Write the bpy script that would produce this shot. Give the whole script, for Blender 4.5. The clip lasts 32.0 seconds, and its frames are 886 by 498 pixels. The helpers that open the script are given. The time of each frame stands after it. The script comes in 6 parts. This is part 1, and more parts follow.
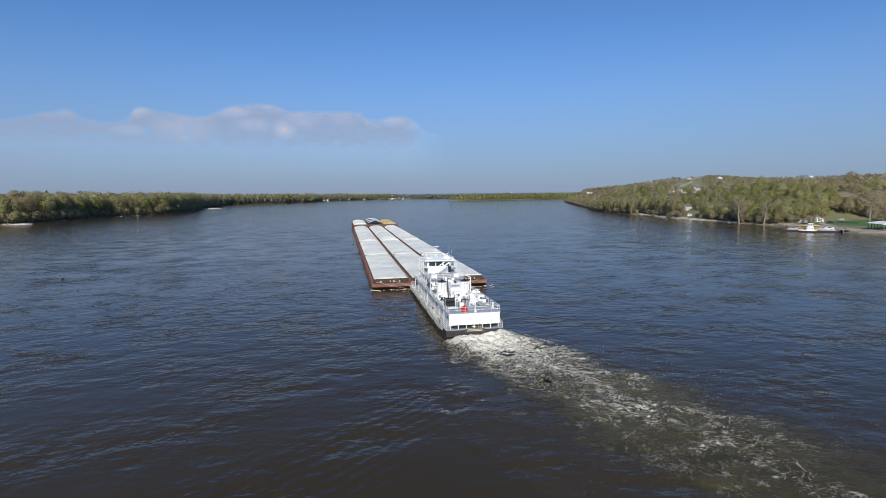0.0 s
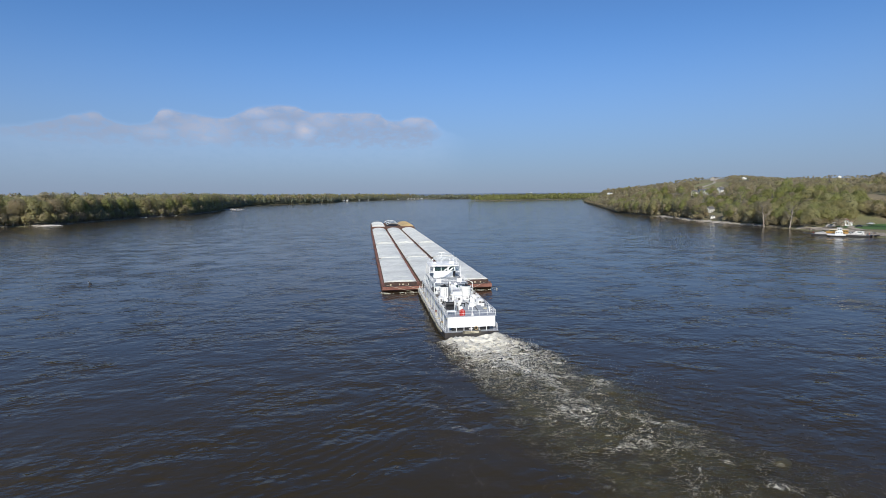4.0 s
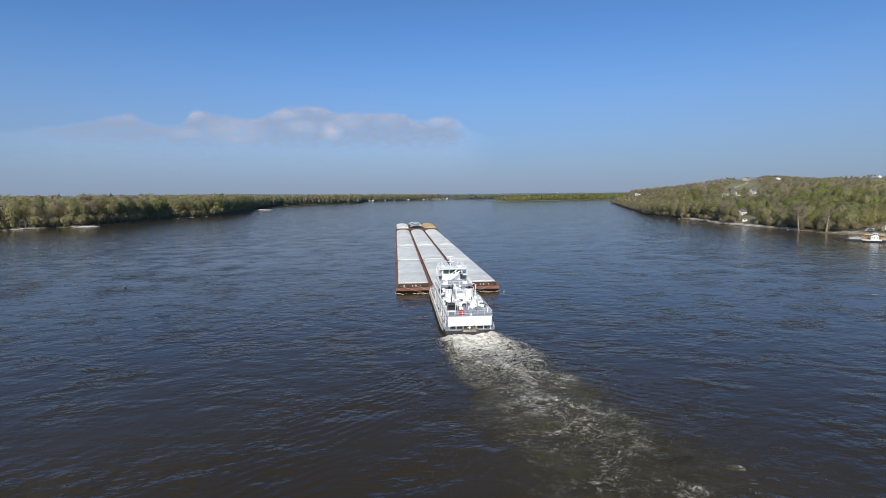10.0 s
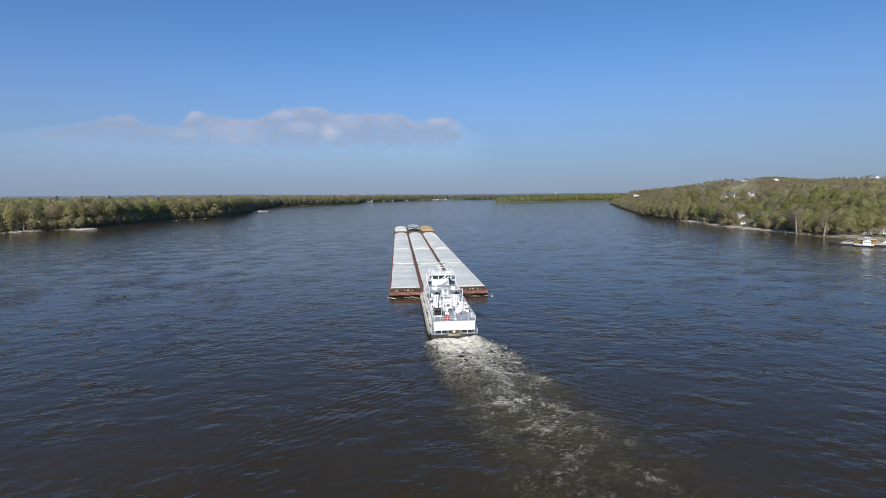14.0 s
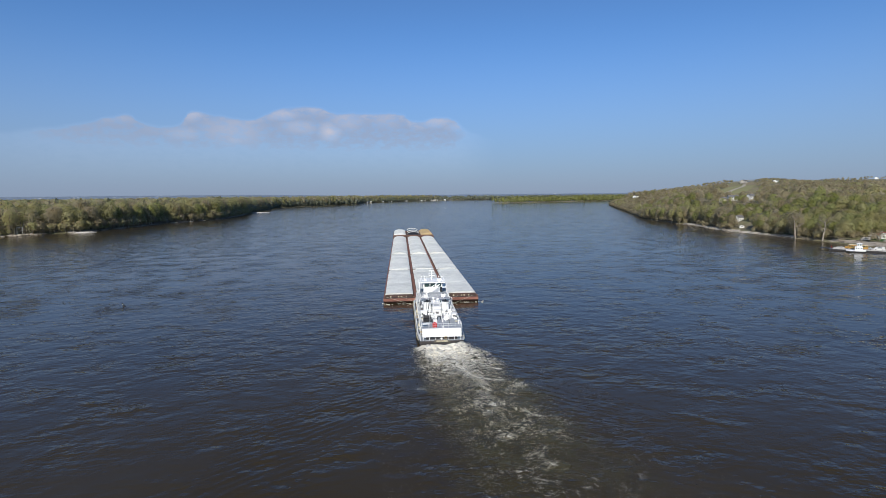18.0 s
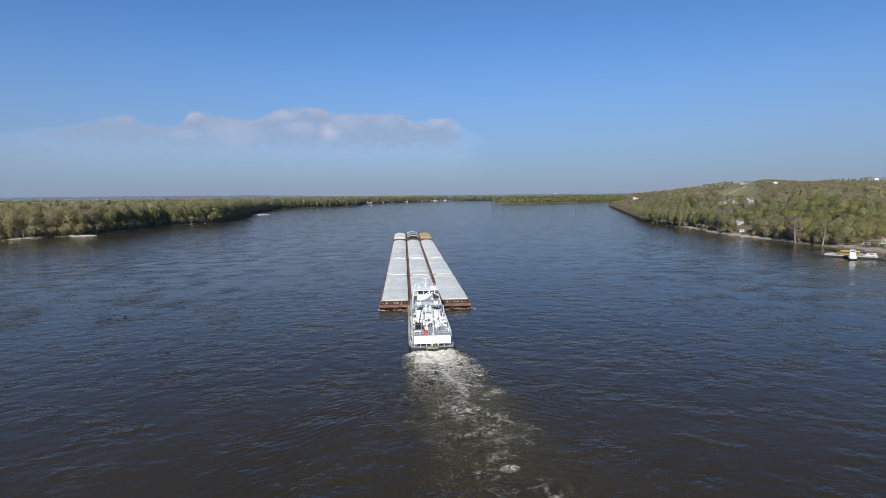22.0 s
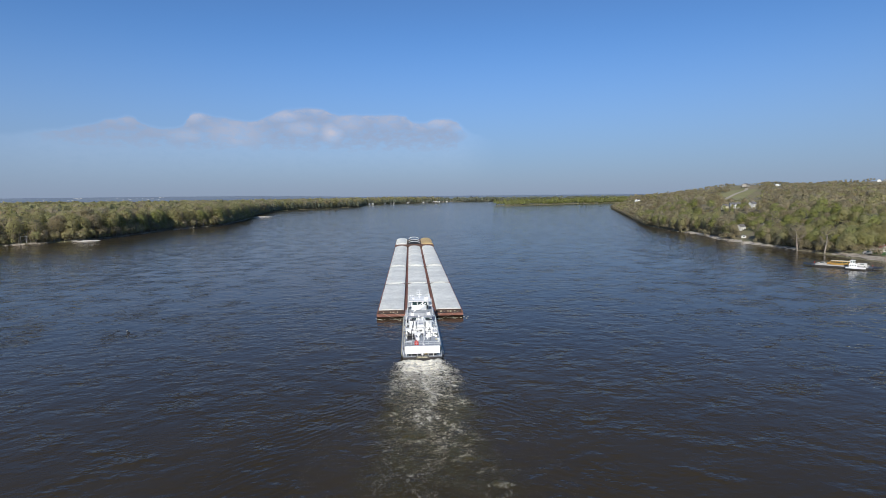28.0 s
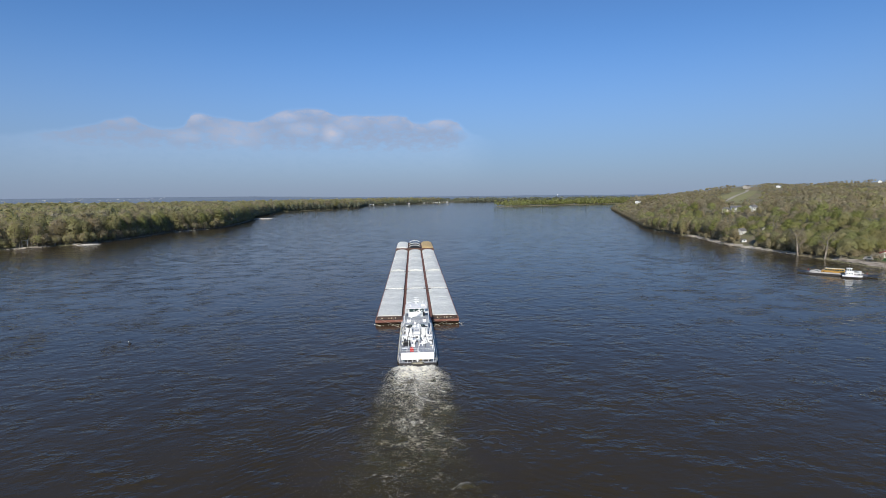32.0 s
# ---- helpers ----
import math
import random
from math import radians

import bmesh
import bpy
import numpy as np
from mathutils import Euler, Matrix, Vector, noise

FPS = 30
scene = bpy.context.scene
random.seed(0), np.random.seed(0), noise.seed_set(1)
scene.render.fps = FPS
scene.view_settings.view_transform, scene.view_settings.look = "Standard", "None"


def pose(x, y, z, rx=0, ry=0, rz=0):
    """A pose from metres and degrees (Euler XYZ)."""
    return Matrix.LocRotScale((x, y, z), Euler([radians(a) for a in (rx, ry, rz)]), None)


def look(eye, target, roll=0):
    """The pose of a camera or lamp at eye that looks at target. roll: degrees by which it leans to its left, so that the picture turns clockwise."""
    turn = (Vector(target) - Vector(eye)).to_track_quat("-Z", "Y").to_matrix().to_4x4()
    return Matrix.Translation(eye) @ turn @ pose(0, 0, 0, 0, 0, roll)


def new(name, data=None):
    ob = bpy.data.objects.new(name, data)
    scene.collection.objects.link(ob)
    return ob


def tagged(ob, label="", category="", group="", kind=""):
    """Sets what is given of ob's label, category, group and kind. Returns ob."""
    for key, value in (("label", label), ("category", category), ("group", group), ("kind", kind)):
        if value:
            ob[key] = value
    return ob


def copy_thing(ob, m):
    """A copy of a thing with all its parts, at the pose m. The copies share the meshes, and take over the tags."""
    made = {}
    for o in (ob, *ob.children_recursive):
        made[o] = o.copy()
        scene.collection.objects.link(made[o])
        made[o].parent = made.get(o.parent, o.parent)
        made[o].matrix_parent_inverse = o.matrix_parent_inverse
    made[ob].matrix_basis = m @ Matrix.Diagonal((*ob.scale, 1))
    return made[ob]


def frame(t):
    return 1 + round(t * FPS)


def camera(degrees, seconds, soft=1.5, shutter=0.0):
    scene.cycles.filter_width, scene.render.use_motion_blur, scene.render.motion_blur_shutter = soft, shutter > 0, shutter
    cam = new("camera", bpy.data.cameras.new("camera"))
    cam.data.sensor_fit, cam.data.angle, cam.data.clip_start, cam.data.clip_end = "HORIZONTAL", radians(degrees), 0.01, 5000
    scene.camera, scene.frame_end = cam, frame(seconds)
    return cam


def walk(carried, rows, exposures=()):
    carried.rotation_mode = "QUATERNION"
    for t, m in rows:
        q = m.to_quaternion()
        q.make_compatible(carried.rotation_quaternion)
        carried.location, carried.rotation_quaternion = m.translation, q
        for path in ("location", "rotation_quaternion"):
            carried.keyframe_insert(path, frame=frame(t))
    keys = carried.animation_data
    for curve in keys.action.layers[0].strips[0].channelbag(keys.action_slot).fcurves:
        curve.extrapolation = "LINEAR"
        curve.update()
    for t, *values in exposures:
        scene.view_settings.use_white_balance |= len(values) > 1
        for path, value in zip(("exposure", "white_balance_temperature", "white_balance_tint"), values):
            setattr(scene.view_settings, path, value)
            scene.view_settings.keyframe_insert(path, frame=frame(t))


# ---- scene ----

# ---------- camera: a drone that hovers behind the tow and climbs ----------
cam = camera(79.257, 32.0, 0.8)
PATH = [(0, 25.65, 10.642), (1, 26.02, 10.323), (2, 26.66, 9.949), (3, 27.23, 9.41), (3.5, 27.56, 9.07), (4, 27.88, 8.636),
        (5, 28.49, 7.606), (5.5, 28.77, 7.074), (6, 29.02, 6.573), (6.5, 29.28, 6.273), (7, 29.52, 6.142), (8, 29.9, 6.066),
        (9, 30.03, 5.971), (10, 30.2, 5.956), (11, 30.7, 5.971), (12, 31.43, 5.995), (13, 32.05, 6.069), (14, 32.87, 6.092),
        (15, 33.72, 6.118), (16, 34.52, 6.145), (17, 35.38, 6.167), (18, 36.22, 6.17), (19, 37.08, 6.167), (20, 37.93, 6.169),
        (21, 38.75, 6.189), (22, 39.77, 6.146), (23, 40.56, 6.095), (24, 41.53, 6.056), (25, 42.32, 6.014), (26, 43.27, 6.01),
        (27, 44.31, 5.991), (28, 45.34, 5.975), (29, 46.26, 5.971), (30, 47.22, 5.963), (31, 48.13, 5.944), (32, 49.17, 5.919)]
EYE_X, EYE_Y, TILT, LEAN = -23.5, -143.95, 5.86, -0.59


def aim(z, heading):
    a, b = radians(heading), radians(TILT)
    eye = Vector((EYE_X, EYE_Y, z))
    return look(eye, eye + Vector((math.sin(a) * math.cos(b), math.cos(a) * math.cos(b), -math.sin(b))), LEAN)


walk(cam, [(t, aim(z, h)) for t, z, h in PATH])

# ---------- sky and sun ----------
SUN_EL, SUN_AZ = 33.0, 196.0     # degrees; azimuth clockwise from +y
world = bpy.data.worlds.new("sky")
scene.world = world
world.use_nodes = True
wn = world.node_tree
sky = wn.nodes.new("ShaderNodeTexSky")
sky.sky_type = "NISHITA"
sky.sun_disc = False
sky.sun_elevation, sky.sun_rotation = radians(SUN_EL), radians(SUN_AZ)
sky.altitude, sky.air_density, sky.dust_density, sky.ozone_density = 200, 0.9, 0.0, 8.0
wn.nodes["Background"].inputs["Strength"].default_value = 0.115
tint = wn.nodes.new("ShaderNodeMix")
tint.data_type, tint.blend_type = "RGBA", "MULTIPLY"
tint.inputs[0].default_value = 1.0
tint.inputs[7].default_value = (0.85, 0.965, 1.035, 1)
wn.links.new(sky.outputs[0], tint.inputs[6])
wn.links.new(tint.outputs[2], wn.nodes["Background"].inputs["Color"])
sun = new("sun", bpy.data.lights.new("sun", "SUN"))
sun.data.energy, sun.data.angle, sun.data.color = 4.8, radians(0.53), (1.0, 0.95, 0.87)
ea, aa = radians(SUN_EL), radians(SUN_AZ)
sun.matrix_world = look((0, 0, 300), (-math.sin(aa) * math.cos(ea), -math.cos(aa) * math.cos(ea), 300 - math.sin(ea)))
scene.view_settings.exposure = 0.0


# ---------- materials ----------
def nodes_of(name):
    m = bpy.data.materials.new(name)
    m.use_nodes = True
    return m, m.node_tree, m.node_tree.nodes["Principled BSDF"]


def add_noise(nt, vec, scale, detail=4.0, rough=0.55):
    n = nt.nodes.new("ShaderNodeTexNoise")
    n.inputs["Scale"].default_value, n.inputs["Detail"].default_value, n.inputs["Roughness"].default_value = scale, detail, rough
    if vec:
        nt.links.new(vec, n.inputs["Vector"])
    return n.outputs["Fac"]


def ramp(nt, fac, lo, hi):
    n = nt.nodes.new("ShaderNodeMapRange")
    n.inputs["From Min"].default_value, n.inputs["From Max"].default_value = lo, hi
    nt.links.new(fac, n.inputs["Value"])
    return n.outputs["Result"]


def mixed(nt, fac, a, b):
    n = nt.nodes.new("ShaderNodeMix")
    n.data_type = "RGBA"
    for sock, v in ((n.inputs[6], a), (n.inputs[7], b)):
        if isinstance(v, tuple):
            sock.default_value = (*v, 1)
        else:
            nt.links.new(v, sock)
    if isinstance(fac, float):
        n.inputs[0].default_value = fac
    else:
        nt.links.new(fac, n.inputs[0])
    return n.outputs[2]


def bumped(nt, bsdf, height, strength, distance):
    b = nt.nodes.new("ShaderNodeBump")
    b.inputs["Strength"].default_value, b.inputs["Distance"].default_value = strength, distance
    nt.links.new(height, b.inputs["Height"])
    nt.links.new(b.outputs[0], bsdf.inputs["Normal"])
    return b


def surface(name, base, second, rough=0.6, metal=0.0, big=0.4, small=6.0, bump=0.15, third=None, spread=(0.35, 0.7), per=0.0):
    """Two colours mixed by a broad stain, a third by a fine one; per: change from object to object."""
    m, nt, bs = nodes_of(name)
    tc = nt.nodes.new("ShaderNodeTexCoord").outputs["Object"]
    f1 = ramp(nt, add_noise(nt, tc, big), *spread)
    col = mixed(nt, f1, base, second)
    fine = add_noise(nt, tc, small, 6, 0.65)
    if third:
        col = mixed(nt, ramp(nt, fine, 0.55, 0.72), col, third)
    if per:
        oi = nt.nodes.new("ShaderNodeObjectInfo")
        hs = nt.nodes.new("ShaderNodeHueSaturation")
        nt.links.new(ramp(nt, oi.outputs["Random"], -1 / per / 2 + 0.5, 1 / per / 2 + 0.5), hs.inputs["Value"])
        hs.inputs["Value"].default_value = 1
        mr = nt.nodes.new("ShaderNodeMapRange")
        nt.links.new(oi.outputs["Random"], mr.inputs["Value"])
        mr.inputs["To Min"].default_value, mr.inputs["To Max"].default_value = 1 - per, 1 + per
        nt.links.new(mr.outputs[0], hs.inputs["Value"])
        nt.links.new(col, hs.inputs["Color"])
        col = hs.outputs[0]
    nt.links.new(col, bs.inputs["Base Color"])
    bs.inputs["Roughness"].default_value, bs.inputs["Metallic"].default_value = rough, metal
    if bump:
        bumped(nt, bs, fine, bump, 0.03)
    return m


M_WHITE = surface("white_paint", (0.86, 0.86, 0.83), (0.79, 0.79, 0.755), 0.45, big=0.5, small=3, bump=0.05, third=(0.62, 0.58, 0.52), spread=(0.4, 0.75))
M_HULL = surface("black_hull_paint", (0.018, 0.018, 0.02), (0.045, 0.04, 0.036), 0.5, big=0.4, small=4, third=(0.09, 0.07, 0.05))
M_DECK = surface("grey_deck_paint", (0.36, 0.385, 0.41), (0.29, 0.31, 0.33), 0.6, big=0.5, small=5, third=(0.17, 0.165, 0.16))
M_CREAM = surface("cream_edge_paint", (0.62, 0.57, 0.42), (0.5, 0.44, 0.3), 0.6, big=0.8, small=6, third=(0.25, 0.2, 0.14))
M_GLASS = surface("dark_window_glass", (0.022, 0.045, 0.045), (0.035, 0.065, 0.062), 0.06, bump=0)
M_RUST = surface("rust_brown_hull", (0.19, 0.078, 0.055), (0.27, 0.125, 0.09), 0.75, big=0.35, small=3, third=(0.05, 0.026, 0.02), bump=0.3)
M_RUSTDARK = surface("dark_rust_deck", (0.10, 0.05, 0.035), (0.16, 0.085, 0.055), 0.8, big=0.4, small=4, third=(0.05, 0.03, 0.025), bump=0.3)
# darker brown than the hulls, for coamings, end decks and the empties' side decks
M_DARKBROWN = surface("dark_brown_steel", (0.045, 0.03, 0.025), (0.09, 0.05, 0.035), 0.8, big=0.5, small=3, third=(0.03, 0.024, 0.022), bump=0.3)
M_COVER = surface("grey_fibreglass_cover", (0.72, 0.725, 0.665), (0.58, 0.585, 0.535), 0.55, big=0.45, small=1.3, third=(0.44, 0.42, 0.38), bump=0.2, per=0.09)
M_TAN = surface("tan_fibreglass_cover", (0.50, 0.37, 0.17), (0.42, 0.30, 0.13), 0.6, big=0.35, small=1.6, third=(0.55, 0.42, 0.22), bump=0.1, per=0.05)
M_TIMBERS = surface("tan_rope", (0.36, 0.29, 0.18), (0.26, 0.2, 0.12), 0.9, big=1, small=8)
M_HOLDSHADE = surface("hold_shade", (0.02, 0.018, 0.016), (0.035, 0.03, 0.026), 0.85)
M_BLACK = surface("black_steel", (0.015, 0.015, 0.016), (0.03, 0.03, 0.03), 0.5)
M_STEEL = surface("dull_steel", (0.2, 0.2, 0.2), (0.13, 0.12, 0.11), 0.5, 0.6)
M_RED = surface("red_paint", (0.55, 0.035, 0.025), (0.45, 0.03, 0.02), 0.4, bump=0.02)
M_SAND = surface("pale_sand", (0.40, 0.35, 0.28), (0.23, 0.19, 0.145), 0.9, big=0.15, small=0.8, third=(0.3, 0.25, 0.19), bump=0.4)
M_SHORE = surface("pale_shore_stones", (0.50, 0.45, 0.37), (0.34, 0.29, 0.23), 0.9, big=0.12, small=0.7, third=(0.24, 0.20, 0.16), bump=0.5)
M_SPIT = surface("dry_white_sand", (0.56, 0.52, 0.45), (0.46, 0.42, 0.35), 0.9, big=0.3, small=1.2, third=(0.36, 0.32, 0.26), bump=0.4)
M_BARK = surface("grey_brown_bark", (0.17, 0.14, 0.11), (0.11, 0.09, 0.07), 0.9, big=0.3, small=3, third=(0.28, 0.25, 0.21), bump=0.3)
M_PALEBARK = surface("pale_bark", (0.33, 0.29, 0.235), (0.21, 0.175, 0.14), 0.9, big=0.3, small=3, third=(0.42, 0.39, 0.34), bump=0.3)


def leaf_material(name, a, b, c):
    """Thin leaf or twig clumps: part of the light passes through them."""
    m, nt, bs = nodes_of(name)
    g = nt.nodes.new("ShaderNodeNewGeometry")
    tc = nt.nodes.new("ShaderNodeTexCoord").outputs["Object"]
    broad = ramp(nt, add_noise(nt, tc, 0.02, 3), 0.36, 0.64)
    mid = ramp(nt, add_noise(nt, tc, 0.06, 2), 0.34, 0.66)
    col = mixed(nt, broad, a, b)
    col = mixed(nt, mid, col, c)
    hs = nt.nodes.new("ShaderNodeHueSaturation")
    mr = nt.nodes.new("ShaderNodeMapRange")
    nt.links.new(g.outputs["Random Per Island"], mr.inputs["Value"])
    mr.inputs["To Min"].default_value, mr.inputs["To Max"].default_value = 0.94, 1.06
    tone = nt.nodes.new("ShaderNodeAttribute")       # each tree has a tone of its own
    tone.attribute_name = "tone"
    tv = nt.nodes.new("ShaderNodeMapRange")
    nt.links.new(tone.outputs["Fac"], tv.inputs["Value"])
    tv.inputs["To Min"].default_value, tv.inputs["To Max"].default_value = 0.86, 1.13
    mul = nt.nodes.new("ShaderNodeMath")
    mul.operation = "MULTIPLY"
    nt.links.new(mr.outputs[0], mul.inputs[0])
    nt.links.new(tv.outputs[0], mul.inputs[1])
    nt.links.new(mul.outputs[0], hs.inputs["Value"])
    ts = nt.nodes.new("ShaderNodeMapRange")
    nt.links.new(tone.outputs["Fac"], ts.inputs["Value"])
    ts.inputs["To Min"].default_value, ts.inputs["To Max"].default_value = 1.10, 0.92
    nt.links.new(ts.outputs[0], hs.inputs["Saturation"])
    nt.links.new(col, hs.inputs["Color"])
    nt.links.new(hs.outputs[0], bs.inputs["Base Color"])
    bs.inputs["Roughness"].default_value = 0.8
    bs.inputs["Specular IOR Level"].default_value = 0.1
    tl, mx = nt.nodes.new("ShaderNodeBsdfTranslucent"), nt.nodes.new("ShaderNodeMixShader")
    nt.links.new(hs.outputs[0], tl.inputs["Color"])
    mx.inputs[0].default_value = 0.62
    nt.links.new(bs.outputs[0], mx.inputs[1])
    nt.links.new(tl.outputs[0], mx.inputs[2])
    nt.links.new(mx.outputs[0], nt.nodes["Material Output"].inputs["Surface"])
    return m


M_LEAF = leaf_material("spring_leaves", (0.42, 0.42, 0.19), (0.47, 0.44, 0.245), (0.45, 0.41, 0.215))
M_TWIG = leaf_material("bare_twigs", (0.445, 0.375, 0.255), (0.49, 0.43, 0.30), (0.43, 0.38, 0.225))
# leaves of distant woods, haze mixed into the colour as a blue-grey tint
M_HAZELEAF = leaf_material("haze_tinted_leaves", (0.31, 0.35, 0.235), (0.35, 0.37, 0.265), (0.32, 0.32, 0.24))
M_FRESH = leaf_material("fresh_green_leaves", (0.37, 0.395, 0.14), (0.41, 0.42, 0.175), (0.35, 0.355, 0.155))


def water_material():
    """Silty water: wind ripples over low waves, ruffled in patches with slicks between them."""
    m, nt, bs = nodes_of("muddy_river_water")
    tc = nt.nodes.new("ShaderNodeTexCoord").outputs["Object"]

    def stretched(sx, turn):
        mp = nt.nodes.new("ShaderNodeMapping")
        mp.inputs["Rotation"].default_value = (0, 0, radians(turn))
        mp.inputs["Scale"].default_value = (sx, 1.0, 1.0)
        nt.links.new(tc, mp.inputs["Vector"])
        return mp.outputs[0]

    def op(kind, a, b, clamp=False):
        n = nt.nodes.new("ShaderNodeMath")
        n.operation, n.use_clamp = kind, clamp
        for sock, v in ((n.inputs[0], a), (n.inputs[1], b)):
            if isinstance(v, float):
                sock.default_value = v
            else:
                nt.links.new(v, sock)
        return n.outputs[0]

    silt = ramp(nt, add_noise(nt, tc, 0.02, 3), 0.35, 0.65)
    nt.links.new(mixed(nt, silt, (0.0345, 0.0265, 0.0140), (0.0405, 0.0312, 0.0165)), bs.inputs["Base Color"])
    bs.inputs["IOR"].default_value = 1.215
    gust = ramp(nt, add_noise(nt, stretched(0.75, -10), 0.085, 4, 0.58), 0.36, 0.64)
    lanes = ramp(nt, add_noise(nt, stretched(0.4, 24), 0.016, 4, 0.6), 0.32, 0.68)
    wind = op("ADD", op("MULTIPLY", gust, 0.75), op("MULTIPLY", lanes, 0.25))
    bs.inputs["Roughness"].default_value = 0.09

    def wave(sx, turn, scale, share):
        return op("MULTIPLY", op("SUBTRACT", add_noise(nt, stretched(sx, turn), scale, 3, 0.5), 0.5), share)

    waves = op("ADD", wave(0.5, 22, 0.9, 0.4), op("ADD", wave(0.62, 12, 0.45, 1.0), wave(0.8, -16, 0.20, 2.8)))
    bumped(nt, bs, op("MULTIPLY", waves, op("POWER", 11.0, wind)), 1.0, 0.042)
    return m


M_WATER = water_material()


def ground_material():
    m, nt, bs = nodes_of("bank_soil_and_grass")
    tc = nt.nodes.new("ShaderNodeTexCoord").outputs["Object"]
    litter = mixed(nt, ramp(nt, add_noise(nt, tc, 0.03, 4), 0.4, 0.62), (0.20, 0.165, 0.10), (0.165, 0.165, 0.07))
    litter = mixed(nt, ramp(nt, add_noise(nt, tc, 0.5, 5), 0.5, 0.75), litter, (0.12, 0.10, 0.06))
    sep = nt.nodes.new("ShaderNodeSeparateXYZ")
    nt.links.new(tc, sep.inputs[0])
    sandy = ramp(nt, sep.outputs["Z"], 1.3, 0.5)
    sandy2 = nt.nodes.new("ShaderNodeMath")
    sandy2.operation = "MULTIPLY"
    nt.links.new(sandy, sandy2.inputs[0])
    nt.links.new(ramp(nt, add_noise(nt, tc, 0.05, 4), 0.54, 0.7), sandy2.inputs[1])
    sandy = sandy2.outputs[0]
    nt.links.new(mixed(nt, sandy, litter, (0.17, 0.14, 0.10)), bs.inputs["Base Color"])
    bs.inputs["Roughness"].default_value = 0.95
    return m


M_GROUND = ground_material()


# ---------- mesh helpers ----------
class Shape:
    """Gathers vertices and faces for one mesh."""

    def __init__(self):
        self.v, self.f = [], []

    def add(self, verts, faces):
        n = len(self.v)
        self.v += [tuple(p) for p in verts]
        self.f += [tuple(i + n for i in q) for q in faces]
        return self

    def box(self, x0, x1, y0, y1, z0, z1):
        p = [(x, y, z) for z in (z0, z1) for y in (y0, y1) for x in (x0, x1)]
        return self.add(p, [(0, 2, 3, 1), (4, 5, 7, 6), (0, 1, 5, 4), (2, 6, 7, 3), (0, 4, 6, 2), (1, 3, 7, 5)])

    def cbox(self, x0, x1, y0, y1, z0, z1, c=0.05):
        """A box whose upright and top edges are chamfered by c."""
        def ring(d, z):
            return [(x0 + c, y0 + d, z), (x1 - c, y0 + d, z), (x1 - d, y0 + c, z), (x1 - d, y1 - c, z),
                    (x1 - c, y1 - d, z), (x0 + c, y1 - d, z), (x0 + d, y1 - c, z), (x0 + d, y0 + c, z)]
        p = ring(0, z0) + ring(0, z1 - c) + [(min(max(x, x0 + c), x1 - c), min(max(y, y0 + c), y1 - c), z1) for x, y, _ in ring(0, z1)]
        q = [tuple(reversed(range(8)))]
        for k in (0, 8):
            q += [(k + i, k + (i + 1) % 8, k + 8 + (i + 1) % 8, k + 8 + i) for i in range(8)]
        return self.add(p, q + [tuple(range(16, 24))])

    def tube(self, a, b, r0, r1=None, n=8, caps=True):
        a, b = Vector(a), Vector(b)
        r1 = r0 if r1 is None else r1
        d = (b - a).normalized()
        u = d.orthogonal().normalized()
        w = d.cross(u)
        p = [a + (u * math.cos(6.28319 * i / n) + w * math.sin(6.28319 * i / n)) * r0 for i in range(n)]
        p += [b + (u * math.cos(6.28319 * i / n) + w * math.sin(6.28319 * i / n)) * r1 for i in range(n)]
        q = [(i, (i + 1) % n, n + (i + 1) % n, n + i) for i in range(n)]
        if caps:
            q += [tuple(reversed(range(n))), tuple(range(n, 2 * n))]
        return self.add(p, q)

    def loft(self, rings, closed=True, ends=True):
        n = len(rings[0])
        p = [q for r in rings for q in r]
        m = n if closed else n - 1
        q = [(k * n + i, k * n + (i + 1) % n, (k + 1) * n + (i + 1) % n, (k + 1) * n + i) for k in range(len(rings) - 1) for i in range(m)]
        if ends and closed:
            q += [tuple(reversed(range(n))), tuple(range((len(rings) - 1) * n, len(rings) * n))]
        return self.add(p, q)

    def mesh(self, name, *mats):
        me = bpy.data.meshes.new(name)
        me.from_pydata(self.v, [], self.f)
        for m in mats:
            me.materials.append(m)
        me.update()
        return me


def part(name, shape, material, parent, label=""):
    ob = new(name, shape.mesh(name, material) if isinstance(shape, Shape) else shape)
    ob.parent = parent
    return tagged(ob, label)


def thing(name, label, category, group="", kind="", m=None, shape=None, material=None):
    ob = new(name, shape.mesh(name, material) if shape else None)
    if m is not None:
        ob.matrix_basis = m
    return tagged(ob, label, category, group, kind)


def array_mesh(name, verts, faces, *mats):
    """A mesh from numpy arrays; faces all with the same number of corners."""
    me = bpy.data.meshes.new(name)
    nv, (nf, k) = len(verts), faces.shape
    me.vertices.add(nv)
    me.vertices.foreach_set("co", np.ascontiguousarray(verts, np.float32).ravel())
    me.loops.add(nf * k)
    me.loops.foreach_set("vertex_index", np.ascontiguousarray(faces, np.int32).ravel())
    me.polygons.add(nf)
    me.polygons.foreach_set("loop_start", np.arange(0, nf * k, k, dtype=np.int32))
    for m in mats:
        me.materials.append(m)
    me.update(calc_edges=True)
    return me


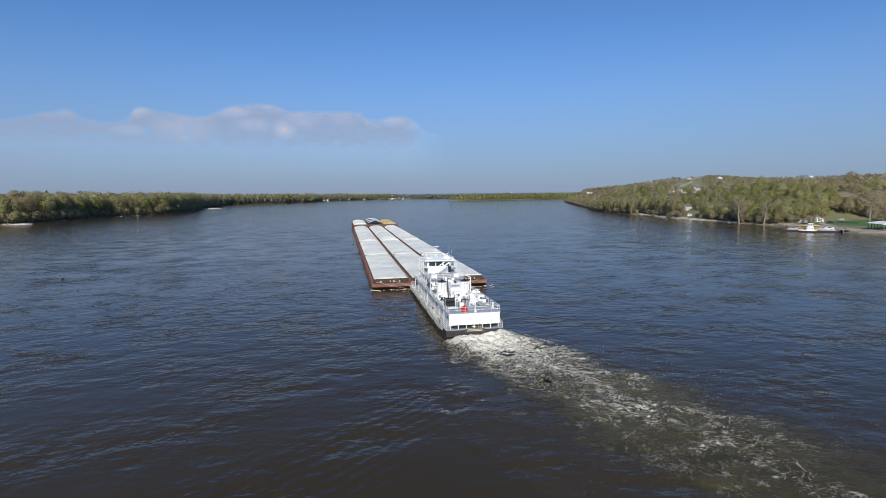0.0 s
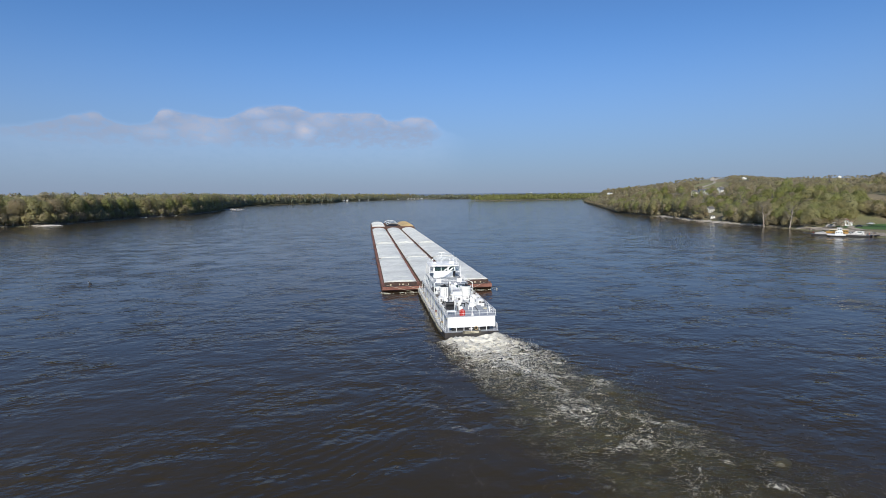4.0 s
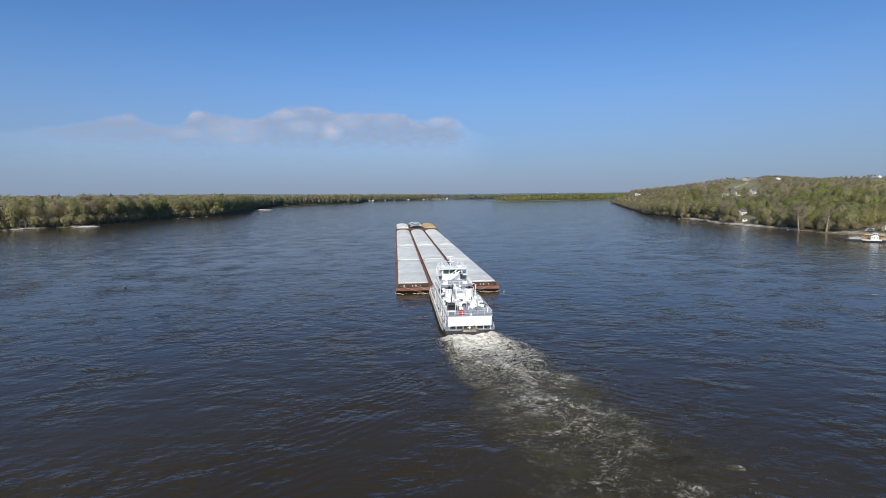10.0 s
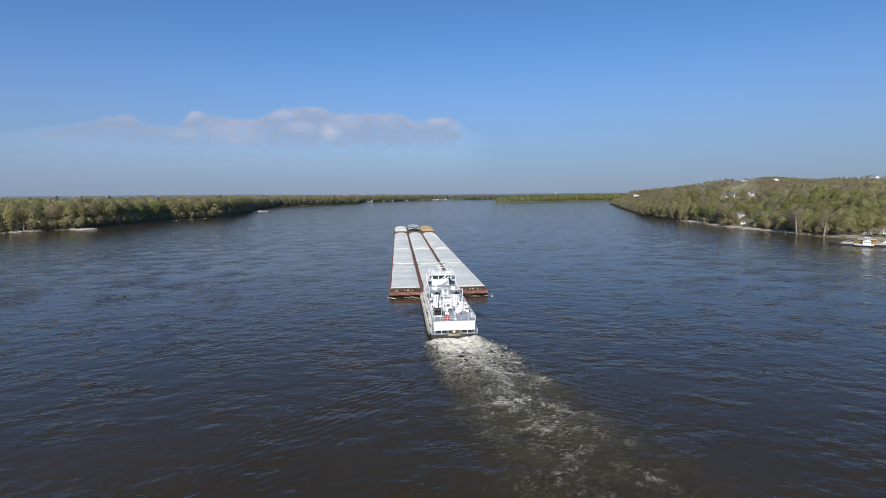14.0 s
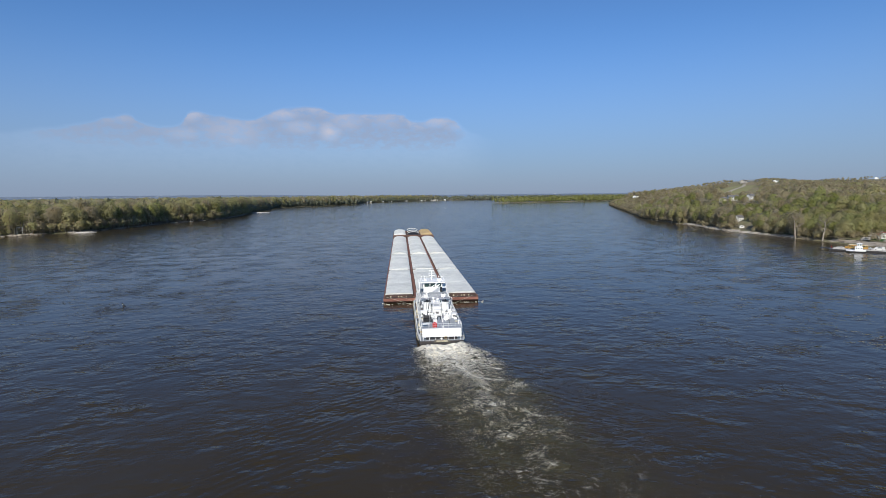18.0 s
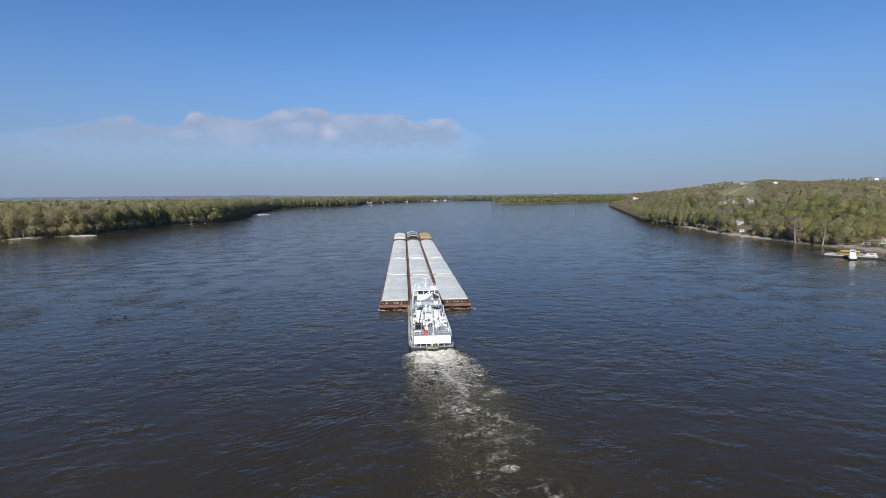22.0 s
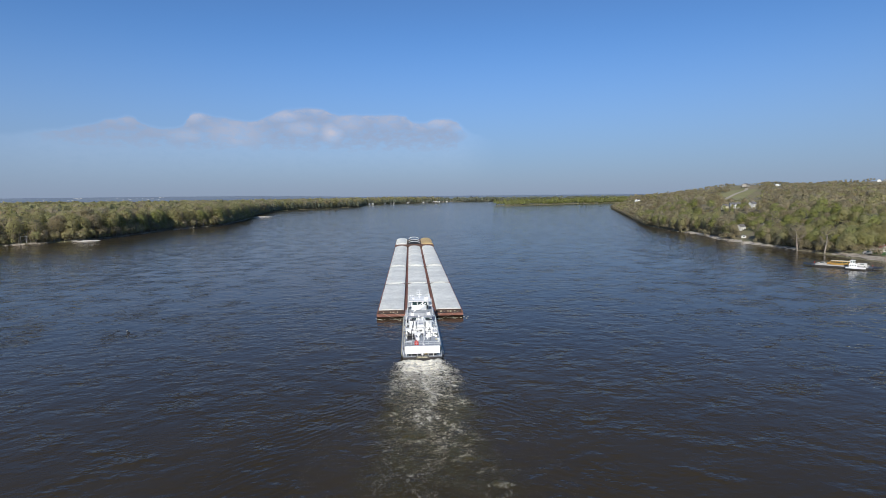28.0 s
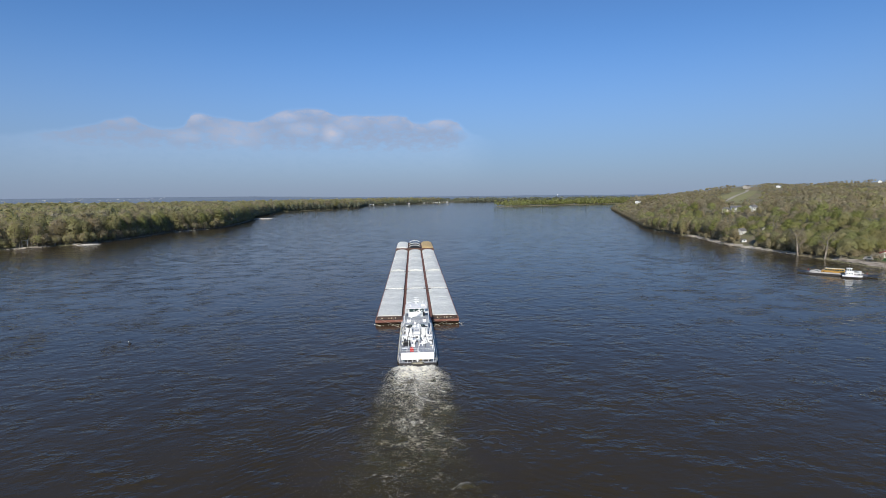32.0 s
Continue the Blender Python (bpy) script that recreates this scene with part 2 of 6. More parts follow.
# ---------- the lie of the land ----------
RIGHT_Y = [-1500, 0, 98, 131, 155, 206, 260, 288, 336, 395, 444, 510, 559, 700, 923, 1349, 1420, 1520, 1750, 2300, 5000]
RIGHT_X = [230, 245, 267, 276, 282, 285, 286, 283, 290, 304, 308, 320, 329, 383, 465, 622, 668, 860, 1300, 2100, 4000]
LEFT_Y = [-1500, 300, 408, 420, 441, 456, 529, 631, 720, 923, 1050, 1076, 1528, 1704, 1951, 2340, 2687, 2948, 5000]
LEFT_X = [-420, -410, -392, -372, -362, -342, -327, -323, -281, -292, -309, -327, -347, -257, -127, -112, 111, 343, 343]


def inland(x, y):
    """Metres inland of the right bank, of the left bank or far shore, and of the island (negative: on the river)."""
    r = (x - np.interp(y, RIGHT_Y, RIGHT_X)) * 0.93
    l = np.maximum(np.interp(y, LEFT_Y, LEFT_X) - x, y - 2965)
    u = np.clip(((x - 440) * 0.875 + (y - 1890) * 0.485) / 1100, 0, 1)
    i = 70 + 60 * u - np.hypot(x - (440 + 963 * u), y - (1890 + 533 * u)) * (1 + 0.4 * (1 - u))
    return r, l, i


def height(x, y):
    x, y = np.asarray(x, float), np.asarray(y, float)
    r, l, i = inland(x, y)
    wob = 1.2 * np.sin(x * 0.031 + 1.3 * np.sin(y * 0.023)) + 1.4 * np.sin(y * 0.037 + x * 0.011)
    hill = np.interp(r, [-60, -12, 0, 8, 30, 70, 100, 200, 300, 380, 600, 1500, 4000], [-5, -3, 0, 1.8, 7, 22, 23, 23, 27, 32, 33, 36, 36])
    lawn = np.interp(r, [-60, -12, 0, 8, 80, 140, 200, 300, 380, 600, 1500, 4000], [-5, -3, 0, 2.2, 4.5, 10, 14, 18, 22, 29, 36, 36])
    k = np.clip((y - 190) / 60, 0, 1)
    hill = hill * k + lawn * (1 - k)
    knoll = 32 * np.exp(-((x - 900) ** 2 + (y - 1165) ** 2) / (2 * 175.0 ** 2)) + 66 * np.exp(-(((x - 1950) + (y - 1800)) / 640.0) ** 2 - (((x - 1950) - (y - 1800)) / 1500.0) ** 2)
    knoll = knoll + 4.5 * np.exp(-((x - 428) ** 2 + (y - 508) ** 2) / (2 * 42.0 ** 2))
    fall = np.interp(y, [-2000, 1100, 1300, 1450, 1900, 5000], [1, 1, 0.75, 0.4, 0.3, 0.3])
    hill = np.where(hill > 2, 2 + (hill - 2) * fall + (wob + knoll) * np.clip((hill - 6) / 10, 0, 1), hill)
    flat = np.interp(l, [-60, -12, 0, 6, 40, 900, 4000], [-5, -3, 0, 1.4, 2.2, 3.5, 9])
    isl = np.interp(i, [-60, -12, 0, 6, 40], [-5, -3, 0, 1.3, 2.0])
    return np.maximum(np.maximum(hill, flat), isl)


def axis(lo, a, b, hi, step, grow=1.22):
    p = list(np.arange(a, b, step))
    s, q = step, a
    while q > lo:
        s *= grow
        q = max(q - s, lo)
        p.insert(0, q)
    s, q = step, p[-1]
    while q < hi:
        s *= grow
        q = min(q + s, hi)
        p.append(q)
    return np.array(p)


def build_ground():
    xs, ys = axis(-4800, -440, 1100, 4800, 12, 1.12), axis(-1400, 60, 2000, 4850, 14, 1.15)
    X, Y = np.meshgrid(xs, ys)
    Z = height(X, Y)
    n = len(xs)
    idx = np.arange(len(ys) * n).reshape(len(ys), n)
    f = np.stack([idx[:-1, :-1], idx[:-1, 1:], idx[1:, 1:], idx[1:, :-1]], -1).reshape(-1, 4)
    me = array_mesh("ground", np.stack([X.ravel(), Y.ravel(), Z.ravel()], 1), f, M_GROUND)
    me.polygons.foreach_set("use_smooth", np.ones(len(f), bool))
    tagged(new("ground", me), "river banks of brown soil and leaf litter rising to a hill", "ground", kind="structure")
    s = Shape().add([(-4800, -1400, 0), (4800, -1400, 0), (4800, 3600, 0), (-4800, 3600, 0)], [(0, 1, 2, 3)])
    tagged(new("water", s.mesh("water", M_WATER)), "wide muddy river, blue with sky, rippled by wind", "river", kind="structure")


build_ground()


# ---------- barges ----------
LEN, BEAM = 60.6, 10.62


def barge(rake, loaded, cover, name_label, open_hold=False, aft=2.4, arch=0.4):
    """A hopper barge; its stern is at y = 0, its bow at y = LEN - 0.3; z = 0 is the waterline."""
    up = 0.0 if loaded else 1.9
    ob = thing("hopper_barge", name_label, "barge", "barges of the tow")
    L, w, zd = LEN - 0.3, BEAM / 2, 1.65 + up
    prof = [(3.2, -1.2), (0.5, zd - 1.05), (0, zd - 0.95), (0, zd), (L, zd), (L, zd - 1.1), (L - (7 if rake else 1.5), -1.2)]
    s = Shape()
    a = [[(sx * w, y, z) for y, z in prof] for sx in (-1, 1)]
    k = len(prof)
    s.add(a[0] + a[1], [tuple(range(k)), tuple(reversed(range(k, 2 * k)))] + [(i, k + i, k + (i + 1) % k, (i + 1) % k) for i in range(k)])
    for sx in (-1, 1):      # rub rails and side frames
        s.box(*sorted((sx * w, sx * (w + 0.05))), 0.4, L - 0.4, zd - 0.35, zd - 0.15)
        for j in range(1, 12):
            y = j * L / 12
            s.box(*sorted((sx * w, sx * (w + 0.035))), y - 0.06, y + 0.06, 0.1, zd - 0.35)
    part("hull", s, M_RUST if loaded else M_RUSTDARK, ob)
    y0, y1, hw, zc = aft, L - (8.5 if rake else 1.3), w - 0.75, zd + 0.95
    s = Shape()
    s.box(-hw, hw, y0 - 0.08, y0 + 0.05, zd, zc).box(-hw, hw, y1 - 0.05, y1 + 0.08, zd, zc)
    for sx in (-1, 1):
        s.box(*sorted((sx * hw, sx * (hw - 0.1))), y0, y1, zd, zc)
        for j in range(0, 25):
            y = y0 + 0.3 + j * (y1 - y0 - 0.6) / 24
            s.box(*sorted((sx * hw, sx * (hw + 0.22))), y - 0.04, y + 0.04, zd, zc - 0.1)
    part("coaming", s, M_DARKBROWN if loaded else M_RUSTDARK, ob)
    for sx in (-1, 1):
        part("side_deck", Shape().box(*sorted((sx * (hw + 0.24), sx * (w - 0.06))), y0 - 0.08, y1 + 0.08, zd, zd + 0.014), M_RUST if loaded else M_DARKBROWN, ob)
    for ya, yb in ((0.05, y0 - 0.09), (y1 + 0.09, L - 0.05)):
        part("end_deck", Shape().box(-w + 0.05, w - 0.05, ya, yb, zd, zd + 0.012), M_DARKBROWN, ob, "dark brown end deck")
    for ex, ey in ((-4.95, 1.2), (4.95, 1.2), (-4.95, L - 5.0), (4.95, L - 5.0)):
        b = Shape().box(ex - 0.3, ex + 0.3, ey - 0.15, ey + 0.15, zd, zd + 0.08)
        b.tube((ex - 0.2, ey, zd + 0.06), (ex - 0.2, ey, zd + 0.55), 0.11, n=6).tube((ex + 0.2, ey, zd + 0.06), (ex + 0.2, ey, zd + 0.55), 0.11, n=6)
        part("timberhead", b, M_RUSTDARK, ob)
    for ex in (-4.92, 4.92):
        part("manhole_hatch", Shape().tube((ex, 9.0, zd - 0.01), (ex, 9.0, zd + 0.14), 0.3, n=10), M_STEEL, ob, "grey steel hatch")
    if loaded:
        for ex, ww in ((-3.1, 0.45), (-0.4, 0.3), (0.5, 0.5), (2.2, 0.25)):
            part("pump_box", Shape().cbox(ex, ex + ww, max(0.1, y0 - 0.5), max(0.35, y0 - 0.15), zd + 0.012, zd + 0.42, 0.04), M_CREAM, ob, "pale deck box by the coaming")
    n = 8
    seg = (y1 - y0) / n
    arc = [(-1 + 2 * j / 12) for j in range(13)]
    for j in range(n):
        if open_hold and j in (1, 2, 4, 5, 6):
            continue
        lift = 1.0 if open_hold else 0.05 if j % 2 else 0.0
        e0, e1 = y0 + j * seg - (0.12 if j % 2 else 0), y0 + (j + 1) * seg + (0.12 if j % 2 else 0)
        top = [(u * (hw + 0.1), zc + lift + 0.03 + arch * (1 - abs(u) ** (2.6 if arch > 0.6 else 4.5))) for u in arc]
        low = [(x * 0.985, z - 0.1) for x, z in reversed(top)]
        ring = top + low
        s = Shape().loft([[(x, y, z) for x, z in ring] for y in (e0, e1)])
        for q in (0.2, 0.4, 0.6, 0.8):      # ribs
            y = e0 + (e1 - e0) * q
            s.loft([[(x, yy, z + 0.02) for x, z in top] + [(x, yy, z - 0.01) for x, z in reversed(top)] for yy in (y - 0.09, y + 0.09)])
        if not open_hold:
            for sx in (-1, 1):      # skirts down to the coaming
                s.box(*sorted((sx * (hw + 0.1), sx * (hw + 0.03))), e0, e1, zc - 0.18, zc + lift + 0.03)
            for yy, on in ((e0, j == 0), (e1, j == n - 1)):
                if on:      # closed gable at the end of the row of covers
                    g = [(x, z - 0.02) for x, z in top] + [(hw, zc - 0.01), (-hw, zc - 0.01)]
                    g = Shape().loft([[(x, yy + d, z) for x, z in g] for d in (-0.04, 0.04)])
                    part("end_gable", g, cover, ob)
        part("cover_panel", s, cover, ob)
    if open_hold:
        # deck is closed here; a near-black plate paints the deep hold's shade
        part("hold", Shape().box(-hw + 0.1, hw - 0.1, y0 + 0.1, y1 - 0.1, zd - 0.5, zd + 0.1), M_HOLDSHADE, ob, "near-black plate for the shade in the open cargo hold")
    return ob


TOW = []      # moving things with their poses on the tow


def build_barges():
    kinds = {}
    for row in range(5):
        for colm in range(3):
            m = pose((colm - 1) * 10.67, row * LEN + (0.1 if row else 0), 0)
            if row < 4:
                key = min(row, 2)
                if key not in kinds:
                    kinds[key] = barge(False, True, M_COVER, ("loaded rust-brown hopper barge under low pale grey covers", "loaded rust-brown hopper barge under arched pale grey covers",
                                                              "rust-brown hopper barge under high arched pale grey covers")[key], False, 2.4 if row == 0 else 1.5, (0.42, 0.5, 1.25)[key])
                    ob = kinds[key]
                else:
                    ob = copy_thing(kinds[key], m)
            else:
                if colm == 0:
                    ob = barge(True, False, M_COVER, "empty raked hopper barge at the head with grey covers", arch=1.2)
                elif colm == 1:
                    ob = barge(True, False, M_COVER, "empty head barge with an open dark hold and stacked covers", True, arch=1.3)
                else:
                    ob = barge(True, False, M_TAN, "empty raked hopper barge at the head with tan covers", arch=1.2)
            ob.matrix_basis = m
            TOW.append((ob, m))


build_barges()


# ---------- towboat ----------
def rail(s, pts, z, h=1.05, step=1.6, r=0.03, bars=3):
    """Railing of posts and bars along points on a deck at height z."""
    for (x0, y0), (x1, y1) in zip(pts, pts[1:]):
        d = math.hypot(x1 - x0, y1 - y0)
        n = max(1, round(d / step))
        for i in range(n + 1):
            x, y = x0 + (x1 - x0) * i / n, y0 + (y1 - y0) * i / n
            s.tube((x, y, z), (x, y, z + h), r, n=4)
        for b in range(1, bars + 1):
            s.tube((x0, y0, z + h * b / bars), (x1, y1, z + h * b / bars), r, n=4)
    return s


def window_part(x0, x1, y0, y1, z0, z1, parent, axis_x):
    """A dark pane in a raised white frame on a wall; axis_x: the wall faces along x."""
    g = Shape().box(x0, x1, y0, y1, z0, z1)
    w = part("window", g, M_GLASS, parent, "dark window pane")
    f, t = Shape(), 0.07
    if axis_x:
        e0, e1 = x0 - 0.03, x1 + 0.03
        f.box(e0, e1, y0 - t, y0, z0 - t, z1 + t).box(e0, e1, y1, y1 + t, z0 - t, z1 + t).box(e0, e1, y0, y1, z0 - t, z0).box(e0, e1, y0, y1, z1, z1 + t)
    else:
        e0, e1 = y0 - 0.03, y1 + 0.03
        f.box(x0 - t, x0, e0, e1, z0 - t, z1 + t).box(x1, x1 + t, e0, e1, z0 - t, z1 + t).box(x0, x1, e0, e1, z0 - t, z0).box(x0, x1, e0, e1, z1, z1 + t)
    part("frame", f, M_WHITE, w)


def build_towboat():
    ob = thing("towboat", "white three-decked river towboat with twin stacks pushing the barges", "towboat")
    out = [(-5.3, -0.4), (5.3, -0.4), (5.75, -4), (5.85, -46), (5.35, -51.4), (-5.35, -51.4), (-5.85, -46), (-5.75, -4)]
    s = Shape().loft([[(x * 0.97, y, -1.2) for x, y in out], [(x, y, 0.75) for x, y in out]])
    part("hull", s, M_HULL, ob)
    part("sheer_strake", Shape().loft([[(x, y, 0.75) for x, y in out], [(x, y, 1.1) for x, y in out]]), M_HULL, ob)
    for sx in (-1, 1):
        part("fender_rail", Shape().loft([[(sx * 5.3, -0.5, z), (sx * 5.76, -4, z), (sx * 5.86, -46, z), (sx * 5.6, -49, z), (sx * 5.75, -49, z), (sx * 6.02, -46, z), (sx * 5.92, -4, z), (sx * 5.5, -0.5, z)] for z in (0.7, 1.08)]), M_CREAM, ob, "worn cream rubbing strake")
    part("main_deck", Shape().loft([[(x * 0.99, y * 0.999, 1.1) for x, y in out], [(x * 0.99, y * 0.999, 1.15) for x, y in out]]), M_DECK, ob, "grey-blue painted main deck")
    for x in (-3.6, 3.6):       # push knees
        part("push_knee", Shape().loft([[(x - 0.5, -1.6, 1.1), (x + 0.5, -1.6, 1.1), (x + 0.5, -0.1, 1.1), (x - 0.5, -0.1, 1.1)],
                                        [(x - 0.5, -0.8, 3.3), (x + 0.5, -0.8, 3.3), (x + 0.5, -0.1, 3.3), (x - 0.5, -0.1, 3.3)]]), M_BLACK, ob, "black push knee")
    # first deckhouse
    house = part("deckhouse", Shape().cbox(-4.2, 4.2, -48.6, -6.0, 1.15, 4.0, 0.1), M_WHITE, ob)
    for sx in (-1, 1):
        for k in range(11):
            y = -46.5 + k * 3.75
            x0, x1 = sorted((sx * 4.2, sx * 4.23))
            if k in (2, 5, 9):
                d = part("door", Shape().cbox(*sorted((sx * 4.2, sx * 4.26)), y, y + 0.85, 1.3, 3.2, 0.03), M_CREAM, house, "cream steel door")
                part("port", Shape().box(*sorted((sx * 4.26, sx * 4.275)), y + 0.25, y + 0.6, 2.5, 2.9), M_GLASS, d)
            else:
                window_part(x0, x1, y, y + 1.1, 2.3, 3.1, house, True)
    # stern bulkhead, open below, on posts
    part("stern_panel", Shape().cbox(-4.75, 4.75, -51.0, -50.75, 1.95, 4.02, 0.05), M_WHITE, ob, "plain white stern bulkhead")
    for k in range(7):
        x = -4.5 + k * 1.5
        part("stanchion", Shape().tube((x, -50.88, 1.15), (x, -50.88, 2.0), 0.07, n=6), M_WHITE, ob)
    # black block that stands in for the shade under the bulkhead
    part("steering_gear", Shape().cbox(-3.8, 3.8, -50.3, -49.2, 1.15, 1.9, 0.1), M_BLACK, ob, "black block for the shaded recess under the stern bulkhead")
    board = part("name_board", Shape().cbox(-1.9, 1.7, -51.5, -51.43, 0.72, 1.35, 0.03), surface("olive_board", (0.10, 0.095, 0.07), (0.07, 0.065, 0.05), 0.6, bump=0.02), ob, "dark name board with pale bars")
    for z in (0.87, 1.1):
        part("writing", Shape().box(-1.5, 1.3, -51.52, -51.5, z, z + 0.11), M_CREAM, board)
    part("life_ring", ring_shape((0.9, -51.1, 1.75), 0.3, 0.07), M_TAN, ob, "faded orange life ring")
    part("cross_board", Shape().box(-0.55, 0.25, -51.12, -51.06, 1.55, 1.7).box(-0.22, -0.08, -51.12, -51.06, 1.3, 1.95), M_WHITE, ob)
    # main deck side rails
    for sx in (-1, 1):
        part("side_rail", rail(Shape(), [(sx * 5.55, -4.5), (sx * 5.65, -25), (sx * 5.65, -46), (sx * 5.2, -51.1)], 1.15, 1.1, 1.7, 0.036, 3), M_WHITE, ob)
        for k in range(9):
            y = -47 + k * 4.9
            part("deck_post", Shape().tube((sx * 4.95, y, 1.15), (sx * 4.95, y, 4.02), 0.06, n=6), M_WHITE, ob)
        for k in range(4):
            y = -42 + k * 10
            part("tyre_fender", ring_shape((sx * 5.98, y, 0.6), 0.42, 0.14, (1, 0, 0)), M_BLACK, ob, "black tyre fender")
        for k, y in enumerate((-44.0, -30.0, -16.0, -8.0)):
            part("deck_kevel", Shape().box(*sorted((sx * 5.1, sx * 5.35)), y - 0.5, y + 0.5, 1.3, 1.42).tube((sx * 5.22, y - 0.2, 1.15), (sx * 5.22, y - 0.2, 1.32), 0.08, n=6).tube((sx * 5.22, y + 0.2, 1.15), (sx * 5.22, y + 0.2, 1.32), 0.08, n=6), M_BLACK, ob)
    part("bow_rail", rail(Shape(), [(-5.2, -1.9), (-4.3, -1.9)], 1.15).add([], []), M_WHITE, ob)
    # boat deck
    part("boat_deck", Shape().cbox(-5.0, 5.0, -50.95, -5.0, 4.0, 4.12, 0.04), M_DECK, ob, "grey-blue painted boat deck")
    for sx in (-1, 1):
        part("boat_deck_rail", rail(Shape(), [(sx * 4.85, -50.7), (sx * 4.85, -8)], 4.12, 1.05, 1.55, 0.034, 3), M_WHITE, ob)
    part("stern_deck_rail", rail(Shape(), [(-4.85, -50.75), (4.85, -50.75)], 4.12, 1.05, 1.6, 0.03, 2), M_WHITE, ob)
    for x, y, wx, wy, h, lab in ((-0.15, -36.6, 1.7, 1.5, 1.35, "white engine-room skylight box"), (3.9, -40.2, 1.2, 1.6, 1.1, "white deck locker"),
                                 (-4.2, -38.0, 0.9, 1.4, 1.5, "white deck locker"), (4.3, -36.5, 0.7, 1.2, 1.2, "white ventilator box"), (-1.0, -40.2, 0.9, 0.9, 0.7, "white deck locker")):
        b = part("deck_box", Shape().cbox(x - wx / 2, x + wx / 2, y - wy / 2, y + wy / 2, 4.12, 4.12 + h, 0.07), M_WHITE, ob, lab)
        part("lid", Shape().cbox(x - wx / 2 - 0.05, x + wx / 2 + 0.05, y - wy / 2 - 0.05, y + wy / 2 + 0.05, 4.12 + h, 4.2 + h, 0.03), M_WHITE, b)
        part("louvre", Shape().box(x - wx * 0.22, x + wx * 0.22, y - wy / 2 - 0.02, y - wy / 2, 4.12 + h * 0.35, 4.12 + h * 0.75), M_STEEL, b, "grey louvre")
    # deck crane, dark
    crane = part("deck_winch", Shape().cbox(-4.2, -2.1, -44.6, -42.6, 4.12, 4.75, 0.12).tube((-4.1, -43.6, 5.1), (-2.2, -43.6, 5.1), 0.52, n=12), M_BLACK, ob, "dark deck winch")
    part("drum_flange", Shape().tube((-2.3, -43.6, 5.1), (-2.15, -43.6, 5.1), 0.72, n=12), M_STEEL, crane)
    part("drum_flange", Shape().tube((-4.15, -43.6, 5.1), (-4.0, -43.6, 5.1), 0.72, n=12), M_STEEL, crane)
    part("boom", Shape().tube((-3.2, -42.8, 5.0), (-2.0, -35.4, 8.4), 0.14, 0.1, 6), M_STEEL, crane, "grey boom")
    rack = part("work_table", Shape().cbox(-4.6, -2.9, -49.9, -48.7, 4.85, 4.95, 0.03), M_WHITE, ob)
    for x, y in ((-4.5, -49.8), (-3.0, -49.8), (-4.5, -48.8), (-3.0, -48.8)):
        part("leg", Shape().tube((x, y, 4.12), (x, y, 4.86), 0.05, n=5), M_WHITE, rack)
    can = part("fuel_can", Shape().cbox(-2.2, -1.1, -50.3, -49.4, 4.12, 5.2, 0.2), M_RED, ob, "red fuel tank on the stern deck")
    part("cap", Shape().tube((-1.65, -49.85, 5.19), (-1.65, -49.85, 5.4), 0.16, 0.1, 8), M_RED, can)
    part("stern_staff", Shape().tube((0.35, -50.3, 4.12), (0.35, -50.3, 4.5), 0.3, 0.09, 8).tube((0.35, -50.3, 4.5), (0.35, -50.3, 7.4), 0.045, n=5), M_WHITE, ob, "white flagstaff")
    # twin stacks
    for sx in (-1, 1):
        x = sx * 2.5 - 0.1
        st = part("stack", Shape().tube((x, -32.6, 4.12), (x, -32.6, 6.75), 1.12, 1.02, 18), M_WHITE, ob, "white exhaust stack casing")
        part("stack_collar", Shape().tube((x, -32.6, 6.65), (x, -32.6, 6.95), 1.22, 1.22, 18), M_WHITE, st)
        part("stack_top", Shape().tube((x, -32.6, 6.95), (x, -32.6, 7.05), 1.0, 1.0, 16), M_BLACK, st, "sooty black stack top")
        for dy in (-0.35, 0.35):
            part("exhaust_pipe", Shape().tube((x, -32.6 + dy, 6.9), (x, -33.0 + dy, 7.35), 0.25, n=8), M_BLACK, st)
        part("base_house", Shape().cbox(x - 1.25, x + 1.25, -35.2, -33.4, 4.12, 4.85, 0.1), M_WHITE, st)
        part("louvre", Shape().box(x - 0.4, x + 0.4, -35.22, -35.2, 4.35, 4.7), M_STEEL, st, "grey louvre")
    # engine casing between the stacks, stepped, with louvres and a hatch on top
    casing = part("engine_casing", Shape().cbox(-1.2, 1.0, -35.6, -25.6, 4.12, 6.05, 0.1), M_WHITE, ob, "white engine casing between the stacks")
    part("casing_step", Shape().cbox(-2.6, 2.4, -31.2, -25.6, 4.12, 5.35, 0.08), M_WHITE, casing)
    part("casing_hatch", Shape().cbox(-0.8, 0.6, -34.8, -33.2, 6.05, 6.25, 0.05), M_DECK, casing, "grey steel hatch")
    for x in (-0.9, 0.1):
        part("louvre", Shape().box(x, x + 0.7, -35.64, -35.6, 4.7, 5.5), M_STEEL, casing, "grey louvre")
    for x, y in ((-0.7, -31.4), (0.5, -29.0), (-0.6, -27.2)):
        part("cowl", Shape().tube((x, y, 6.05), (x, y, 6.7), 0.2, n=8).tube((x, y, 6.65), (x, y - 0.4, 6.95), 0.24, 0.34, 10), M_WHITE, casing)
    for sx in (-1, 1):
        part("casing_rail", rail(Shape(), [(sx * 1.0 - 0.1, -35.4), (sx * 1.0 - 0.1, -31.4)], 6.05, 0.9, 1.3, 0.03, 2), M_WHITE, casing)
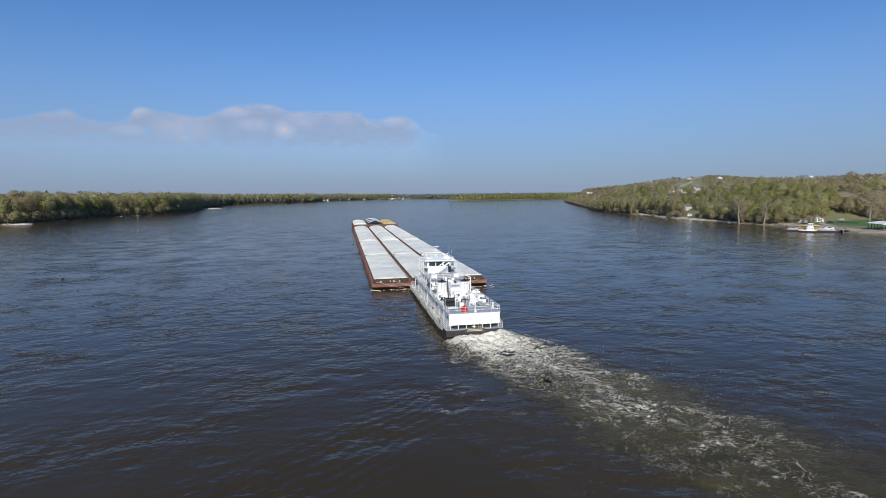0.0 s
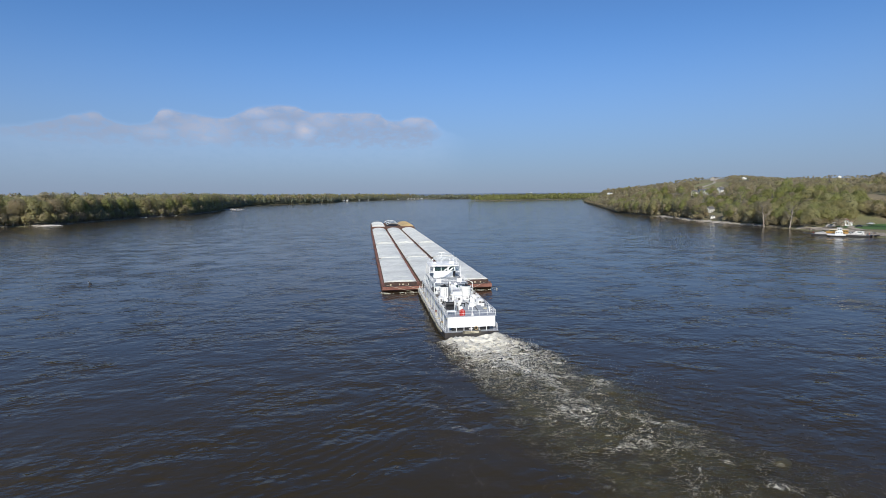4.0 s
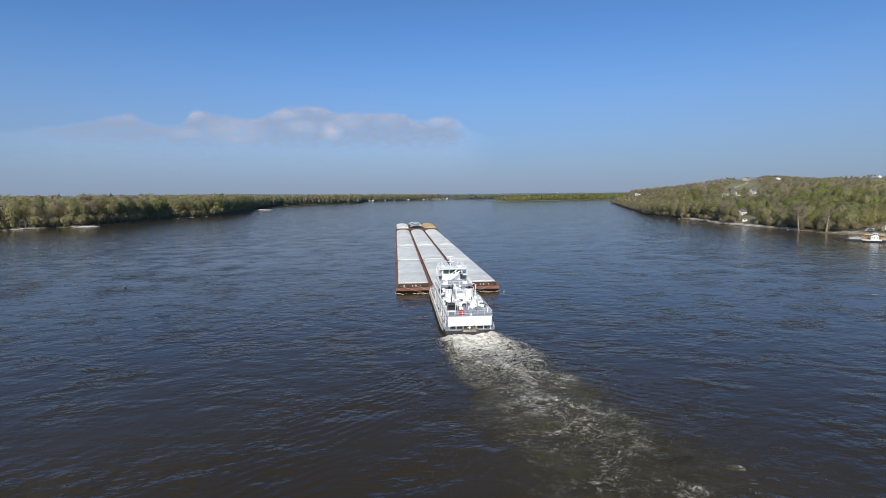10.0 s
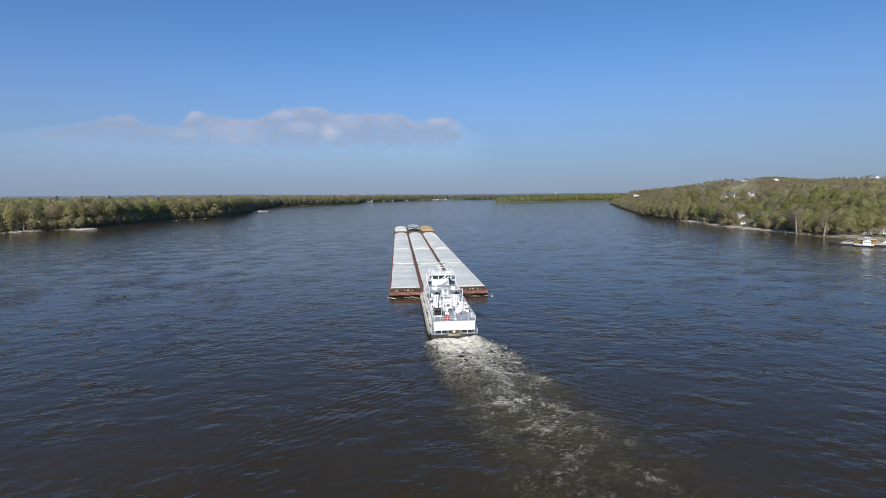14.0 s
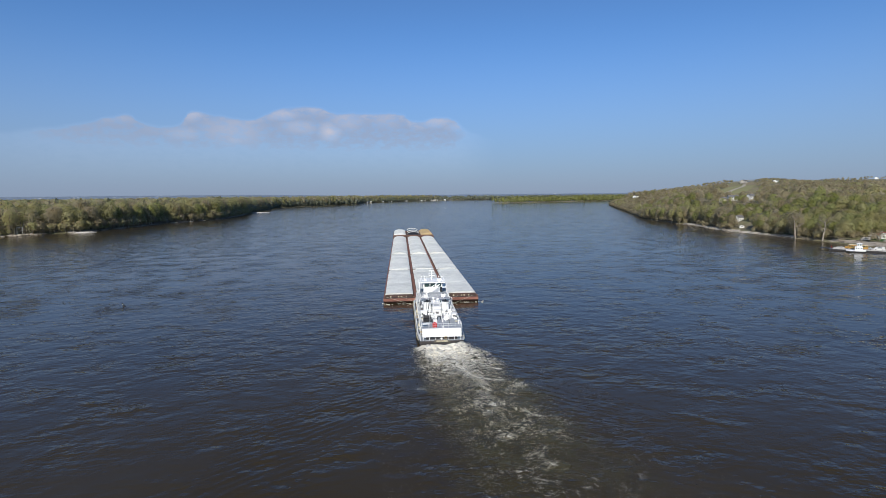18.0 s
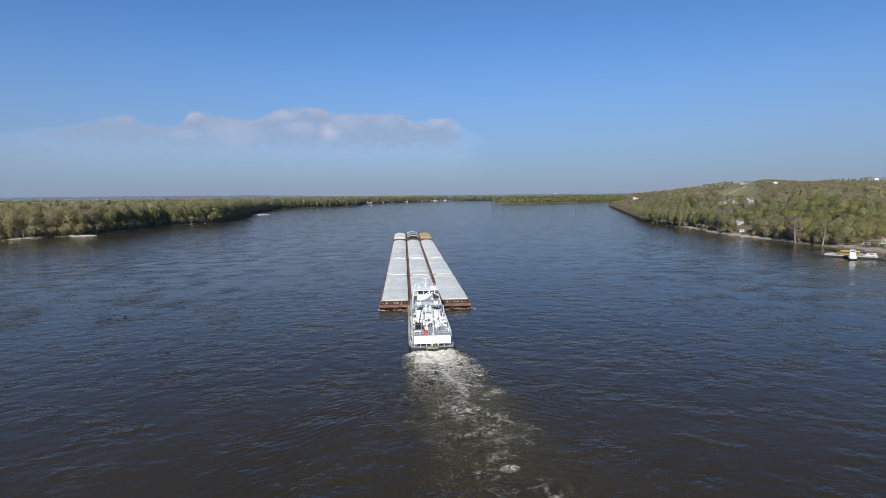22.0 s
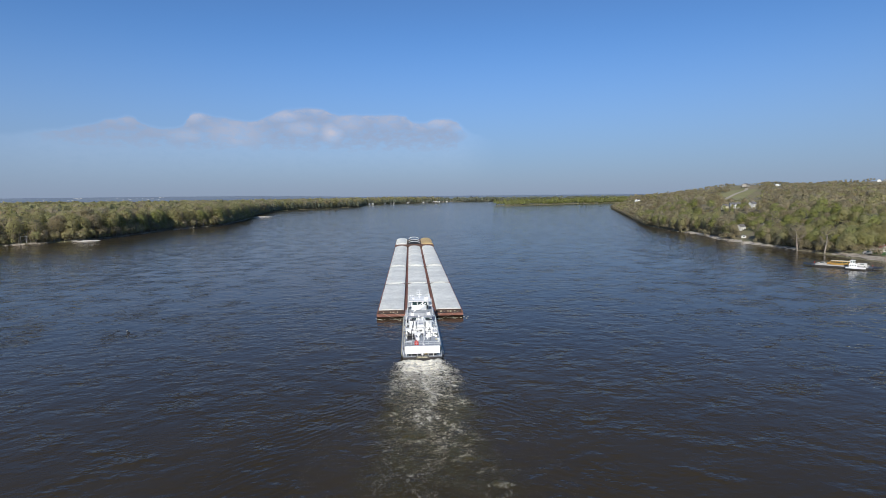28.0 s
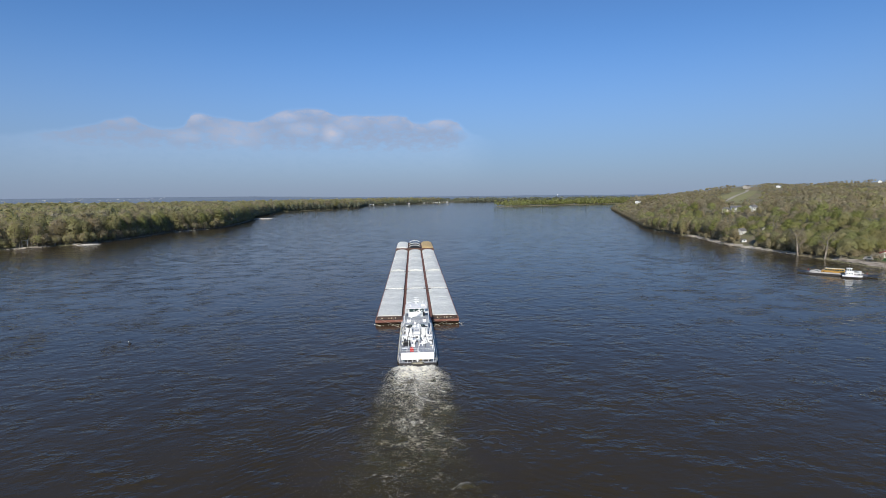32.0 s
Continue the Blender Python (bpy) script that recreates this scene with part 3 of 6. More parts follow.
        part("life_float", Shape().cbox(sx * 3.9 - 0.35, sx * 3.9 + 0.35, -29.0, -26.8, 4.6, 5.2, 0.2), M_WHITE, ob, "white life float in its cradle")
    # second house and texas deck
    upper = part("upper_house", Shape().cbox(-3.7, 3.7, -24.4, -8.5, 4.12, 6.2, 0.1), M_WHITE, ob)
    for sx in (-1, 1):
        for k in range(5):
            y = -23.3 + k * 2.9
            window_part(*sorted((sx * 3.7, sx * 3.73)), y, y + 1.0, 5.0, 5.7, upper, True)
    for x in (-2.6, 1.4):
        window_part(x, x + 1.1, -24.43, -24.4, 5.0, 5.7, upper, False)
    part("aft_door", Shape().cbox(-0.5, 0.4, -24.46, -24.4, 4.2, 6.05, 0.02), M_CREAM, upper, "cream steel door")
    part("texas_deck", Shape().cbox(-4.25, 4.25, -25.4, -7.8, 6.2, 6.32, 0.04), M_DECK, ob, "grey-blue painted upper deck")
    part("texas_rail", rail(Shape(), [(-4.1, -8), (-4.1, -25.2), (4.1, -25.2), (4.1, -8)], 6.32, 1.05, 1.5, 0.045, 3), M_WHITE, ob)
    for x, y in ((-2.6, -23.0), (2.6, -22.6)):
        ac = part("air_conditioner", Shape().cbox(x - 0.6, x + 0.6, y - 0.5, y + 0.5, 6.32, 7.2, 0.06), M_WHITE, ob)
        part("grille", Shape().tube((x, y, 7.2), (x, y, 7.23), 0.4, n=12), M_BLACK, ac)
    # pilothouse with aft stair
    ph = part("pilothouse", Shape().cbox(-2.9, 2.9, -15.4, -8.9, 6.32, 9.35, 0.15), M_WHITE, ob)
    for x0, x1 in ((-2.55, -1.0), (-0.8, 0.75)):
        window_part(x0, x1, -15.44, -15.4, 8.05, 9.1, ph, False)
    window_part(1.1, 2.5, -15.44, -15.4, 8.05, 9.1, ph, False)
    for sx in (-1, 1):
        for k in range(3):
            window_part(*sorted((sx * 2.9, sx * 2.93)), -14.9 + k * 2.0, -13.3 + k * 2.0, 8.0, 9.0, ph, True)
    for k in range(3):
        window_part(-2.6 + k * 1.8, -1.0 + k * 1.8, -8.9, -8.86, 8.0, 9.0, ph, False)
    # no opening is cut; a black plate paints the doorway's shade
    part("side_door", Shape().cbox(2.2, 2.85, -15.47, -15.4, 6.4, 8.0, 0.02), M_BLACK, ph, "black plate for the shade of an open doorway")
    roof = part("pilothouse_roof", Shape().cbox(-3.75, 3.75, -16.2, -8.2, 9.35, 9.6, 0.08), M_WHITE, ob)
    part("roof_rail", rail(Shape(), [(-3.6, -8.4), (-3.6, -16.0), (3.6, -16.0), (3.6, -8.4)], 9.6, 0.55, 1.8, 0.03, 2), M_WHITE, roof)
    part("wing_walk", Shape().cbox(-4.1, -2.9, -16.2, -9, 7.75, 7.85, 0.03), M_WHITE, ob, "white pilothouse side walkway")
    part("wing_walk", Shape().cbox(2.9, 4.1, -16.2, -9, 7.75, 7.85, 0.03), M_WHITE, ob, "white pilothouse side walkway")
    for sx in (-1, 1):
        part("walk_rail", rail(Shape(), [(sx * 4.05, -9), (sx * 4.05, -16.1)], 7.85, 1.0, 1.5, 0.03, 2), M_WHITE, ob)
    for sx in (-1, 1):
        for y in (-16.2, -12.5, -9.2):
            part("walk_brace", Shape().tube((sx * 4.05, y, 6.32), (sx * 4.05, y, 9.4), 0.08, n=6), M_WHITE, ob)
    stair = part("stair", Shape().tube((-2.2, -17.2, 6.32), (2.0, -17.2, 9.1), 0.09, n=5).tube((-2.2, -18.0, 6.32), (2.0, -18.0, 9.1), 0.09, n=5)
                 .tube((-2.2, -18.0, 7.2), (2.0, -18.0, 10.0), 0.05, n=5).tube((-2.2, -17.2, 7.2), (2.0, -17.2, 10.0), 0.05, n=5), M_WHITE, ob, "white aft stair")
    for k in range(10):
        x, z = -2.0 + k * 0.42, 6.45 + k * 0.28
        part("tread", Shape().box(x - 0.15, x + 0.15, -18.0, -17.2, z, z + 0.05), M_WHITE, stair)
    # mast, radars and lights on the roof
    mast = part("mast", Shape().tube((-0.1, -11.4, 9.6), (-0.1, -11.4, 12.3), 0.13, 0.07, 8).tube((-1.1, -11.4, 11.6), (0.9, -11.4, 11.6), 0.05, n=5)
                .tube((-0.7, -11.4, 9.6), (-0.1, -11.4, 11.0), 0.05, n=5).tube((0.5, -11.4, 9.6), (-0.1, -11.4, 11.0), 0.05, n=5), M_WHITE, ob)
    part("radar_scanner", Shape().cbox(-1.0, 0.9, -12.0, -11.75, 10.95, 11.1, 0.04), M_WHITE, mast)
    part("radar_scanner", Shape().cbox(-0.9, 0.7, -11.0, -10.75, 12.3, 12.45, 0.04), M_WHITE, mast)
    for x in (-3.2, -2.3, 2.3, 3.2):
        sl = part("searchlight", Shape().tube((x, -9.4, 9.6), (x, -9.4, 10.2), 0.06, n=6).tube((x, -9.65, 10.3), (x, -9.2, 10.3), 0.16, 0.2, 10), M_WHITE, roof)
        part("lens", Shape().tube((x, -9.2, 10.3), (x, -9.17, 10.3), 0.18, n=10), M_GLASS, sl)
    for x, h in ((-2.9, 2.4), (2.6, 3.2), (3.3, 2.2), (-1.8, 1.6)):
        part("antenna", Shape().tube((x, -14.6, 9.6), (x, -14.6, 9.6 + h), 0.03, 0.015, 5), M_WHITE, roof)
    part("horn_box", Shape().cbox(1.6, 3.0, -13.2, -12.0, 9.6, 10.15, 0.06), M_WHITE, roof)
    part("dome", Shape().tube((-2.2, -12.8, 9.6), (-2.2, -12.8, 10.1), 0.38, 0.3, 12), M_WHITE, roof)
    # small deck gear
    r = np.random.default_rng(77)
    for k in range(16):
        sx = -1 if k % 2 else 1
        x, y = sx * r.uniform(3.9, 4.6), -47.5 + k * 1.35
        h = r.uniform(0.4, 1.2)
        if k % 3 == 0:
            part("mushroom_vent", Shape().tube((x, y, 4.12), (x, y, 4.12 + h), 0.14, n=8).tube((x, y, 4.12 + h), (x, y, 4.3 + h), 0.3, 0.16, 10), M_WHITE, ob)
        elif k % 3 == 1:
            part("gear_box", Shape().cbox(x - 0.35, x + 0.35, y - 0.3, y + 0.3, 4.12, 4.12 + h * 0.6, 0.05), M_STEEL if k % 2 else M_WHITE, ob, "small deck box")
        else:
            part("rope_coil", ring_shape((x, y, 4.22), 0.34, 0.1, (0, 0, 1)), M_CREAM, ob, "coil of pale rope")
    for x, y in ((-1.9, -38.4), (1.6, -38.0), (1.9, -42.2), (0.6, -44.8), (-0.6, -42.6)):
        part("pipe_bend", Shape().tube((x, y, 4.12), (x, y, 4.9), 0.12, n=6).tube((x, y, 4.88), (x + 0.9, y + 0.5, 4.88), 0.12, n=6).tube((x + 0.9, y + 0.5, 4.9), (x + 0.9, y + 0.5, 4.12), 0.12, n=6), M_BLACK if x < 0 else M_WHITE, ob)
    part("hose", Shape().tube((1.2, -37.8, 4.2), (2.4, -43.0, 4.2), 0.1, n=6).tube((2.4, -43.0, 4.2), (2.2, -46.5, 4.2), 0.1, n=6), M_BLACK, ob, "dark hose laid on the deck")
    skiff = part("skiff", Shape().loft([[(-4.7, -28.2, 5.4), (-3.9, -28.2, 5.4), (-3.9, -28.2, 5.0), (-4.7, -28.2, 5.0)], [(-4.9, -26.5, 5.5), (-3.7, -26.5, 5.5), (-3.9, -26.5, 4.7), (-4.7, -26.5, 4.7)], [(-4.4, -24.8, 5.6), (-4.2, -24.8, 5.6), (-4.25, -24.8, 5.3), (-4.35, -24.8, 5.3)]]), M_STEEL, ob, "small grey skiff on chocks")
    part("outboard", Shape().cbox(-4.5, -4.1, -28.6, -28.2, 5.0, 5.9, 0.08), M_BLACK, skiff)
    for sx in (-1, 1):
        part("davit", Shape().tube((sx * 4.5, -29.4, 4.12), (sx * 4.5, -29.4, 7.2), 0.1, n=6).tube((sx * 4.5, -29.4, 7.2), (sx * 3.6, -28.0, 7.5), 0.08, n=6), M_WHITE, ob)
        for k in range(6):
            y = -22.5 + k * 3.0
            part("awning_post", Shape().tube((sx * 4.6, y, 4.12), (sx * 4.2, y, 6.22), 0.05, n=5), M_WHITE, ob)
    # clutter about the stacks and along the port side of the boat deck
    for k in range(34):
        if k < 22:
            x, y = r.uniform(-4.3, -0.6), r.uniform(-47.5, -36.5)
        else:
            x, y = r.uniform(0.2, 4.4), r.uniform(-42.5, -34.5)
        h, q = r.uniform(0.35, 1.3), k % 6
        if q == 0:
            part("deck_locker", Shape().cbox(x - 0.55, x + 0.55, y - 0.35, y + 0.35, 4.12, 4.12 + h * 0.7, 0.05), M_WHITE, ob)
        elif q == 1:
            part("fan_housing", Shape().tube((x, y, 4.12), (x, y, 4.12 + h), 0.32, 0.32, 10).tube((x, y, 4.12 + h), (x, y - 0.45, 4.4 + h), 0.34, 0.4, 10), M_WHITE, ob, "white cowl ventilator")
        elif q == 2:
            part("pump_set", Shape().cbox(x - 0.4, x + 0.4, y - 0.5, y + 0.5, 4.12, 4.5, 0.08).tube((x, y - 0.4, 4.65), (x, y + 0.4, 4.65), 0.22, n=8), M_BLACK, ob, "dark pump set")
        elif q == 3:
            part("gas_bottle", Shape().tube((x, y, 4.12), (x, y, 5.2), 0.13, n=8).tube((x, y, 5.2), (x, y, 5.38), 0.12, 0.04, 8), M_STEEL, ob)
        elif q == 4:
            part("pipe_run", Shape().tube((x, y, 4.25), (x + 0.3, y + 2.2, 4.25), 0.07, n=6).tube((x + 0.3, y + 2.2, 4.25), (x + 0.3, y + 2.2, 5.0 + h), 0.07, n=6), M_WHITE, ob)
        else:
            part("light_pole", Shape().tube((x, y, 4.12), (x, y, 6.2 + h), 0.05, n=5).tube((x - 0.5, y, 6.1 + h), (x + 0.5, y, 6.1 + h), 0.06, n=5), M_WHITE, ob)
    for k in range(26):     # gear along the main deck sides
        sx = -1 if k % 2 else 1
        x, y = sx * r.uniform(4.6, 5.3), -48.0 + k * 1.68
        if k % 5 == 0:
            part("rope_coil", ring_shape((x, y, 1.26), 0.36, 0.11, (0, 0, 1)), M_CREAM, ob, "coil of pale rope")
        elif k % 5 == 1:
            part("ratchet", Shape().tube((x, y - 0.8, 1.3), (x, y + 0.8, 1.4), 0.08, n=6), M_RUSTDARK, ob, "rusty ratchet on the side deck")
        elif k % 5 == 2:
            part("side_locker", Shape().cbox(x - 0.25, x + 0.25, y - 0.6, y + 0.6, 1.15, 1.85, 0.05), M_CREAM, ob, "cream deck locker")
        elif k % 5 == 3:
            part("line_pile", Shape().cbox(x - 0.3, x + 0.3, y - 0.5, y + 0.5, 1.15, 1.4, 0.1), M_TIMBERS, ob, "heap of tan mooring line")
        else:
            part("bucket", Shape().tube((x, y, 1.15), (x, y, 1.55), 0.18, 0.22, 8), M_RUST, ob)
    for sx in (-1, 1):      # struts and platforms round the stacks
        part("stack_platform", Shape().cbox(sx * 2.5 - 1.6, sx * 2.5 + 1.4, -31.3, -30.2, 5.6, 5.68, 0.02), M_DECK, ob)
        part("stack_rail", rail(Shape(), [(sx * 2.5 - 1.5, -30.3), (sx * 2.5 + 1.3, -30.3)], 5.68, 1.0, 0.9, 0.035, 2), M_WHITE, ob)
        part("stack_ladder", Shape().tube((sx * 2.5 - 0.35, -33.85, 4.85), (sx * 2.5 - 0.35, -33.75, 6.9), 0.04, n=5).tube((sx * 2.5 + 0.15, -33.85, 4.85), (sx * 2.5 + 0.15, -33.75, 6.9), 0.04, n=5), M_STEEL, ob)
    # face wires to the barges
    for a, b in (((-5.2, -6.0, 1.5), (-9.5, 1.1, 2.0)), ((-5.2, -6.0, 1.5), (-4.2, 1.1, 2.0)), ((5.2, -6.0, 1.5), (9.5, 1.1, 2.0)), ((5.2, -6.0, 1.5), (4.2, 1.1, 2.0)),
                 ((-5.2, -12.0, 1.4), (-14.6, 1.1, 2.0)), ((5.2, -12.0, 1.4), (14.6, 1.1, 2.0))):
        part("face_wire", Shape().tube(a, b, 0.045, n=5), M_CREAM, ob, "pale wire to the barges")
    TOW.append((ob, pose(-0.3, 0, 0)))


def ring_shape(c, r, t, ax=(0, 1, 0)):
    """A ring of radius r and thickness t round the point c."""
    c, d = Vector(c), Vector(ax)
    u = d.orthogonal().normalized()
    w = d.cross(u)
    rings = []
    for i in range(13):
        a = 6.28319 * i / 12
        o = u * math.cos(a) + w * math.sin(a)
        rings.append([c + o * (r + t * math.cos(b)) + d * (t * math.sin(b)) for b in (0, 1.257, 2.513, 3.770, 5.027)])
    return Shape().loft(rings, True, False)


build_towboat()

# ---------- wake: foam, boils and waves ----------
M_FOAM = surface("cream_foam", (0.74, 0.70, 0.58), (0.62, 0.57, 0.45), 0.8, big=0.6, small=4, third=(0.86, 0.84, 0.76), bump=0.5)


def churn_material():
    """Foam behind the screws: a closed cream heap that tears into threads over olive water further aft."""
    m, nt, bs = nodes_of("churned_foam")
    tc = nt.nodes.new("ShaderNodeTexCoord").outputs["Object"]
    sep = nt.nodes.new("ShaderNodeSeparateXYZ")
    nt.links.new(tc, sep.inputs[0])

    def op(kind, a, b, clamp=False):
        n = nt.nodes.new("ShaderNodeMath")
        n.operation, n.use_clamp = kind, clamp
        for sock, v in ((n.inputs[0], a), (n.inputs[1], b)):
            if isinstance(v, float):
                sock.default_value = v
            else:
                nt.links.new(v, sock)
        return n.outputs[0]

    def curve(fac, pts):
        n = nt.nodes.new("ShaderNodeFloatCurve")
        c = n.mapping.curves[0]
        c.points[0].location, c.points[-1].location = pts[0], pts[-1]
        for q in pts[1:-1]:
            c.points.new(*q)
        n.mapping.update()
        nt.links.new(fac, n.inputs["Value"])
        return n.outputs[0]

    along = ramp(nt, sep.outputs["Y"], 0.0, -80.0)
    half = curve(along, [(0, 0.30), (0.06, 0.39), (0.2, 0.46), (0.5, 0.56), (1, 0.70)])
    u = op("DIVIDE", op("ABSOLUTE", sep.outputs["X"], 0.0), op("MULTIPLY", half, 20.0))
    wob = op("MULTIPLY", op("SUBTRACT", add_noise(nt, tc, 0.10, 5, 0.6), 0.5), 1.3)
    side = ramp(nt, op("ADD", u, wob), 1.05, 0.05)
    dens = curve(along, [(0, 1.0), (0.08, 0.98), (0.18, 0.80), (0.30, 0.48), (0.45, 0.27), (0.7, 0.12), (1, 0.0)])
    clot = op("MULTIPLY", ramp(nt, add_noise(nt, tc, 0.085, 3, 0.6), 0.42, 0.56), ramp(nt, add_noise(nt, tc, 0.27, 5, 0.65), 0.44, 0.58))
    near = ramp(nt, along, 0.42, 0.08)
    sway = op("MULTIPLY", op("SUBTRACT", add_noise(nt, tc, 0.05, 2, 0.5), 0.5), 14.0)
    spine = ramp(nt, op("ABSOLUTE", op("ADD", sep.outputs["X"], sway), 0.0), 2.6, 0.3)
    lump = op("MAXIMUM", op("MULTIPLY", clot, 0.8), op("MAXIMUM", op("MULTIPLY", spine, op("MULTIPLY", ramp(nt, along, 0.8, 0.3), 0.7)), op("ADD", op("MULTIPLY", near, 0.7), 0.05)))
    d = op("MAXIMUM", op("MULTIPLY", op("MULTIPLY", dens, side), lump), 0.004)

    def thread(scale, wide, twist, sx):
        mp = nt.nodes.new("ShaderNodeMapping")
        mp.inputs["Scale"].default_value = (sx, 1.0, 1.0)
        nt.links.new(tc, mp.inputs["Vector"])
        n = nt.nodes.new("ShaderNodeTexNoise")
        n.inputs["Scale"].default_value, n.inputs["Detail"].default_value, n.inputs["Distortion"].default_value = scale, 3.5, twist
        n.inputs["Roughness"].default_value = 0.55
        nt.links.new(mp.outputs[0], n.inputs["Vector"])
        q = op("DIVIDE", op("ABSOLUTE", op("SUBTRACT", n.outputs["Fac"], 0.5), 0.0), op("MULTIPLY", d, wide))
        return ramp(nt, q, 1.0, 0.2), n.outputs["Fac"]

    t1, n1 = thread(0.24, 0.10, 2.4, 0.95)
    t2, n2 = thread(0.50, 0.09, 2.0, 0.95)
    t3 = thread(1.3, 0.075, 1.3, 1.0)[0]
    foam = op("MAXIMUM", op("MULTIPLY", t1, 0.85), op("MAXIMUM", op("MULTIPLY", t2, 0.9), op("MULTIPLY", op("MULTIPLY", t3, 0.8), ramp(nt, along, 0.9, 0.25))))
    core = op("MULTIPLY", ramp(nt, op("ADD", along, op("MULTIPLY", op("SUBTRACT", n2, 0.5), 0.5)), 0.17, 0.04), ramp(nt, op("ADD", u, wob), 0.95, 0.5))
    foam = op("MAXIMUM", foam, core)
    bs.inputs["IOR"].default_value = 1.2
    white = mixed(nt, ramp(nt, n2, 0.35, 0.65), (0.78, 0.72, 0.56), (0.96, 0.94, 0.86))
    nt.links.new(mixed(nt, foam, mixed(nt, ramp(nt, n1, 0.42, 0.6), (0.070, 0.055, 0.024), (0.108, 0.090, 0.034)), white), bs.inputs["Base Color"])
    rough = nt.nodes.new("ShaderNodeMapRange")
    nt.links.new(foam, rough.inputs["Value"])
    rough.inputs["To Min"].default_value, rough.inputs["To Max"].default_value = 0.14, 0.85
    nt.links.new(rough.outputs[0], bs.inputs["Roughness"])
    milk = op("MULTIPLY", op("MINIMUM", op("MULTIPLY", side, 2.2), 1.0), op("MULTIPLY", ramp(nt, along, 1.0, 0.45), 0.8))
    nt.links.new(op("MINIMUM", op("ADD", foam, milk), 1.0), bs.inputs["Alpha"])
    bumped(nt, bs, op("ADD", n1, op("MULTIPLY", n2, 0.6)), 0.9, 0.5)
    return m


M_CHURN = churn_material()


def lace_material(name, thick, milk, reach, water=(0.066, 0.054, 0.026), torn=(0.50, 0.62)):
    """Foam filaments on clear water: twisted threads, thinning to the raft's edge; milk: the share of aerated water between them."""
    m, nt, bs = nodes_of(name)
    tc = nt.nodes.new("ShaderNodeTexCoord").outputs["Object"]
    oi = nt.nodes.new("ShaderNodeObjectInfo")
    mv = nt.nodes.new("ShaderNodeVectorMath")
    mv.operation = "ADD"
    sc = nt.nodes.new("ShaderNodeMath")
    sc.operation = "MULTIPLY"
    nt.links.new(oi.outputs["Random"], sc.inputs[0])
    sc.inputs[1].default_value = 300.0
    nt.links.new(tc, mv.inputs[0])
    nt.links.new(sc.outputs[0], mv.inputs[1])

    def op(kind, a, b):
        n = nt.nodes.new("ShaderNodeMath")
        n.operation = kind
        for sock, v in ((n.inputs[0], a), (n.inputs[1], b)):
            if isinstance(v, float):
                sock.default_value = v
            else:
                nt.links.new(v, sock)
        return n.outputs[0]

    def thread(scale, width, twist):
        n = nt.nodes.new("ShaderNodeTexNoise")
        n.inputs["Scale"].default_value, n.inputs["Detail"].default_value, n.inputs["Distortion"].default_value = scale, 5, twist
        n.inputs["Roughness"].default_value = 0.6
        nt.links.new(mv.outputs[0], n.inputs["Vector"])
        return ramp(nt, op("ABSOLUTE", op("SUBTRACT", n.outputs["Fac"], 0.5), 0.0), width, width * 0.25)

    ln = nt.nodes.new("ShaderNodeVectorMath")
    ln.operation = "LENGTH"
    nt.links.new(tc, ln.inputs[0])
    rim = ramp(nt, ln.outputs["Value"], reach, reach * 0.35)
    clot = ramp(nt, add_noise(nt, mv.outputs[0], 0.26, 5, 0.65), *torn)
    net = op("MAXIMUM", thread(0.38, thick, 1.4), op("MAXIMUM", op("MULTIPLY", thread(0.9, thick * 0.9, 1.0), 0.85), op("MULTIPLY", thread(2.1, thick, 0.6), 0.6)))
    foam = op("MULTIPLY", op("MULTIPLY", net, rim), clot)
    bs.inputs["IOR"].default_value = 1.2
    nt.links.new(mixed(nt, foam, water, (0.84, 0.79, 0.66)), bs.inputs["Base Color"])
    rough = nt.nodes.new("ShaderNodeMapRange")
    nt.links.new(foam, rough.inputs["Value"])
    rough.inputs["To Min"].default_value, rough.inputs["To Max"].default_value = 0.2, 0.9
    nt.links.new(rough.outputs[0], bs.inputs["Roughness"])
    nt.links.new(op("MINIMUM", op("ADD", foam, op("MULTIPLY", rim, milk)), 1.0), bs.inputs["Alpha"])
    bumped(nt, bs, net, 0.6, 0.08)
    return m


M_LACE = lace_material("foam_lace", 0.018, 0.12, 6.0)
M_THINLACE = lace_material("thin_foam_lace", 0.007, 0.04, 6.6)
M_BOILING = lace_material("boiling_foam", 0.024, 0.9, 3.8, (0.074, 0.060, 0.023), (0.48, 0.62))
WASH = []
FOAM = []       # patches with the time at which the screws throw each up, its side and its size


def ribbons(seed, n, length, width, wide, top):
    """Lacy foam: many short curved strips, each a little higher or lower than the next."""
    r = np.random.default_rng(seed)
    s = Shape()
    for _ in range(n):
        x, y = r.normal(0, width * 0.30), r.normal(0, length * 0.30)
        a = r.normal(0, 0.9) + (1.57 if r.random() < 0.3 else 0)
        bend = r.normal(0, 0.5)
        k = r.integers(3, 10)
        st = r.uniform(0.16, 0.42)
        w0 = wide * r.uniform(0.3, 1.3)
        z = top * r.uniform(0.0, 1.0) ** 1.5
        L, R, M = [], [], []
        for i in range(k + 1):
            f = w0 * (math.sin(3.14159 * (i + 0.3) / (k + 0.6)) ** 0.7) * 0.5
            j = r.normal(0, 0.05, 2)
            nx, ny = -math.sin(a), math.cos(a)
            L.append((x + nx * f + j[0], y + ny * f, -0.05 + z)), R.append((x - nx * f, y - ny * f + j[1], -0.05 + z))
            M.append((x, y, z + 0.03))
            x, y, a = x + math.cos(a) * st, y + math.sin(a) * st, a + bend + r.normal(0, 0.3)
        s.loft([L, M, R], False)
    return s


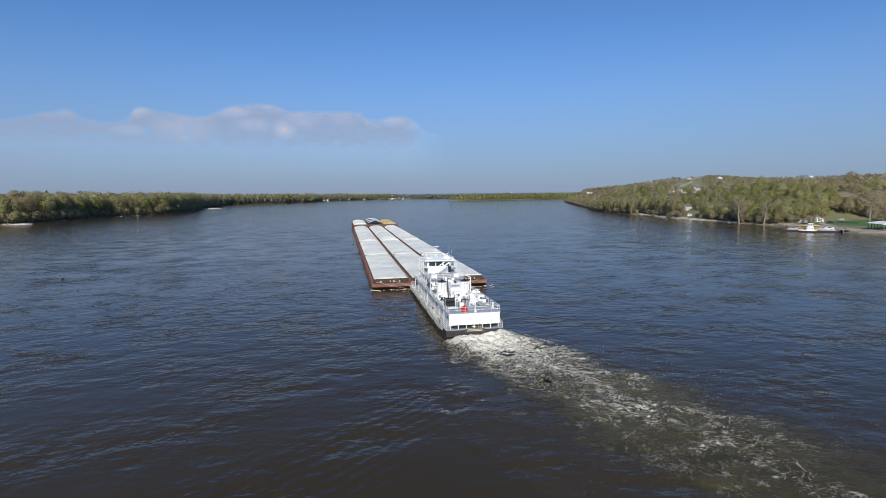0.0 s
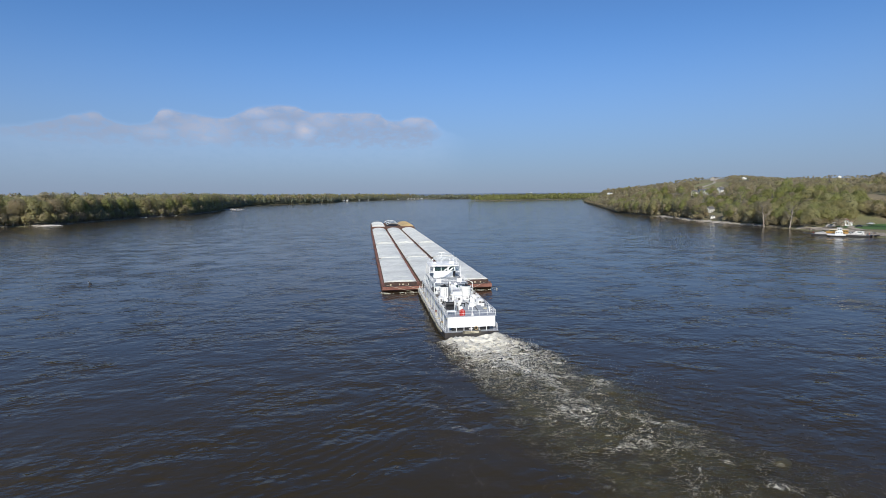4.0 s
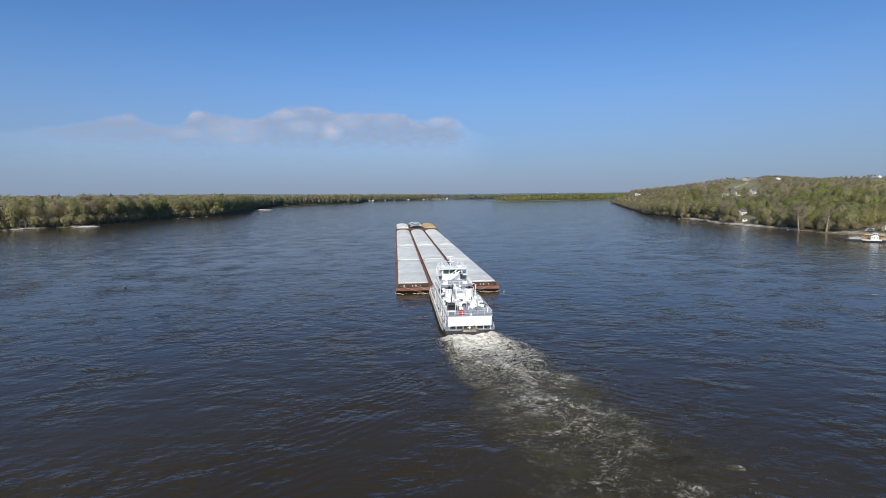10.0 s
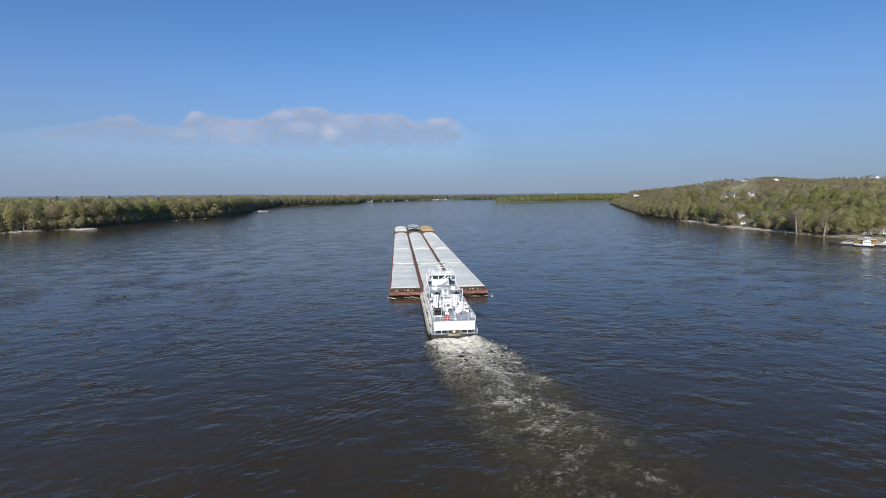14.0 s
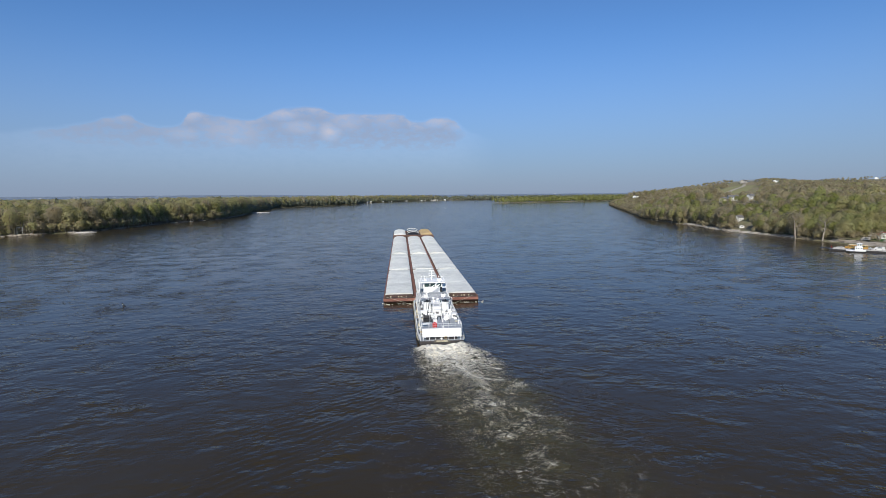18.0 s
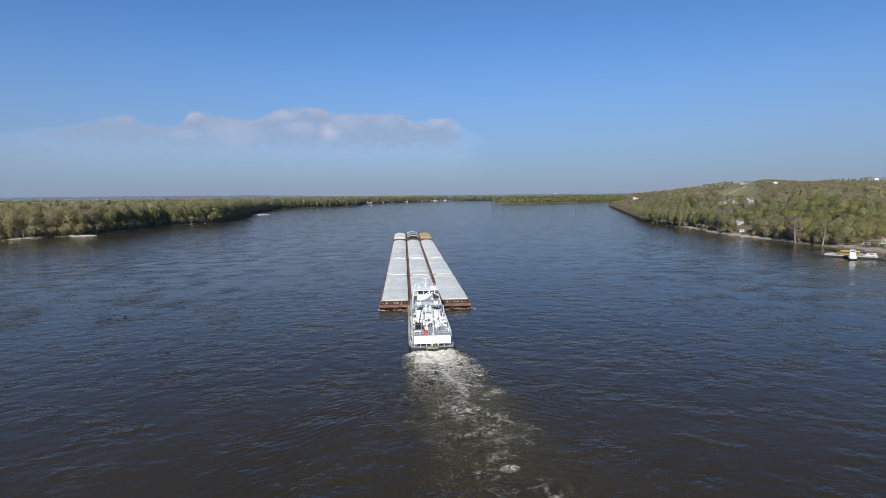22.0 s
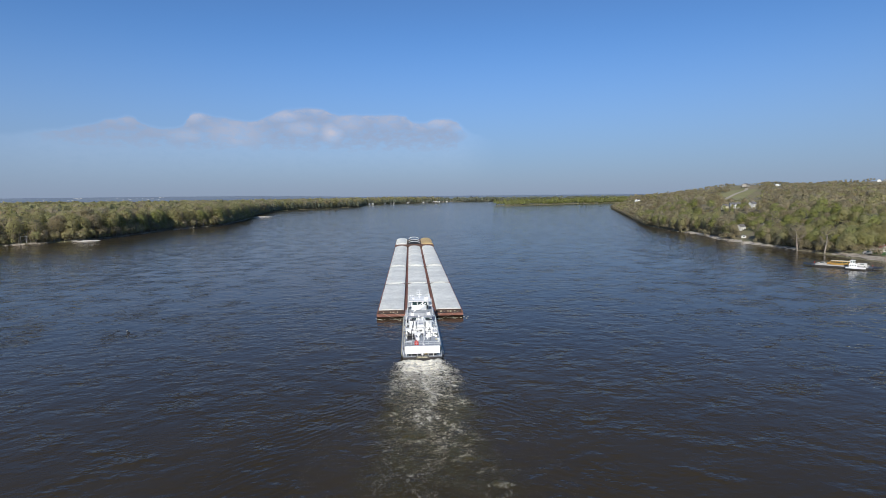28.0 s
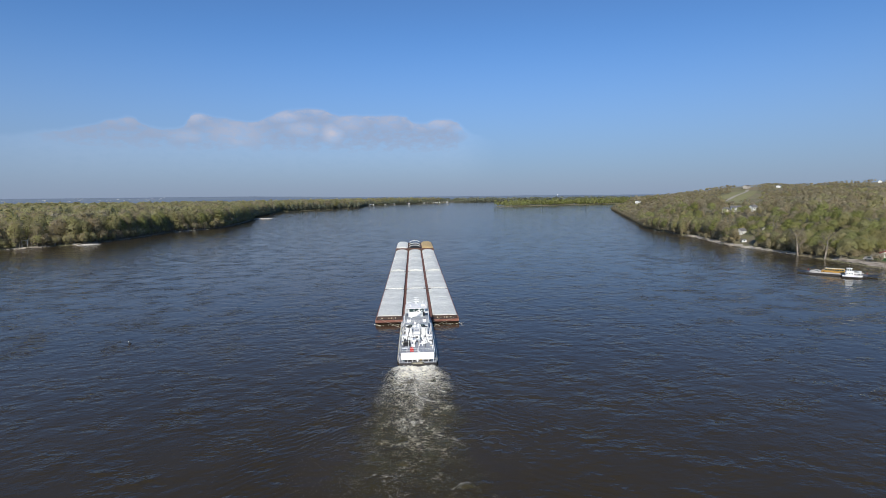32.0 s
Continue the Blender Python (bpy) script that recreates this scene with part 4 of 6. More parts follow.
def build_wake():
    def sheet(seed, rx, ry):
        """A thin undulating raft of foam, round at the edge."""
        rings = []
        for j in range(9):
            q = j / 8
            rings.append([(rx * q * math.cos(b) * (1 + 0.2 * noise.noise((math.cos(b) * 1.5, math.sin(b) * 1.5, seed))), ry * q * math.sin(b),
                           0.13 + (0.16 * noise.noise((q * 3 * math.cos(b), q * 3 * math.sin(b), seed + 5)) + 0.09 * noise.noise((q * 7 * math.cos(b), q * 7 * math.sin(b), seed + 8))) * (1 - 0.5 * q) + 0.05 * (1 - q))
                          for b in [6.28319 * i / 28 for i in range(28)]])
        return Shape().loft(rings, True, False)

    shapes = [sheet(k * 3.7, 5.6, 5.0).mesh("foam_patch", M_LACE) for k in range(6)]
    thin = [sheet(40 + k * 3.7, 6.2, 5.4).mesh("foam_patch", M_THINLACE) for k in range(4)]
    for me in shapes + thin:
        for p in me.polygons:
            p.use_smooth = True
    r = np.random.default_rng(5)
    k = 0
    t = -18.0
    while t < 31.8:
        for lane in (-1, 0, 1):
            me = thin[k % 4] if lane else shapes[k % 6]
            ob = tagged(new("foam_patch", me), "lacy cream foam drifting in the towboat's wake", "foam", "foam patches in the wake", "stuff")
            FOAM.append((ob, t + r.uniform(-0.5, 0.5), lane, r.uniform(-1, 1), r.uniform(0, 360), 0))
            k += 1
        t += 1.5
    # churned water right behind the screws, riding with the boat and swung by its rudders
    n, m = 140, 64
    rings = []
    for j in range(n):
        v = j / (n - 1)
        row = []
        for i in range(m):
            u = -1 + 2 * i / (m - 1)
            x = u * (8.5 + 13.5 * min(1, v * 2.2))
            y = -0.9 - 80.0 * v
            edge = max(0.0, 1 - abs(u) ** 3) * max(0.0, 1 - v ** 2)
            twin = 0.55 + 0.45 * math.cos((abs(u) - 0.45) * 5.0)
            z = 0.04 + (0.10 + 0.8 * max(0, 1 - v * 7) * min(1, v * 40) * twin + (0.30 + 0.8 * max(0, 1 - v * 4)) * (0.5 * noise.noise((x * 0.35, y * 0.6, 1)) + 0.6 * noise.noise((x * 0.9, y * 1.3, 4)))) * edge
            row.append((x, y, max(z, 0.03)))
        rings.append(row)
    ob = thing("propeller_wash", "heap of churning cream foam behind the towboat's stern", "foam", kind="stuff", shape=Shape().loft(rings, False, False), material=M_CHURN)
    for p in ob.data.polygons:
        p.use_smooth = True
    WASH.append(ob)
    # trains of low waves that spread from the stern on both sides
    for sx in (-1, 1):
        nu, nv = 90, 330
        u, v = np.meshgrid(np.linspace(0, 1, nu), np.linspace(0, 1, nv))
        d = 4 + 105 * v
        x = 6.5 + 0.05 * d + u * (7 + 0.42 * d)
        y = -46 - d
        warp = np.array([noise.noise((a * 0.07, b * 0.07, sx * 3.0)) + 0.5 * noise.noise((a * 0.19, b * 0.19, sx * 5.0)) for a, b in zip(x.ravel(), y.ravel())]).reshape(x.shape)
        gate = np.array([noise.noise((a * 0.05, b * 0.05, sx * 7.0 + 20)) for a, b in zip(x.ravel(), y.ravel())]).reshape(x.shape)
        env = np.sin(np.pi * u) ** 1.2 * np.minimum(1, v * 6) * (1 - v) ** 0.6 * np.clip(0.4 + 1.8 * gate, 0.0, 1.2)
        z = 0.030 * env * np.sin(6.28319 / (1.9 if sx > 0 else 1.5) * (0.62 * x + 0.78 * y) + 5.5 * warp) + 0.05 * env - 0.012
        idx = np.arange(nu * nv).reshape(nv, nu)
        f = np.stack([idx[:-1, :-1], idx[:-1, 1:], idx[1:, 1:], idx[1:, :-1]], -1).reshape(-1, 4)
        if sx > 0:
            f = f[:, ::-1]
        me = array_mesh("stern_waves", np.stack([sx * x.ravel(), y.ravel(), z.ravel()], 1), f, M_WATER)
        me.polygons.foreach_set("use_smooth", np.ones(len(f), bool))
        TOW.append((tagged(new("stern_waves", me), "train of low waves spreading from the passing tow", "wave", "waves of the wake", "stuff"), pose(0, 0, 0)))
    # foam along the hulls' stern corners
    for x, y in ((-15.6, -0.8), (15.8, -0.8), (-11, -1.0), (11, -1.0), (-7.2, -2.0), (7.2, -2.0)):
        f = thing("foam_streak", "thin line of foam trailing from a barge's stern", "foam", "foam streaks of the barges", "stuff", shape=ribbons(int(x * 10) + 300, 6, 3.0, 2.6, 0.014, 0.04), material=M_FOAM)
        TOW.append((f, pose(x, y, 0)))
    # upwellings that stay where the boat has passed
    for k in range(11):
        rad = r.uniform(1.8, 3.8)
        rings = []
        for j in range(7):
            q = j / 6
            rings.append([(rad * q * (1 + 0.18 * noise.noise((math.cos(a), math.sin(a), k))) * math.cos(a), 0.7 * rad * q * math.sin(a),
                           -0.04 + 0.30 * (1 - q * q) ** 1.2 + 0.10 * noise.noise((q * 4 * math.cos(a), q * 4 * math.sin(a), k + 9)) * (1 - q)) for a in [6.28319 * i / 20 for i in range(20)]])
        s = Shape().loft(rings, True, False)
        ob = thing("boil", "smooth olive-brown upwelling with a foam crest in the wake", "water boil", "boils in the wake", "stuff", shape=s, material=M_BOILING)
        for p in ob.data.polygons:
            p.use_smooth = True
        FOAM.append((ob, -17 + k * 3.6, 0, r.uniform(-2.5, 3.0), r.uniform(-25, 25), 7))


def foam_rows(te, lane, off, turn, late):
    """Foam thrown up at te: under the hull before, then driven aft, spreading, and sinking away; late: seconds until it comes up."""
    rows = []
    skew = radians(float(np.interp(te, [-16, -12, -8, -4, 2, 5, 10, 13, 17, 30], [18, 15, 6, 1, 2, 0, -10, -16, -18, -17])))      # the rudders turn the wash
    for t in range(0, 33, 2):
        age = t - te
        if age <= 0:
            rows.append((t, tow_pose(t) @ pose(lane * 3 - 0.3, -44, -1.1, 0, 0, turn)))
            continue
        base = tow_pose(te) @ Vector((lane * 2.8 - 0.3 + off, -51, 0))
        heading = tow_pose(te).to_euler().z + skew
        aft = 34 * (1 - math.exp(-age / 9.0))
        side = (lane * 4.5 + off * 2.5) * (1 - math.exp(-age / 8.0))
        p = base + Vector((math.sin(heading) * aft + side * math.cos(heading), -math.cos(heading) * aft, 0))
        z = min(0.0, -1.1 + age * 0.9) if age < 1.3 else -0.0115 * max(0, age - 4) - (0.03 if lane else 0)
        if age < late + 2:
            z = min(z, -1.1 + 0.55 * max(0, age - late))
        rows.append((t, pose(p.x, p.y, max(z, -1.1), 0, 0, turn + age * 0.8 * (lane or 0.5))))
    return rows


# ---------- trees ----------
def tree_template(seed, h, w, leaves, size, low=0.3, twiggy=0.9, stout=1.0):
    """Wood as a Shape and leaf clumps as vertices of triangles; the foot is at the origin."""
    r = np.random.default_rng(seed)
    wood, g = Shape(), h * stout
    lean = r.uniform(-0.05, 0.05, 2) * h
    top = Vector((lean[0], lean[1], h * 0.7))
    mid = top * 0.5 + Vector((r.uniform(-0.4, 0.4), r.uniform(-0.4, 0.4), 0))
    wood.tube((0, 0, -1.2), mid, g * 0.020, g * 0.013, 6, False).tube(mid, top, g * 0.013, g * 0.004, 5, False)
    for k in range(11):
        f = r.uniform(0.3, 0.98)
        a = r.uniform(0, 6.28)
        base = mid * (f * 2) if f < 0.5 else mid.lerp(top, f * 2 - 1)
        reach = w * r.uniform(0.2, 0.46)
        tip = base + Vector((math.cos(a) * reach, math.sin(a) * reach, h * r.uniform(0.1, 0.27)))
        knee = base.lerp(tip, 0.5) + Vector((0, 0, -h * 0.02))
        wood.tube(base, knee, g * 0.0065, g * 0.0045, 4, False).tube(knee, tip, g * 0.0045, g * 0.0015, 3, False)
        for q in range(2):
            b = a + r.uniform(-1.2, 1.2)
            end = knee + Vector((math.cos(b) * reach * 0.5, math.sin(b) * reach * 0.5, h * r.uniform(0.06, 0.2)))
            wood.tube(knee, end, g * 0.003, g * 0.001, 3, False)
    # a rounded, uneven dome of fine sprays, densest towards the outside, with a few shoulders of its own
    lob = r.normal(size=(6, 3)) * np.array([1, 1, 0.7])
    lob /= np.linalg.norm(lob, axis=1)[:, None]
    d = r.normal(size=(leaves, 3))
    d[:, 2] = np.where(d[:, 2] < -0.5, -d[:, 2], d[:, 2])
    d /= np.linalg.norm(d, axis=1)[:, None]
    bulge = 0.78 + 0.26 * np.clip((d @ lob.T).max(1), 0.3, 1.0) ** 3
    rad = bulge * (1 - 0.38 * r.uniform(0, 1, leaves) ** 2.2) * r.uniform(0.95, 1.05, leaves)
    rad *= np.where(d[:, 2] < 0, r.uniform(0.75, 1.0, leaves), 1.0)      # looser below, where the limbs show
    zc, rz = h * (0.46 + 0.5 * low), h * (0.46 - 0.5 * low)
    c = d * rad[:, None] * np.array([w * 0.47, w * 0.47, rz]) + np.array([lean[0] * 0.7, lean[1] * 0.7, zc])
    face = d + r.normal(size=(leaves, 3)) * 0.4 * twiggy + np.array([0, 0, 0.2])
    face /= np.linalg.norm(face, axis=1)[:, None]
    a = np.array([0, 0, 1.0]) + r.normal(size=(leaves, 3)) * 0.6
    a -= face * (a * face).sum(1)[:, None]
    a /= np.linalg.norm(a, axis=1)[:, None]
    b = np.cross(face, a)
    q = size * r.uniform(0.6, 1.3, (leaves, 1))
    v = np.stack([c + a * q, c - a * q * 0.7 + b * q * 0.5, c - a * q * 0.6 - b * q * 0.5], 1)
    nm = d * np.array([1, 1, 0.9]) + face * 0.12 + np.array([0, 0, 0.25])
    nm /= np.linalg.norm(nm, axis=1)[:, None]
    return wood, np.concatenate([v, np.repeat(nm[:, None, :], 3, 1)], 2).reshape(-1, 6)


def coarse(leaf, n, k, broad=1.0):
    """The first n leaf clumps of a crown, each k times as large; broad widens the crown."""
    tri = leaf[: 3 * n].reshape(-1, 3, 6)
    p = tri[:, :, :3]
    c = p.mean(1, keepdims=True)
    return np.concatenate([(c + (p - c) * k) * np.array([broad, broad, 1]), tri[:, :, 3:]], 2).reshape(-1, 6)


def set_normals(me, n):
    me.polygons.foreach_set("use_smooth", np.ones(len(me.polygons), bool))
    at = me.attributes.new("custom_normal", "FLOAT_VECTOR", "POINT")
    at.data.foreach_set("vector", n.astype(np.float32).ravel())
    me.update()


def set_tone(me, v):
    at = me.attributes.new("tone", "FLOAT", "POINT")
    at.data.foreach_set("value", v.astype(np.float32))


def crown_mesh(leaf, mat):
    me = array_mesh("crown", leaf[:, :3], np.arange(len(leaf)).reshape(-1, 3), mat)
    set_normals(me, leaf[:, 3:])
    set_tone(me, np.full(len(leaf), 0.3 + 0.5 * (len(leaf) % 7) / 6))
    return me


def scatter(name, label, spots, leaves, mat, seed):
    """One mesh of many crowns: spots are rows of x, y, z, scale, template."""
    r = np.random.default_rng(seed)
    vs, ns, ts = [], [], []
    for k, leaf in enumerate(leaves):
        sp = spots[spots[:, 4] == k]
        if not len(sp):
            continue
        a = r.uniform(0, 6.283, len(sp))
        ca, sa = np.cos(a)[:, None], np.sin(a)[:, None]
        st = r.uniform(0.85, 1.2, (len(sp), 1))

        def turned(q):
            return q[None, :, 0] * ca - q[None, :, 1] * sa, q[None, :, 0] * sa + q[None, :, 1] * ca

        x, y = turned(leaf)
        vs.append((np.stack([x, y, leaf[None, :, 2] * st], -1) * sp[:, None, 3:4] + sp[:, None, :3]).reshape(-1, 3))
        nx, ny = turned(leaf[:, 3:])
        ns.append(np.stack([nx, ny, np.broadcast_to(leaf[None, :, 5], nx.shape)], -1).reshape(-1, 3))
        ts.append(np.repeat(r.random(len(sp)), leaf.shape[0]))
    v = np.concatenate(vs)
    ob = new(name, array_mesh(name, v, np.arange(len(v)).reshape(-1, 3), mat))
    set_normals(ob.data, np.concatenate(ns))
    set_tone(ob.data, np.concatenate(ts))
    return tagged(ob, label, "woods", kind="stuff")


def trunks(name, label, spots, seed, h):
    """One mesh of slim far trunks, three-sided."""
    r = np.random.default_rng(seed)
    n = len(spots)
    rad = 0.016 * h * spots[:, 3] * r.uniform(0.6, 1.2, n)
    top = spots[:, :3] + np.column_stack([r.normal(0, 0.05 * h, n), r.normal(0, 0.05 * h, n), h * 0.72 * spots[:, 3]])
    v = []
    for k in range(3):
        a = 2.0944 * k
        v.append(spots[:, :3] + np.column_stack([rad * math.cos(a), rad * math.sin(a), np.full(n, -0.5)]))
    for k in range(3):
        a = 2.0944 * k
        v.append(top + np.column_stack([rad * 0.3 * math.cos(a), rad * 0.3 * math.sin(a), np.zeros(n)]))
    V = np.stack(v, 1).reshape(-1, 3)
    base = (np.arange(n) * 6)[:, None]
    F = np.concatenate([base + np.array([[a, b, 3 + b, 3 + a]]) for a, b in ((0, 1), (1, 2), (2, 0))])
    tagged(new(name, array_mesh(name, V, F, M_PALEBARK)), label, "woods", kind="stuff")


POST_X, POST_Y = -381.0, 424.0
CLEAR = []      # places kept free of trees: x, y, radius


def free(x, y):
    ok = np.ones(len(x), bool)
    for cx, cy, cr in CLEAR:
        ok &= np.hypot(x - cx, y - cy) > cr
    return ok


def right_x(y):
    return np.interp(y, RIGHT_Y, RIGHT_X)


def left_x(y):
    return np.interp(y, LEFT_Y, LEFT_X)


def spots_of(x, y, lo, hi, kinds, r):
    return np.column_stack([x, y, height(x, y), r.uniform(lo, hi, len(x)), r.integers(0, kinds, len(x))])


def build_woods():
    r = np.random.default_rng(11)
    CLEAR.extend([(POST_X, POST_Y, 6), (POST_X + 4, POST_Y - 6, 7), (284, 222, 5), (285, 216, 4), (287, 200, 5), (311, 290, 6), (306, 283, 5), (317, 186, 9), (303, 181, 9), (331, 178, 14), (345, 190, 16), (298, 148, 20), (318, 165, 15), (290, 118, 22), (300, 312, 7), (310, 306, 6), (299, 302, 5), (292, 296, 8), (290, 288, 5), (325, 350, 9),
                  (316, 338, 7), (406, 479, 10), (399, 469, 7), (387, 470, 6), (408, 450, 7), (403, 442, 5), (600, 785, 24), (580, 760, 18), (850, 1085, 26), (905, 1048, 18), (1870, 1735, 95), (1830, 1690, 60), (601, 1137, 16), (484, 773, 9), (496, 778, 9),
                  (690, 925, 26), (720, 960, 26), (750, 985, 28), (785, 1015, 28), (815, 1045, 26), (660, 880, 24), (640, 850, 22), (622, 820, 18), (735, 930, 22), (770, 960, 20)])
    for hx, hy in ((300, 312), (325, 351), (335, 332), (406, 479), (387, 470), (408, 450), (850, 1085), (905, 1048), (601, 1137), (486, 774), (660, 870), (690, 905)):
        d = Vector((hx - EYE_X, hy - EYE_Y)).normalized()
        CLEAR.extend([(hx - d.x * q, hy - d.y * q, (5.5 if hy > 600 else 4.2 if hy > 400 else 5.0) + q * 0.06) for q in ((8, 16, 26) if hy < 400 else (8, 16, 26, 36, 50, 66, 84) if hy < 600 else (12, 24, 36, 48, 62, 78))])
    big = [tree_template(20 + k, 30, 17.5, 1100, 0.9, 0.03, 0.9) for k in range(7)]
    mid = [tree_template(40 + k, 18, 13.5, 800, 0.68, 0.06, 0.9) for k in range(6)]
    spray = [tree_template(80 + k, 18, 13.0, 740, 0.62, 0.08, 1.1) for k in range(6)]
    bare = [tree_template(60 + k, 24, 14, 700, 0.5, 0.25, 1.1) for k in range(4)]
    aspray = [tree_template(95 + k, 30, 17.0, 1050, 0.8, 0.06, 1.1) for k in range(4)]
    # shore trees, one by one
    group = []
    for k, (kind, mat, bark, lab) in enumerate(((big[0], M_LEAF, M_BARK, "tall leafing cottonwood at the water's edge"), (big[1], M_LEAF, M_PALEBARK, "tall leafing cottonwood at the water's edge"),
                                                (big[2], M_FRESH, M_BARK, "fresh green willow on the bank"), (bare[0], M_TWIG, M_PALEBARK, "half-bare pale-barked sycamore on the bank"),
                                                (bare[1], M_TWIG, M_PALEBARK, "half-bare pale-barked sycamore on the bank"), (aspray[0], M_TWIG, M_BARK, "budding brown maple on the bank"))):
        ob = thing("tree", lab, "tree", "trees along the banks")
        part("trunk", kind[0], bark, ob)
        part("crown", crown_mesh(kind[1], mat), None, ob)
        group.append(ob)
    places = []
    for y in np.arange(222, 620, 5.2):
        d = r.uniform(6.5, 12) if 236 < y < 425 else r.uniform(0.8, 9)
        places.append((right_x(y) + d, y + r.uniform(-2, 2), r.uniform(0.46, 0.8) * (1.0 if y < 450 else 0.8), 0))
    for y in np.arange(400, 1050, 8.5):
        places.append((left_x(y) - r.uniform(4, 14), y + r.uniform(-3, 3), r.uniform(0.85, 1.1), 1))
    used = set()
    for x, y, sc, side in places:
        if not free(np.array([x]), np.array([y]))[0]:
            continue
        k = int(r.choice([0, 1, 2, 3, 4, 5], p=[0.2, 0.2, 0.12, 0.17, 0.15, 0.16] if side == 0 else [0.3, 0.25, 0.17, 0.06, 0.06, 0.16]))
        m = pose(x, y, float(height(x, y)) - 0.1, 0, 0, r.uniform(0, 360))
        ob = group[k] if k not in used else copy_thing(group[k], m)
        used.add(k)
        ob.matrix_basis = m
        ob.scale = (sc, sc, sc * r.uniform(0.9, 1.1))
    # two great pale sycamores leaning out of the bank
    kinds = [tree_template(sd, 25, 15, 420, 0.45, 0.35, 1.1, 1.25) for sd in (77, 78, 79)]
    for k, (x, y, lean, sc) in enumerate(((284.8, 228, 8, 1.0), (286.6, 205, -5, 0.95), (315, 296, -8, 1.0), (330, 515, -6, 0.9))):
        ob = thing("tree", "big bare pale-limbed sycamore leaning from the bank", "tree", "trees along the banks", m=pose(x, y, float(height(x, y)) - 0.2, 0, lean, x * 7))
        part("trunk", kinds[k % 3][0], M_PALEBARK, ob)
        part("crown", crown_mesh(kinds[k % 3][1], M_TWIG), None, ob)
        ob.scale = (sc, sc, sc)
    # the bare tree on the lawn
    t = copy_thing(group[3], pose(314, 147, float(height(314, 147)) - 0.1, 0, 0, 40))
    t.scale = (1.0, 1.0, 1.05)
    tagged(t, "large half-bare tree on the mown lawn", "tree")
    # woods behind
    n = 30000
    y = r.uniform(300, 2900, n)
    d = r.exponential(150, n) + 4
    x = left_x(y) - d
    ok = (d < 900) & (r.random(n) < np.where(y > 1500, 0.5, 1.0))
    x, y = x[ok][:4200], y[ok][:4200]
    sp = spots_of(x, y, 0.8, 1.08, 7, r)
    g = np.clip(r.normal(0.5, 0.25, len(sp)) + 0.8 * np.array([noise.noise((px * 0.01, py * 0.01, 8)) for px, py in sp[:, :2]]), 0, 1)
    edge = (left_x(sp[:, 1]) - sp[:, 0] < 55) & (sp[:, 1] < 1250)
    for leafy, nm, lab, mat, tpl in ((True, "floodplain_woods", "leafing olive-green floodplain woods on the low bank", M_LEAF, big), (False, "budding_woods", "half-bare budding woods on the low bank", M_TWIG, aspray)):
        sel = (g < 0.62) == leafy
        sq = sp.copy()
        sq[:, 4] %= len(tpl)
        scatter(nm, lab, sq[sel & edge], [coarse(b[1], 400, 1.2) for b in tpl], mat, 1)
        scatter("inner_" + nm, lab, sq[sel & ~edge], [coarse(b[1], 72, 3.1) for b in tpl], mat, 2)
    near = sp[(left_x(sp[:, 1]) - sp[:, 0] < 70) & (sp[:, 1] < 1300)]
    trunks("bank_trunks", "slim pale trunks at the edge of the woods", near, 3, 30)
    y = r.uniform(402, 820, 230)
    trunks("edge_trunks", "slim pale leaning trunks along the low bank", spots_of(left_x(y) - r.uniform(-0.5, 3.5, 230), y, 0.5, 0.95, 7, r), 13, 22)
    y = r.uniform(1000, 2900, 900)
    x = left_x(y) - r.exponential(14, 900) - 3
    sq = spots_of(x, y, 0.65, 1.0, 7, r)
    sq[:, 2] -= 5.0
    scatter("bank_edge_woods", "leafing woods at the edge of the far bank", sq, [coarse(b[1], 150, 2.7) for b in big], M_HAZELEAF, 26)
    # far inland canopy on the low side
    x, y = r.uniform(-2000, -450, 9000), r.uniform(500, 2300, 9000)
    d = left_x(y) - x
    ok = (d > 350) & (d < 1500) & (x > -0.95 * (y + 300) - 200)
    sp = spots_of(x[ok][:1500], y[ok][:1500], 0.8, 0.95, 7, r)
    scatter("inland_woods", "distant flat olive woodland beyond the bank", sp, [coarse(b[1], 64, 3.8, 2.0) for b in big], M_LEAF, 4)
    # hill on the other side
    y = r.uniform(40, 1750, n)
    d = r.uniform(0, 1, n) ** 1.35 * 620 + 4
    x = right_x(y) + d
    ok = free(x, y) & ~((y < 192) & (d < 60))
    x, y = x[ok][:6900], y[ok][:6900]
    sp = spots_of(x, y, 0.62, 1.0, 6, r)
    sp[:, 3] *= np.where(np.hypot(x - 880, y - 1140) < 260, 0.6, 1.0) * np.where(np.hypot(x - 600, y - 770) < 130, 0.62, 1.0) * np.where(np.hypot(x - 655, y - 840) < 110, 0.6, 1.0)
    sp[:, 3] *= np.where(np.hypot(x - 402, y - 468) < 58, 0.55, 1.0) * np.where(np.hypot(x - 318, y - 335) < 22, 0.6, 1.0)
    off = np.abs((sp[:, 0] - 380) * 0.8125 - (sp[:, 1] - 430) * 0.583)
    sp[:, 3] *= np.where((off < 24) & (sp[:, 1] > 470), 0.62, 1.0)
    sp = sp[~((off < 26) & (sp[:, 1] > 900) & (sp[:, 1] < 1075))]
    sp[:, 3] *= np.interp(sp[:, 1], [200, 330, 430, 500, 700, 1000], [0.62, 0.66, 0.78, 0.88, 0.74, 0.66]) * np.where(r.random(len(sp)) < 0.22, 1.28, 1.0)
    g = np.clip(r.normal(0.5, 0.22, len(sp)) + 0.9 * np.array([noise.noise((px * 0.009, py * 0.009, 3)) for px, py in sp[:, :2]]), 0, 1)
